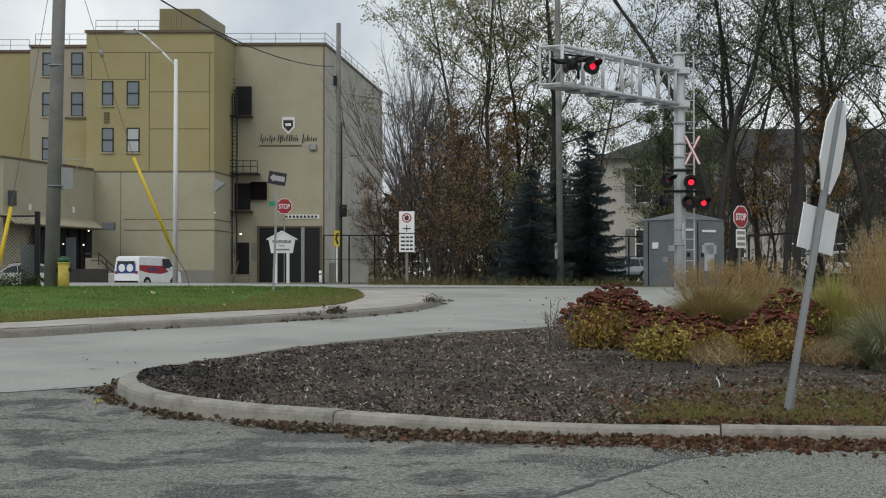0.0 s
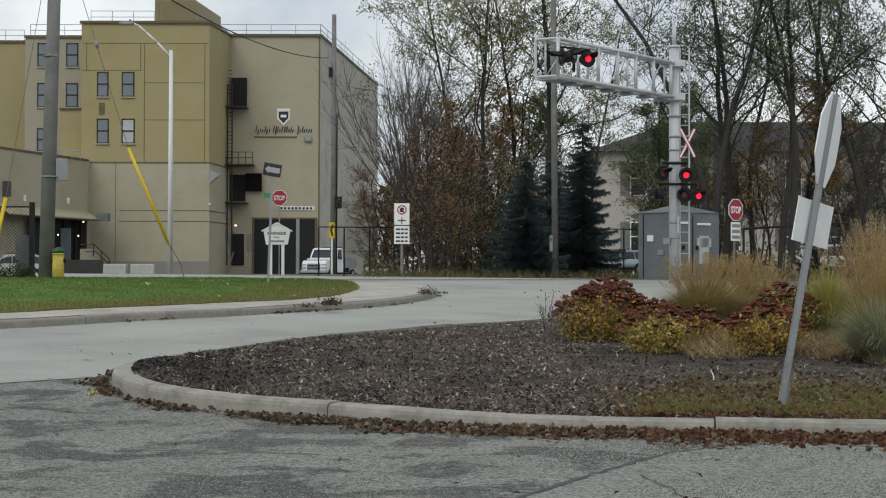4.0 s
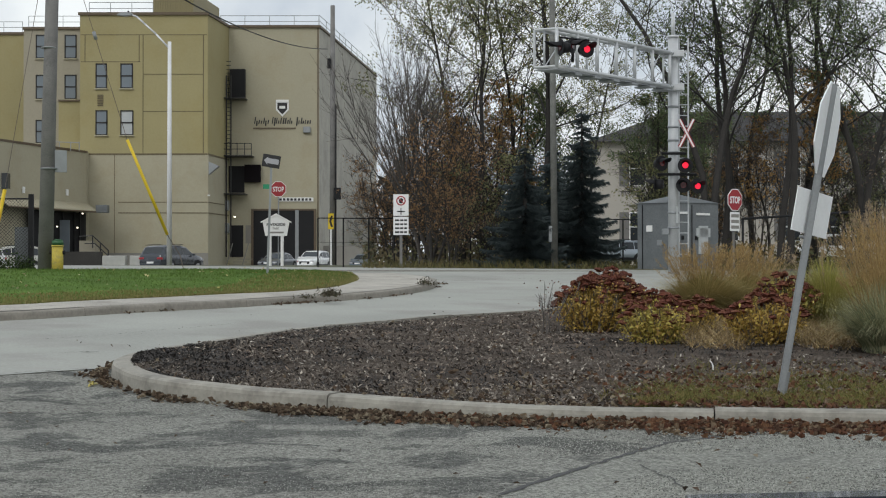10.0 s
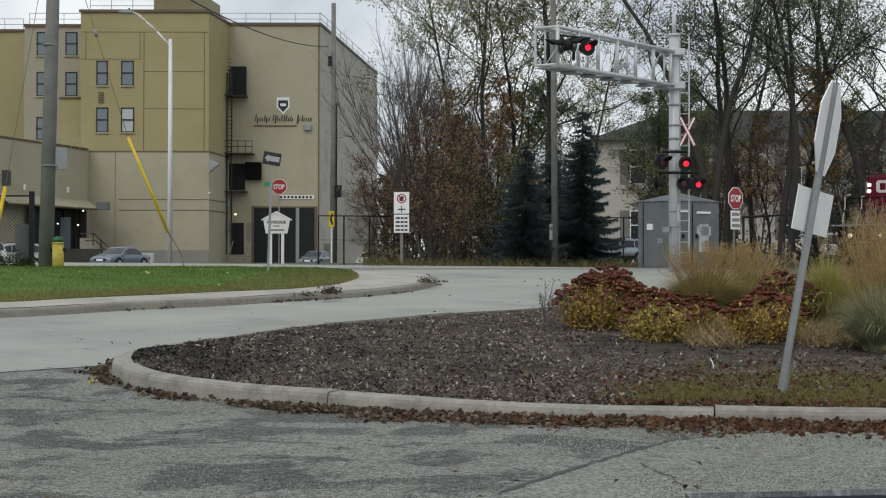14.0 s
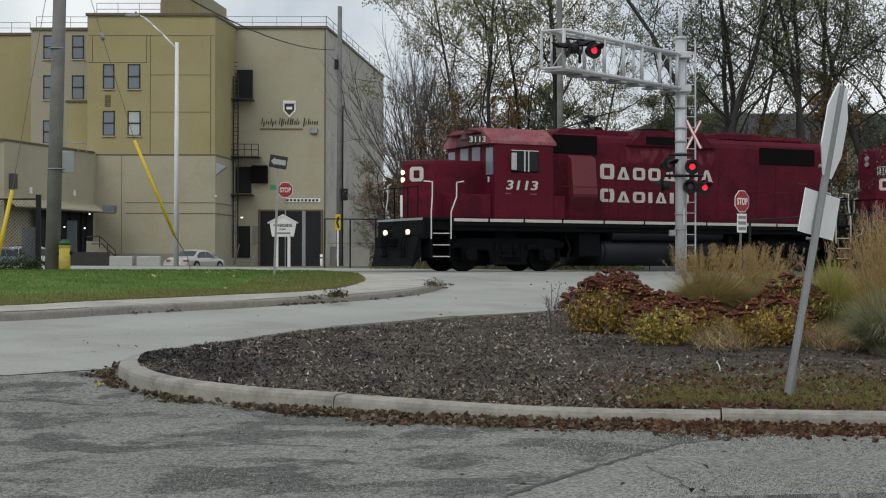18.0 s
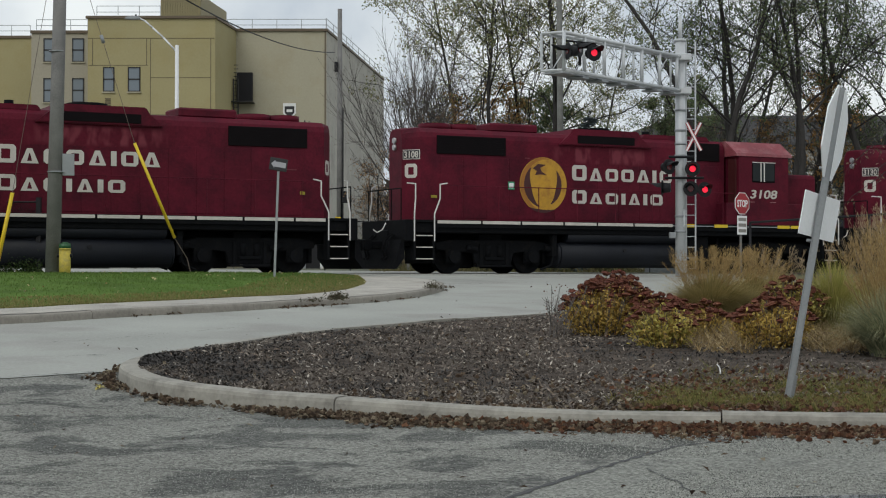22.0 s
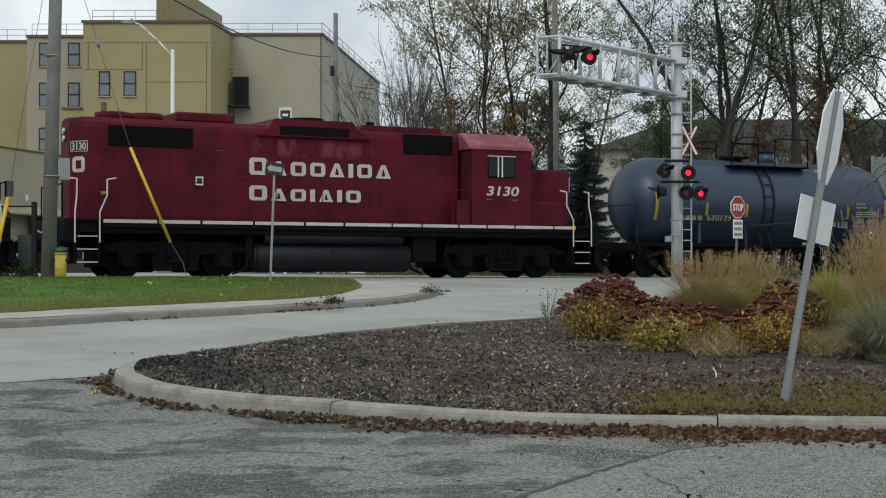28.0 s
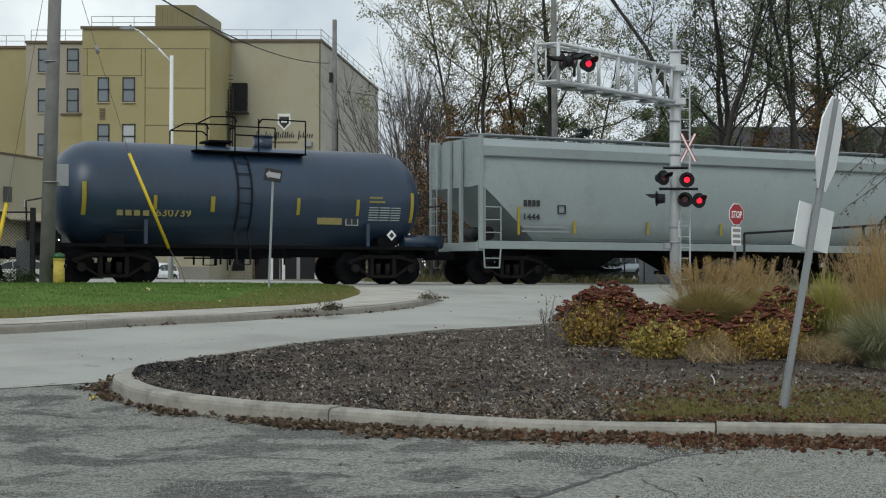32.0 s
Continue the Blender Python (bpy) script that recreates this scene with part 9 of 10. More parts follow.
GREENBL = leafy("blue_green_grass", [(0.13, 0.165, 0.105), (0.27, 0.3, 0.175), (0.4, 0.4, 0.24), (0.62, 0.56, 0.36)], 0.8, 0.35)
OLIVEBL = leafy("olive_grass", [(0.15, 0.14, 0.055), (0.3, 0.26, 0.1), (0.42, 0.33, 0.14), (0.54, 0.42, 0.2)], 0.8, 0.3)
LIMEBL = leafy("yellow_green_grass", [(0.2, 0.22, 0.06), (0.34, 0.34, 0.09), (0.44, 0.4, 0.12), (0.5, 0.42, 0.18)], 0.8, 0.3)
RUSTPLUME = leafy("rusty_plumes", [(0.28, 0.18, 0.075), (0.43, 0.3, 0.13), (0.25, 0.17, 0.075), (0.52, 0.4, 0.2)], 0.9, 0.35)
PLUME = leafy("grass_plumes", [(0.34, 0.26, 0.17), (0.42, 0.33, 0.22), (0.26, 0.19, 0.11)], 0.9, 0.35)


def sedum(x, y, width, height, seed, leaves=2200, heads=90, bare=0.0, leaf=None):
    """bare: how far its front stems stand without flower heads."""
    rnd = random.Random(seed)
    heads = int(heads * 1.75)
    T = thing("sedum_plant", "clump of sedum with yellowing leaves and dark red dried flower heads", "plant", pose(x, y, bed_height(x, y)), "sedum clumps in the bed")
    V, F = [], []
    HV, HF = [], []
    SV, SF = [], []
    for i in range(heads):
        a, r = rnd.uniform(0, 6.283), math.sqrt(rnd.random())
        px, py = math.cos(a) * r * width * 0.5, math.sin(a) * r * width * 0.5
        h = height * (1 - 0.38 * r * r) * rnd.uniform(0.8, 1.1)
        b = Vector((px * 0.5, py * 0.5, 0))
        t = Vector((px, py, h))
        limb(rnd, SV, SF, b, t - b, (t - b).length * 0.97, 0.006, 0.004, 3, 0.02, 0.0, 3)
        if not (bare and py < -width * 0.5 * (1 - bare) and rnd.random() < 0.8):
            rad = rnd.uniform(0.03, 0.072)
            tip = Vector((rnd.gauss(0, 0.18), rnd.gauss(0, 0.18), 1)).normalized()
            u = tip.orthogonal().normalized()
            w = tip.cross(u)
            k = len(HV)
            HV.append(t + tip * 0.028)
            for ring, (q, dz) in enumerate(((0.6, 0.018), (1.0, -0.004))):
                for j in range(9):
                    an = j * 0.698 + ring * 0.35
                    rr = rad * q * rnd.uniform(0.82, 1.18)
                    HV.append(t + u * (math.cos(an) * rr) + w * (math.sin(an) * rr) + tip * (dz + rnd.uniform(-0.008, 0.008)))
            HV.append(t - tip * 0.03)
            for j in range(9):
                jn = (j + 1) % 9
                HF.extend(((k, k + 1 + j, k + 1 + jn), (k + 1 + j, k + 10 + j, k + 10 + jn, k + 1 + jn), (k + 10 + j, k + 19, k + 10 + jn)))
            for j in range(22):   # single florets over the dome
                an, q = rnd.uniform(0, 6.283), math.sqrt(rnd.random())
                c = t + u * (math.cos(an) * q * rad) + w * (math.sin(an) * q * rad) + tip * (0.03 * (1 - q * q) + 0.004)
                flake(HV, HF, c, rnd.uniform(0.007, 0.014), rnd, 0.8, 0.8)
        for j in range(int(leaves * 2.3) // heads):
            f = rnd.uniform(0.05, 0.9) ** 0.8
            c = b.lerp(t, f) + Vector((rnd.gauss(0, 0.05), rnd.gauss(0, 0.05), rnd.gauss(0, 0.03)))
            flake(V, F, c, rnd.uniform(0.014, 0.036), rnd, 0.9, 0.5, 0.15)
    for nm, vv, ff, mt in (("stem", SV, SF, TWIG), ("foliage", V, F, leaf or SEDUM), ("bloom", HV, HF, HEADS)):
        me = bpy.data.meshes.new(nm)
        me.from_pydata(vv, [], ff)
        place(nm, me, mt, T)
    return T


def ornamental_grass(x, y, width, height, seed, blades=1600, plumes=70, mat=None, lean=0.0, plume_top=1.25, fan=0.55, plume=None, wisp=0.3):
    rnd = random.Random(seed)
    T = thing("ornamental_grass", "tuft of tall ornamental grass with feathery dry plumes", "grass tuft", pose(x, y, bed_height(x, y)), "grass tufts in the bed")
    V, F = [], []
    for i in range(int(blades * 1.9)):
        a, r = rnd.uniform(0, 6.283), rnd.random() ** 0.6
        b = Vector((math.cos(a) * r * width * 0.2, math.sin(a) * r * width * 0.2, 0))
        out = Vector((math.cos(a), math.sin(a), 0)) * (r * width * fan) + Vector((rnd.gauss(lean, 0.13), rnd.gauss(0, 0.13), 0))
        h = height * rnd.uniform(0.55, 1.05) * (1 - 0.25 * r)
        w = rnd.uniform(0.0025, 0.006)
        side = Vector((-math.sin(a), math.cos(a), 0))
        bow = rnd.uniform(0.4, 1.5)
        prev = None
        for k in range(6):
            f = k / 5
            c = b + out * (f ** 1.7) + Vector((0, 0, h * (f - (0.12 + 0.34 * r) * bow * f ** 3)))
            ww = w * (1 - 0.8 * f)
            V.extend((c - side * ww, c + side * ww))
            n = len(V)
            if prev is not None:
                F.append((prev, prev + 1, n - 1, n - 2))
            prev = n - 2
    me = bpy.data.meshes.new("foliage")
    me.from_pydata(V, [], F)
    place("foliage", me, mat or STRAW, T)
    V, F = [], []
    for i in range(plumes):
        a, r = rnd.uniform(0, 6.283), rnd.random() ** 0.6
        b = Vector((math.cos(a) * r * width * 0.25, math.sin(a) * r * width * 0.25, height * 0.4))
        t = Vector((math.cos(a) * r * width * 0.5 + rnd.gauss(lean, 0.1), math.sin(a) * r * width * 0.42, height * plume_top * rnd.uniform(0.6, 1.06)))
        limb(rnd, V, F, b, t - b, (t - b).length, 0.003, 0.002, 3, 0.04, 0.0, 4)
        for k in range(26):
            f = rnd.uniform(0.72, 1.0)
            c = b.lerp(t, f) + Vector((rnd.gauss(0, 0.012), rnd.gauss(0, 0.012), 0))
            d = (t - b).normalized() + Vector((rnd.gauss(0, wisp), rnd.gauss(0, wisp), 0))
            k0 = len(V)
            V.extend((c, c + Vector((0.006, 0, 0)), c + d * rnd.uniform(0.03, 0.06)))
            F.append((k0, k0 + 1, k0 + 2))
    me = bpy.data.meshes.new("plume")
    me.from_pydata(V, [], F)
    place("plume", me, plume or PLUME, T)
    return T


sedum(2.02, 21.25, 1.12, 0.74, 41, 2800, 105, 0.6, GOLDEN)
sedum(2.4, 23.3, 1.15, 0.76, 46, 1500, 95)
sedum(2.57, 19.35, 0.85, 0.53, 42, 2300, 66, 1.1)
sedum(2.72, 21.2, 0.85, 0.6, 47, 1300, 65)
sedum(3.3, 21.3, 0.9, 0.5, 43, 900, 40, 0.0, GOLDEN)
sedum(3.98, 19.65, 1.05, 0.6, 44, 2500, 85, 0.6, GOLDEN)
sedum(4.86, 22.6, 1.0, 0.78, 45, 1500, 60)
ornamental_grass(4.02, 24.6, 1.35, 0.98, 51, 6500, 150, OLIVEBL, 0.03, 1.15, 0.55, RUSTPLUME, 0.7)
ornamental_grass(4.95, 26.4, 1.4, 0.95, 52, 3400, 120, OLIVEBL, 0.05, 1.2, 0.5, RUSTPLUME, 0.7)
ornamental_grass(5.9, 29.0, 1.6, 0.9, 53, 2600, 40, OLIVEBL)
ornamental_grass(5.2, 18.75, 1.2, 1.02, 54, 4200, 110, GREENBL, 0.0, 1.42, 0.42, RUSTPLUME, 0.4)
ornamental_grass(5.5, 22.8, 1.25, 1.22, 55, 4200, 20, LIMEBL, 0.0, 1.1, 0.35)
ornamental_grass(5.95, 20.6, 1.3, 1.2, 56, 3000, 170, OLIVEBL, 0.05, 1.32, 0.45, RUSTPLUME, 0.4)
ornamental_grass(6.75, 24.6, 1.6, 1.4, 57, 2400, 160, STRAW, 0.08, 1.3, 0.5, PLUME, 0.3)
# a bare little twiggy plant at the bed's edge
rnd = random.Random(61)
T = thing("bare_shrub", "small bare twiggy shrub in the mulch", "shrub", pose(1.35, 20.60, 0.3))
V, F = [], []
for i in range(12):
    br, d = limb(rnd, V, F, Vector((rnd.gauss(0, 0.06), rnd.gauss(0, 0.06), 0)), Vector((rnd.gauss(0, 0.3), rnd.gauss(0, 0.3), 1)), rnd.uniform(0.45, 0.75), 0.007, 0.003, 4, 0.12, 0.0, 6)
    for k in range(5):
        limb(rnd, V, F, br[rnd.randrange(2, 6)], d + Vector((rnd.gauss(0, 0.8), rnd.gauss(0, 0.8), 0.2)), rnd.uniform(0.08, 0.2), 0.004, 0.002, 3, 0.2, 0, 3)
me = bpy.data.meshes.new("branch")
me.from_pydata(V, [], F)
place("branch", me, TWIG, T)
V, F = [], []
for i in range(60):
    flake(V, F, Vector((rnd.gauss(0, 0.14), rnd.gauss(0, 0.14), rnd.uniform(0.2, 0.7))), 0.015, rnd, 1.0, 0.8)
me = bpy.data.meshes.new("seed_head")
me.from_pydata(V, [], F)
tagged(place("seed_head", me, HEADS, T), kind="stuff")
# low hedge growth at the foot of the fence
V, F = [], []
rg = random.Random(64)
for i in range(5200):
    x, y = rg.uniform(-14.4, -10.553), rg.gauss(40.7, 0.12)
    flake(V, F, Vector((x, y, 1.02 + abs(rg.gauss(0, 0.19)))), rg.uniform(0.015, 0.045), rg, 1.0, 0.6)
stuff("fence_weeds", V, F, leafy("hedge_leaves", [(0.025, 0.045, 0.014), (0.04, 0.07, 0.02), (0.07, 0.09, 0.03)], 0.7, 0.3), "dark green weeds at the foot of the fence", "weeds")
# straw litter between the clumps
V, F = [], []
rg = random.Random(63)
for i in range(15000):
    x, y = rg.uniform(2.9, 7.5), rg.uniform(18.7, 26)
    if abs(x - 3.98) < 0.4 and y < 20.2:
        continue
    blade(V, F, Vector((x, y, bed_height(x, y))), rg.uniform(0.05, 0.3), 0.006, 1.2, rg)
stuff("straw_litter", V, F, leafy("matted_straw", [(0.17, 0.115, 0.055), (0.34, 0.24, 0.115), (0.25, 0.19, 0.09), (0.58, 0.46, 0.26)], 0.85, 0.2, (0, 0.4, 0.75, 1.0)), "flattened straw between the clumps", "straw")
# a curled white strip blown onto the mulch
T = thing("paper_scrap", "curled strip of white litter on the mulch", "litter")
bm = bmesh.new()
rows = []
for k in range(9):
    a = -0.7 + k * 0.2
    rows.append([bm.verts.new((2.72 + 0.07 * math.cos(a) * 0.6 + w, 16.3 + 0.1 * math.sin(a), bed_height(2.72, 16.3) + 0.05 + 0.06 * math.sin(a))) for w in (-0.008, 0.008)])
for a, b in zip(rows, rows[1:]):
    bm.faces.new((a[0], a[1], b[1], b[0]))
bmesh.ops.solidify(bm, geom=bm.faces[:], thickness=0.002)
part("strip", bm, SIGNWHITE, T)
# branch with dark red leaves that hangs in beside the sign
T = thing("hanging_branch", "thin bare branch with a few drying brown leaves", "branch")
rnd = random.Random(71)
V, F = [], []
LV, LF = [], []
root = Vector((6.57, 20.00, 3.74))
for aim in ((5.16, 20.00, 2.45), (5.21, 20.00, 1.94), (5.48, 20.20, 2.74), (5.44, 19.80, 1.73), (5.60, 20.00, 2.20)):
    d = Vector(aim) - root
    pts, _ = limb(rnd, V, F, root, d, d.length, 0.014, 0.003, 5, 0.05, 0.0, 14)
    for k in range(7, 15):
        for q in range(2):
            tw, _ = limb(rnd, V, F, pts[k], d.normalized() + Vector((rnd.gauss(0, 0.7), rnd.gauss(0, 0.7), rnd.gauss(-0.2, 0.5))), rnd.uniform(0.1, 0.26), 0.003, 0.0015, 3, 0.15, 0, 3)
            for c in tw[1:]:
                if rnd.random() < 0.6:
                    flake(LV, LF, c + Vector((rnd.gauss(0, 0.012), rnd.gauss(0, 0.012), rnd.gauss(-0.01, 0.012))), rnd.uniform(0.018, 0.036), rnd, 1.0, 0.5, 0.2)
me = bpy.data.meshes.new("branch")
me.from_pydata(V, [], F)
place("branch", me, BARK, T)
me = bpy.data.meshes.new("leaf")
me.from_pydata(LV, [], LF)
place("foliage", me, leafy("drying_leaves", [(0.15, 0.10, 0.07), (0.24, 0.19, 0.13), (0.1, 0.06, 0.045), (0.18, 0.16, 0.09)], 0.7, 0.3), T)
# ---- vehicles ----
def car(name, label, paint, kind, length, height, width=1.82):
    """A road vehicle; x ahead, z 0 on the road."""
    T = thing(name, label, "pickup truck" if kind == "truck" else "van" if kind == "van" else "car")
    h = length / 2
    w = width / 2
    belt = height * 0.6
    if kind == "van":
        side = [(-h, 0.35), (-h, height * 0.55), (-h + 0.12, height - 0.08), (-h + 0.3, height), (h * 0.25, height), (h * 0.45, height - 0.12), (h * 0.72, height * 0.6), (h - 0.1, height * 0.5), (h, 0.62), (h, 0.32)]
    elif kind == "truck":
        side = [(-0.1, 0.55), (-0.1, height - 0.12), (0.0, height), (1.05, height), (1.25, height - 0.09), (1.85, height * 0.66), (2.2, height * 0.63), (h - 0.3, height * 0.57), (h - 0.06, height * 0.52), (h, height * 0.44), (h, 0.5)]
    rounded = kind in ("suv", "sedan")
    if rounded:
        B, H = belt, height
        if kind == "suv":
            line = [(-1, B * 0.72), (-0.985, B * 0.97), (-0.95, B + 0.1), (-0.8, H - 0.14), (-0.66, H - 0.03), (-0.3, H), (0, H - 0.02), (0.16, H - 0.1), (0.48, B + 0.08), (0.62, B + 0.03), (0.86, B - 0.1), (0.96, B - 0.2), (1, B - 0.42)]
        else:
            line = [(-1, B * 0.68), (-0.985, B * 0.95), (-0.95, B + 0.03), (-0.72, B + 0.08), (-0.62, B + 0.12), (-0.36, H - 0.07), (-0.15, H), (0.02, H - 0.01), (0.14, H - 0.07), (0.46, B + 0.07), (0.6, B + 0.02), (0.86, B - 0.1), (0.96, B - 0.2), (1, B - 0.4)]

        def half(f):
            """Half a section at the share f of the half length: points from the sill up to the middle of the roof."""
            for (a, za), (b, zb) in zip(line, line[1:]):
                if a <= f <= b:
                    top = za + (zb - za) * (f - a) / (b - a)
                    break
            shoulder = min(B, top - 0.03)
            foot = 0.24 + 0.08 * max(0, abs(f) - 0.8) / 0.2
            ww = w * (1 - 0.17 * (max(0, abs(f) - 0.68) / 0.32) ** 2)
            wt = ww * (0.95 - 0.17 * max(0, top - B) / (H - B))
            return [(ww * 0.84, foot), (ww * 0.97, foot + 0.1), (ww, foot + 0.55 * (shoulder - foot)), (ww * 0.99, shoulder - 0.05 * (shoulder - foot)), (ww * 0.955, shoulder), (wt, top - min(0.05, 0.4 * (top - shoulder))), (wt * 0.84, top - 0.004), (0.0, top + 0.012)]

        bm = bmesh.new()
        rings = []
        stations = sorted(set([f for f, _ in line] + [-0.9, -0.85, -0.5, -0.22, 0.08, 0.24, 0.32, 0.4, 0.55, 0.7, 0.78, 0.92]))
        for f in stations:
            q = half(f)
            rings.append([bm.verts.new((f * h, y, z)) for y, z in q] + [bm.verts.new((f * h, -y, z)) for y, z in q[-2::-1]])
        for a, b in zip(rings, rings[1:]):
            for i in range(len(a) - 1):
                bm.faces.new((a[i], a[i + 1], b[i + 1], b[i]))
            bm.faces.new((a[-1], a[0], b[0], b[-1]))
        bm.faces.new(rings[0])
        bm.faces.new(rings[-1][::-1])
        bmesh.ops.recalc_face_normals(bm, faces=bm.faces[:])
        body = part("body", bm, paint, T, smooth=True)

        def pane(name, f0, f1, low_, high_, s):
            """Glass that follows the body: between two stations, from the share low_ to the share high_ of the window's height."""
            bm = bmesh.new()
            cols = []
            for i in range(7):
                f = f0 + (f1 - f0) * i / 6
                q = half(f)
                (ya, za), (yb, zb) = q[4], q[5]
                cols.append([bm.verts.new((f * h, s * (ya + (yb - ya) * g + 0.008), za + (zb - za) * g)) for g in (low_, high_)])
            for a, b in zip(cols, cols[1:]):
                bm.faces.new((a[0], b[0], b[1], a[1]))
            part(name, bm, GLASS, body)

        def screen(name, f0, f1):
            bm = bmesh.new()
            cols = []
            for i in range(7):
                f = f0 + (f1 - f0) * i / 6
                q = half(f)
                cols.append([bm.verts.new((f * h + (0.006 if f > 0 else -0.006), y, z + 0.008)) for y, z in ((q[6][0], q[6][1]), (0.0, q[7][1]), (-q[6][0], q[6][1]))])
            for a, b in zip(cols, cols[1:]):
                for j in range(2):
                    bm.faces.new((a[j], b[j], b[j + 1], a[j + 1]))
            part(name, bm, GLASS, body)

        for s in (-1, 1):
            for f0, f1 in ((-0.82, -0.47), (-0.45, -0.03), (-0.01, 0.4)) if kind == "suv" else ((-0.52, -0.07), (-0.05, 0.38)):
                pane("side_window", f0, f1, 0.1, 0.86, s)
            bm = bmesh.new()
            box(bm, h * 0.34, h * 0.4, min(s * w, s * (w + 0.17)), max(s * w, s * (w + 0.17)), B + 0.0, B + 0.13, 0.03)
            part("mirror", bm, paint, body)
            bm = bmesh.new()
            box(bm, h * 0.9, h * 0.985, min(s * w * 0.5, s * w * 0.88), max(s * w * 0.5, s * w * 0.88), B - 0.33, B - 0.2, 0.03)
            part("headlight", bm, CHROME, body)
            bm = bmesh.new()
            box(bm, -h * 1.005, -h * 0.93, min(s * w * 0.5, s * w * 0.9), max(s * w * 0.5, s * w * 0.9), B * 0.74, B * 0.74 + 0.14, 0.03)
            part("tail_light", bm, SIGNRED, body)
        screen("windscreen", 0.18, 0.45)
        screen("rear_window", -0.94, -0.81) if kind == "suv" else screen("rear_window", -0.6, -0.38)
    else:
        bm = bmesh.new()
        rings = []
        for f in (-1, -0.92, 0.92, 1):
            ring = []
            for x, z in side:
                t = max(0.0, (z - belt) / max(0.01, height - belt))
                ww = w * (1 - 0.07 * t)
                if kind == "truck":   # the bonnet narrows towards its nose
                    ww *= 1 - 0.1 * max(0.0, (x - 1.7) / (h - 1.7))
                inset_ = 0.05 if abs(f) == 1 else 0.0
                ring.append(bm.verts.new((x * (1 - inset_ * 0.4), ww * f, z - inset_ * (1 if z > belt else -0.5))))
            rings.append(ring)
        k = len(side)
        for a, b in zip(rings, rings[1:]):
            for i in range(k):
                bm.faces.new((a[i], a[(i + 1) % k], b[(i + 1) % k], b[i]))
        bm.faces.new(rings[0])
        bm.faces.new(rings[-1][::-1])
        bmesh.ops.recalc_face_normals(bm, faces=bm.faces[:])
        body = part("body", bm, paint, T, smooth=False)
        # side windows, windscreen and rear window
        for s in (-1, 1):
            yy = s * (w * 0.955 + 0.006)
            yt = s * (w * 0.95 + 0.012)
            if kind == "van":
                spans = ((h * 0.1, h * 0.62),)
            else:
                spans = ((0.25, 1.4),)
            for a, b in spans:
                bm = bmesh.new()
                lead = 0.28 if b == spans[-1][1] else 0.0
                vs = [bm.verts.new(p) for p in ((a, s * (w + 0.004), belt + 0.08), (b, s * (w + 0.004), belt + 0.08), (b - lead * 1.6, yt, height - 0.14), (a + (0.22 if a < -h * 0.5 else 0.02), yt, height - 0.14))]
                bm.faces.new(vs if s < 0 else vs[::-1])
                part("side_window", bm, GLASS, body)
            bm = bmesh.new()
            box(bm, h * 0.42, h * 0.5, min(s * w, s * (w + 0.16)), max(s * w, s * (w + 0.16)), belt + 0.02, belt + 0.16, 0.02)
            part("mirror", bm, paint, body)
            bm = bmesh.new()
            box(bm, h - 0.14, h + 0.012, min(s * w * 0.55, s * w * 0.92), max(s * w * 0.55, s * w * 0.92), belt * 0.7, belt * 0.7 + 0.14, 0.03)
            part("headlight", bm, CHROME, body)
            bm = bmesh.new()
            box(bm, -h - 0.012, -h + 0.1, min(s * w * 0.72, s * w * 0.95), max(s * w * 0.72, s * w * 0.95), belt * 0.75, belt * 0.75 + 0.2, 0.02)
            part("tail_light", bm, SIGNRED, body)
        xs = {"van": ((h * 0.45, height - 0.12), (h * 0.72, height * 0.6)), "truck": ((1.25, height - 0.09), (1.85, height * 0.66))}[kind]
        (xa, za), (xb, zb) = xs
        d = Vector((xb - xa, 0, zb - za)).normalized()
        nrm = Vector((-d.z, 0, d.x)) * 0.012
        bm = bmesh.new()
        vs = [bm.verts.new(Vector(p) + nrm) for p in ((xa + d.x * 0.08, -w * 0.78, za + d.z * 0.08), (xa + d.x * 0.08, w * 0.78, za + d.z * 0.08), (xb - d.x * 0.05, w * 0.86, zb - d.z * 0.05), (xb - d.x * 0.05, -w * 0.86, zb - d.z * 0.05))]
        bm.faces.new(vs)
        part("windscreen", bm, GLASS, body)
        if kind != "truck":
            bm = bmesh.new()
            x, zz0, zz1 = -h - 0.016, belt + 0.1, height - 0.3
            vs = [bm.verts.new(p) for p in ((x, -w * 0.75, zz0), (x, w * 0.75, zz0), (x, w * 0.7, zz1), (x, -w * 0.7, zz1))]
            bm.faces.new(vs)
            part("rear_window", bm, GLASS, body)
    bm = bmesh.new()
    box(bm, h - 0.04, h + 0.015, -w * 0.5, w * 0.5, belt * 0.45, belt * 0.72, 0.01)
    part("grille", bm, DARK, body)
    for e in (-1, 1):
        bm = bmesh.new()
        bw = 0.8 if rounded else 0.96
        box(bm, min(e * (h - 0.1), e * (h + 0.04)), max(e * (h - 0.1), e * (h + 0.04)), -w * bw, w * bw, 0.3, 0.5, 0.03)
        part("bumper", bm, DARK if kind in ("truck", "van") else paint, body)
        bm = bmesh.new()
        box(bm, e * h - 0.02 if e < 0 else h + 0.01, e * h + 0.0 if e < 0 else h + 0.03, -0.25, 0.25, 0.5, 0.62)
        part("number_plate", bm, SIGNWHITE, body)
    axles = (h * 0.62, -h * 0.6) if kind != "truck" else (h - 0.95, -h + 1.3)
    r = 0.34 if kind != "truck" else 0.4
    wheels = []
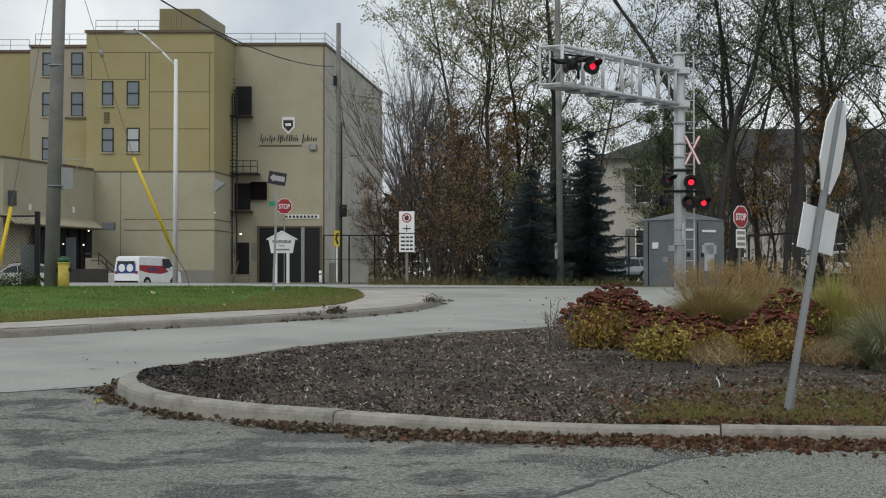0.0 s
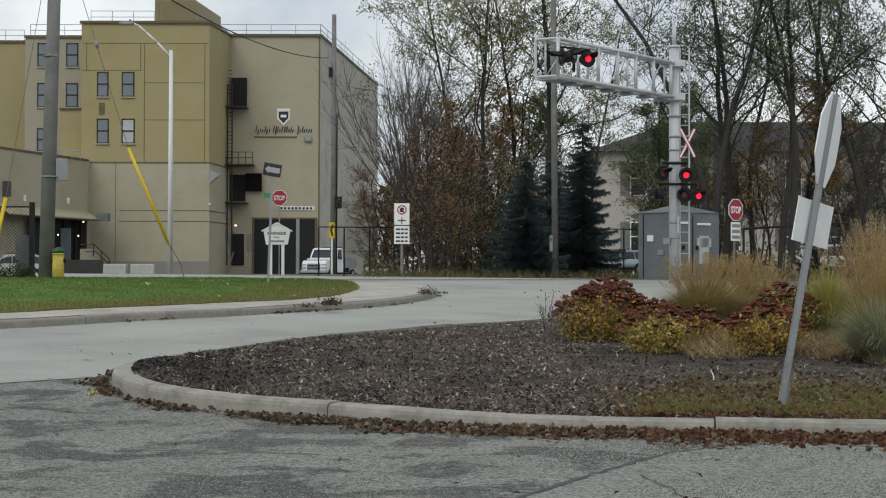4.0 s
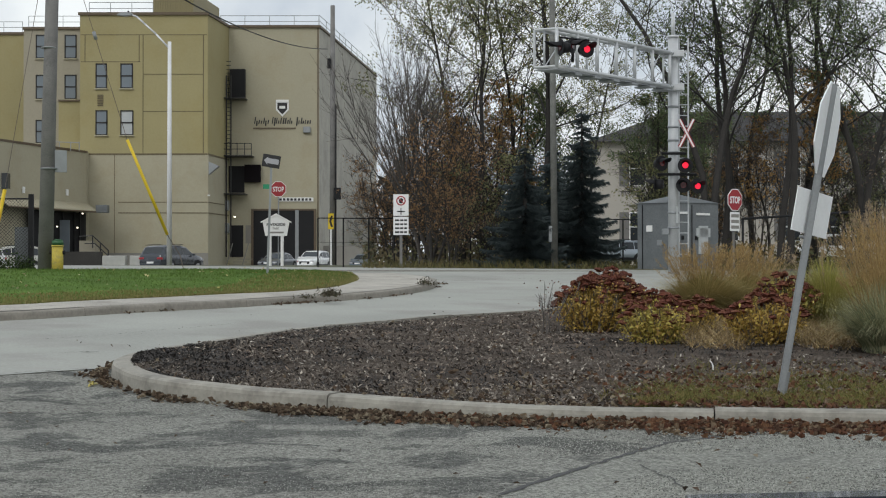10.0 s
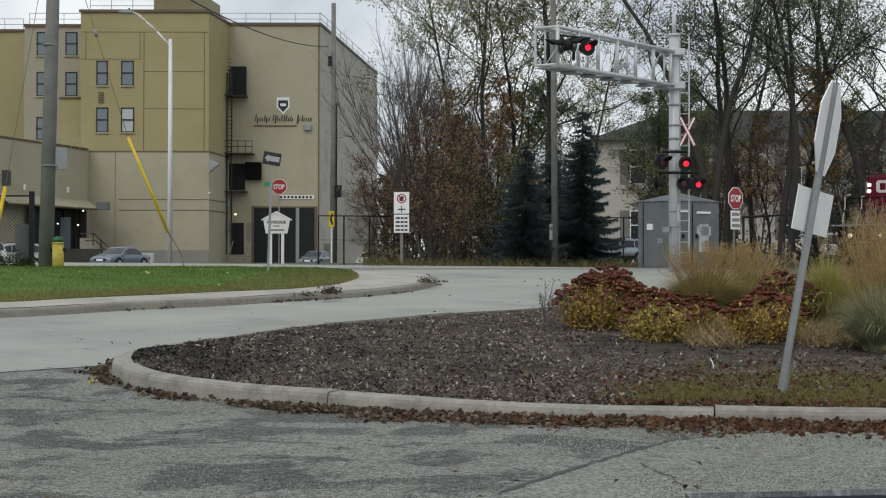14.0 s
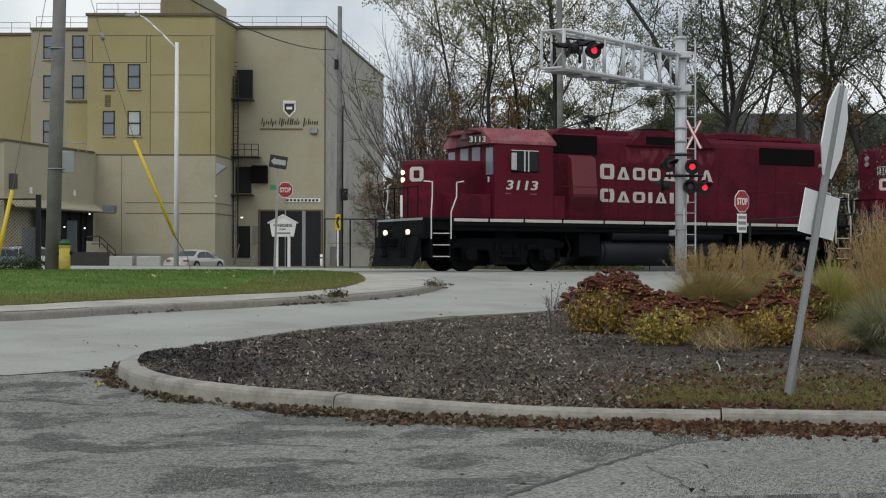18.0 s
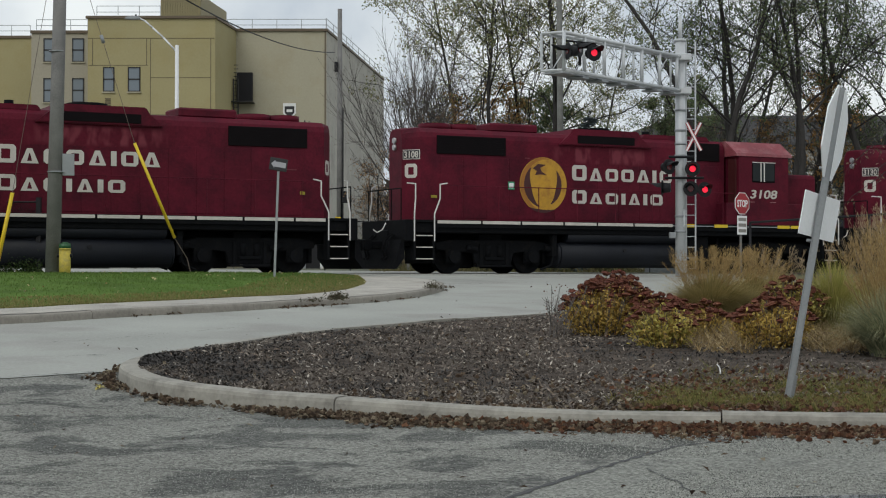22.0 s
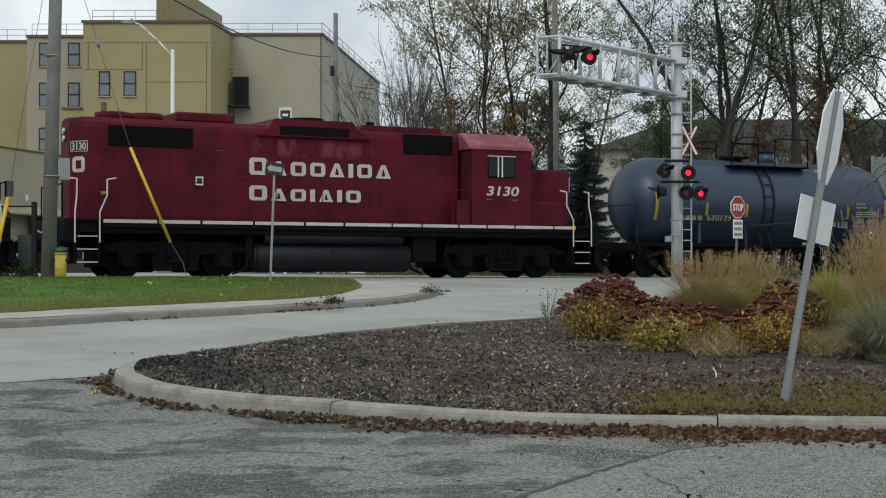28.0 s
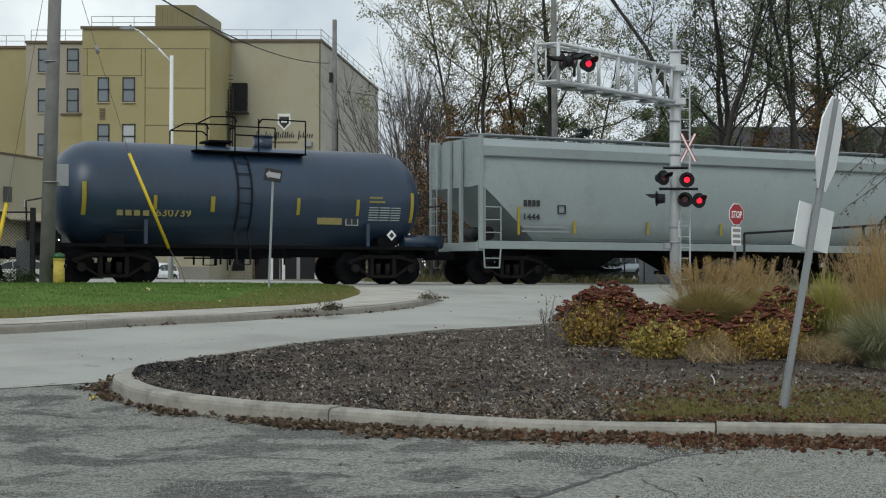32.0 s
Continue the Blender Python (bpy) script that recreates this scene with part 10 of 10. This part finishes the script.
    for x in axles:
        for s in (-1, 1):
            bm = bmesh.new()
            cyl(bm, (0, -0.11, 0), (0, 0.11, 0), r, n=20)
            me = bpy.data.meshes.new("wheel")
            bm.to_mesh(me)
            bm.free()
            me.materials.append(RUBBER)
            hub = new("wheel", me)
            hub.parent = T
            hub.location = (x, s * (w - 0.1), r)
            bm = bmesh.new()
            cyl(bm, (0, s * 0.112, 0), (0, s * 0.118, 0), r * 0.62, n=12)
            for q in range(5):
                a = q * 1.2566
                cyl(bm, (math.cos(a) * r * 0.1, s * 0.122, math.sin(a) * r * 0.1), (math.cos(a) * r * 0.58, s * 0.122, math.sin(a) * r * 0.58), 0.03, n=5)
            part("rim", bm, CHROME, hub)
            wheels.append((hub, x, s * (w - 0.1), r))
        for s in (-1, 1):
            bm = bmesh.new()
            pts = [(x + math.cos(radians(t)) * (r + 0.07), r + math.sin(radians(t)) * (r + 0.07)) for t in range(0, 181, 20)]
            vs = [bm.verts.new((px, s * (w + 0.003), max(0.3, pz))) for px, pz in pts]
            bm.faces.new(vs)
            part("wheel_arch", bm, DARK, body)
    if kind == "suv":
        for s in (-1, 1):
            bm = bmesh.new()
            box(bm, -h * 0.66, h * 0.66, s * (w + 0.002) - 0.012, s * (w + 0.002) + 0.012, 0.3, 0.46, 0.01)
            part("sill_cladding", bm, DARK, body)
            bm = bmesh.new()
            pipe(bm, [(-h * 0.75, s * w * 0.8, height - 0.02), (-h * 0.3, s * w * 0.8, height + 0.05), (0.1, s * w * 0.8, height + 0.02)], 0.02)
            part("roof_rail", bm, DARK, body)
    if kind == "truck":
        g0 = height * 0.29
        bm = bmesh.new()
        box(bm, h - 0.03, h + 0.018, -w * 0.5, w * 0.5, g0 - 0.06, g0 + 0.5, 0.02)
        part("grille", bm, DARK, body)
        for i in range(4):
            bm = bmesh.new()
            box(bm, h + 0.012, h + 0.04, -w * 0.48, w * 0.48, g0 + i * 0.13, g0 + i * 0.13 + 0.05, 0.008)
            part("grille_bar", bm, CHROME, body)
        for s in (-1, 1):
            bm = bmesh.new()
            box(bm, h - 0.1, h + 0.02, min(s * w * 0.56, s * w * 0.93), max(s * w * 0.56, s * w * 0.93), g0 + 0.02, g0 + 0.24, 0.02)
            part("headlight", bm, CHROME, body)
        bm = bmesh.new()
        box(bm, h - 0.1, h + 0.14, -w, w, 0.5, 0.74, 0.03)
        part("bumper", bm, CHROME, body)
        bm = bmesh.new()
        box(bm, -0.5, -0.42, -1.0, 1.0, 1.0, height + 0.15, 0.02)
        box(bm, -0.5, 0.3, -1.0, 1.0, height + 0.1, height + 0.16, 0.02)
        part("cab_guard", bm, GALV, T)
        bm = bmesh.new()
        box(bm, -h, -0.25, -1.05, 1.05, 0.95, 1.05)
        for a in ((-h, -0.25, -1.05, -1.0), (-h, -0.25, 1.0, 1.05), (-h, -h + 0.05, -1.05, 1.05), (-0.3, -0.22, -1.05, 1.05)):
            box(bm, a[0], a[1], a[2], a[3], 1.05, 1.95 if a[0] == -h and a[1] < -1 else 1.9)
        part("dump_box", bm, GALV, T)
        for i in range(6):
            for s in (-1, 1):
                bm = bmesh.new()
                x = -h + 0.15 + i * (h - 0.5) / 5
                box(bm, x, x + 0.07, min(s * 1.05, s * 1.1), max(s * 1.05, s * 1.1), 1.0, 1.9)
                part("box_rib", bm, GALV, T)
        bm = bmesh.new()
        box(bm, -h + 0.2, 1.6, -0.45, 0.45, 0.55, 0.95)
        part("chassis", bm, DARK, T)
    if kind == "van":
        for s in (-1, 1):
            bm = bmesh.new()
            vs = [bm.verts.new((x, s * (w * 0.985 + 0.012), z)) for x, z in ((-h + 0.12, 1.45), (0.35, 1.42), (0.85, 1.05), (0.1, 0.92), (-h + 0.12, 1.0))]
            bm.faces.new(vs)
            part("side_panel", bm, SIGNRED, body)
            bm = bmesh.new()
            box(bm, -1.2, -0.3, s * (w * 0.985 + 0.014) - 0.003, s * (w * 0.985 + 0.014) + 0.003, 1.12, 1.28)
            part("logo_shape", bm, surf("logo_blue", (0.03, 0.05, 0.2), 0.5) if "logo_blue" not in MATS else MATS["logo_blue"], body)
        bm = bmesh.new()
        box(bm, -h - 0.02, -h - 0.008, -0.7, 0.7, 0.95, 1.5)
        o = part("rear_panel", bm, MATS["logo_blue"], body)
        for y in (-0.3, 0.3):
            bm = bmesh.new()
            cyl(bm, (-h - 0.03, y, 1.28), (-h - 0.02, y, 1.28), 0.24, n=16)
            part("logo_shape", bm, SIGNWHITE, o)
    return T, wheels


PAINTW = surf("white_car_paint", (0.75, 0.76, 0.77), 0.25, var=0.03, bump=0.0, coat=0.5)
PAINTD = surf("dark_blue_grey_car_paint", (0.025, 0.03, 0.04), 0.25, var=0.05, bump=0.0, coat=0.6)
PAINTR = surf("dark_red_car_paint", (0.06, 0.015, 0.018), 0.25, var=0.05, bump=0.0, coat=0.6)
PAINTG = surf("dark_slate_car_paint", (0.06, 0.068, 0.08), 0.3, 0.3, var=0.05, bump=0.0, coat=0.5)
PAINTB = surf("beige_silver_car_paint", (0.42, 0.42, 0.38), 0.3, 0.3, var=0.05, bump=0.0, coat=0.5)
PAINTS = surf("blue_grey_car_paint", (0.10, 0.13, 0.16), 0.3, 0.3, var=0.05, bump=0.0, coat=0.5)
# the street bends past the mill: the middle of the lane that comes back
LANE = smooth_line([(-75, 96), (-60, 104), (-44, 111), (-31.8, 116.5), (-26.4, 119), (-19.2, 123.3), (-13.9, 129.5), (-11.06, 137), (-9.7, 141.5), (-7.0, 152), (-3, 168), (3, 190), (20, 240)], 600)
AWAY = inset(LANE, -4.6)
STEP = 186.09 / 599
# the street's line, steeper away from the railway, fitted to the camera's view; cars keep their bearing along it
STREET = smooth_line([(-52, 40), (-40, 62), (-31.2, 82), (-27.3, 91), (-24.4, 97.5), (-21.0, 105), (-17.67, 114), (-13.6, 127), (-11.06, 137), (-9.7, 141.5), (-7.0, 152), (-3, 168), (3, 190), (20, 240)], 600)


def onto(line, street):
    """Moves each point of a line to where its bearing from the origin meets the street."""
    out = []
    for p in line:
        k = p.x / p.y
        i = min(range(len(street)), key=lambda q: abs(street[q].x / street[q].y - k))
        j = min(len(street) - 2, max(0, i if street[i].x / street[i].y <= k else i - 1))
        a, b = street[j], street[j + 1]
        ka, kb = a.x / a.y, b.x / b.y
        f = min(1.0, max(0.0, (k - ka) / (kb - ka))) if abs(kb - ka) > 1e-9 else 0.0
        y = a.lerp(b, f).y
        out.append(Vector((k * y, y)))
    return out


AWAY = onto(AWAY, inset(STREET, -4.6))
LANE = onto(LANE, STREET)
MOVERS = []


def on_street(s, lane):
    """Place and heading of a car s metres along the street."""
    line = LANE if lane < 0 else AWAY
    i = max(0, min(598, int(s / STEP)))
    a, b = line[i], line[i + 1]
    p = a + (b - a) * (s / STEP - i)
    q, r = line[max(0, i - 6)], line[min(599, i + 7)]
    h = math.degrees(math.atan2(r.y - q.y, r.x - q.x)) + (180 if lane < 0 else 0)
    return p, h


def traffic(made, lane, speed, start):
    """lane: +1 leads away, -1 comes back; start: metres along the street at 0 s."""
    MOVERS.append((made, lane, speed, start))


traffic(car("delivery_van", "white delivery van with a red side panel", PAINTW, "van", 4.6, 2.0), 1, 9.44, 56.17)
traffic(car("dump_truck", "white pickup truck with a grey dump box", PAINTW, "truck", 7.7, 2.68, 2.45), -1, -7.47, 111.19)
traffic(car("car", "white hatchback on the street", PAINTW, "suv", 4.7, 1.5), -1, -8.57, 130.41)
traffic(car("car", "white estate car on the street", PAINTW, "suv", 4.7, 1.65), -1, -8.23, 160.02)
traffic(car("car", "dark blue-grey car leading away", PAINTD, "suv", 4.95, 1.68, 1.92), 1, 13.48, -76.52)
traffic(car("car", "dark red saloon leading away", PAINTR, "sedan", 4.95, 1.5, 1.88), 1, 12.43, -91.09)
traffic(car("car", "dark slate saloon on the street", PAINTG, "sedan", 4.7, 1.42), -1, -8.7, 157.82)
traffic(car("car", "blue saloon on the street", PAINTS, "sedan", 4.6, 1.45), -1, -8.95, 181.12)
traffic(car("car", "blue-grey saloon on the street", PAINTS, "sedan", 4.6, 1.45), -1, -8.08, 191.38)
traffic(car("car", "beige silver saloon leading away", PAINTB, "sedan", 4.7, 1.45), 1, 11.18, -141.77)
traffic(car("car", "pale grey saloon on the street", PAINTB, "sedan", 4.6, 1.45), -1, -8.14, 207.33)
traffic(car("car", "white hatchback on the street", PAINTW, "suv", 4.2, 1.5), -1, -8.08, 316.9)
traffic(car("car", "white crossover leading away", PAINTW, "suv", 4.6, 1.6), 1, 10.56, -263.45)
traffic(car("car", "white saloon leading away", PAINTW, "sedan", 4.5, 1.42), 1, 10.56, -249.8)


# parked cars
def park(u, y, made, turn):
    made[0].matrix_basis = pose((u - 784) * y / 2800, y, land((u - 784) * y / 2800, y), 0, 0, turn)


park(1082, 95.0, car("parked_car", "blue-grey car parked beyond the track", surf("silver_blue_car_paint", (0.27, 0.31, 0.35), 0.3, 0.3, var=0.05, bump=0.0, coat=0.5), "suv", 4.4, 1.5), 200)
park(12, 100.0, car("parked_car", "silver car parked behind the fence", PAINTB, "suv", 4.7, 1.65), 205)
park(1462, 78.0, car("parked_car", "white car parked behind the trees", PAINTW, "suv", 4.7, 1.6), 160)
# edge of the camera car's own door
bm = bmesh.new()
prism(bm, [(0.1, -0.6), (1.4, -0.6), (1.4, 0.92), (0.85, 0.917), (0.3, 0.904)], 1.98, 2.05, 0.01)
own = thing("parked_car", "dark car whose door sill edges the view", "car")
part("door_sill", bm, PAINTD, own)


def motions():
    """All that moves: the train, and the cars on the street."""
    for ob, middle, flip in TRAIN:
        rows = []
        for i in range(33):
            t = float(i)
            s = middle - 4.66 * (t - 23) + 0.00403 * (t - 23) ** 2
            p = TRACK + ALONG * s
            rows.append((t, pose(p.x, p.y, RAIL, 0, 0, TURN + (180 if flip else 0))))
        walk(ob, rows)
    for (ob, wheels), lane, speed, start in MOVERS:
        rows = []
        for i in range(65):
            t = i / 2
            p, h = on_street(start + speed * t, lane)
            rows.append((t, pose(p.x, p.y, land(p.x, p.y) + 0.03, 0, 0, h)))
        walk(ob, rows)
        # the wheels roll while the car is on the street before the mill
        t0, t1 = sorted(((15 - start) / speed, (140 - start) / speed))
        t0, t1 = max(0.0, t0), min(32.0, t1)
        for hub, x, y, r in wheels:
            spin = []
            n = max(2, int((t1 - t0) * abs(speed) / r / 1.3) + 1)
            times = sorted({0.0, 32.0} | {t0 + (t1 - t0) * k / n for k in range(n + 1)})
            for t in times:
                roll = math.degrees(abs(speed) * (min(max(t, t0), t1) - t0) / r)
                spin.append((t, pose(x, y, r, 0, roll % 360.0, 0)))
            walk(hub, spin)
    # the wheelsets of the train
    for ob, x, r in WHEELS:
        flip = -1.0 if ob.parent.parent and ob.parent.parent.name == TRAIN[0][0].name else 1.0
        spin = []
        for k in range(257):
            t = k / 8
            run = 4.66 * (t - 23) - 0.00403 * (t - 23) ** 2
            spin.append((t, pose(x, 0, r, 0, (-flip * math.degrees(run / r)) % 360.0, 0)))
        walk(ob, spin)


motions()
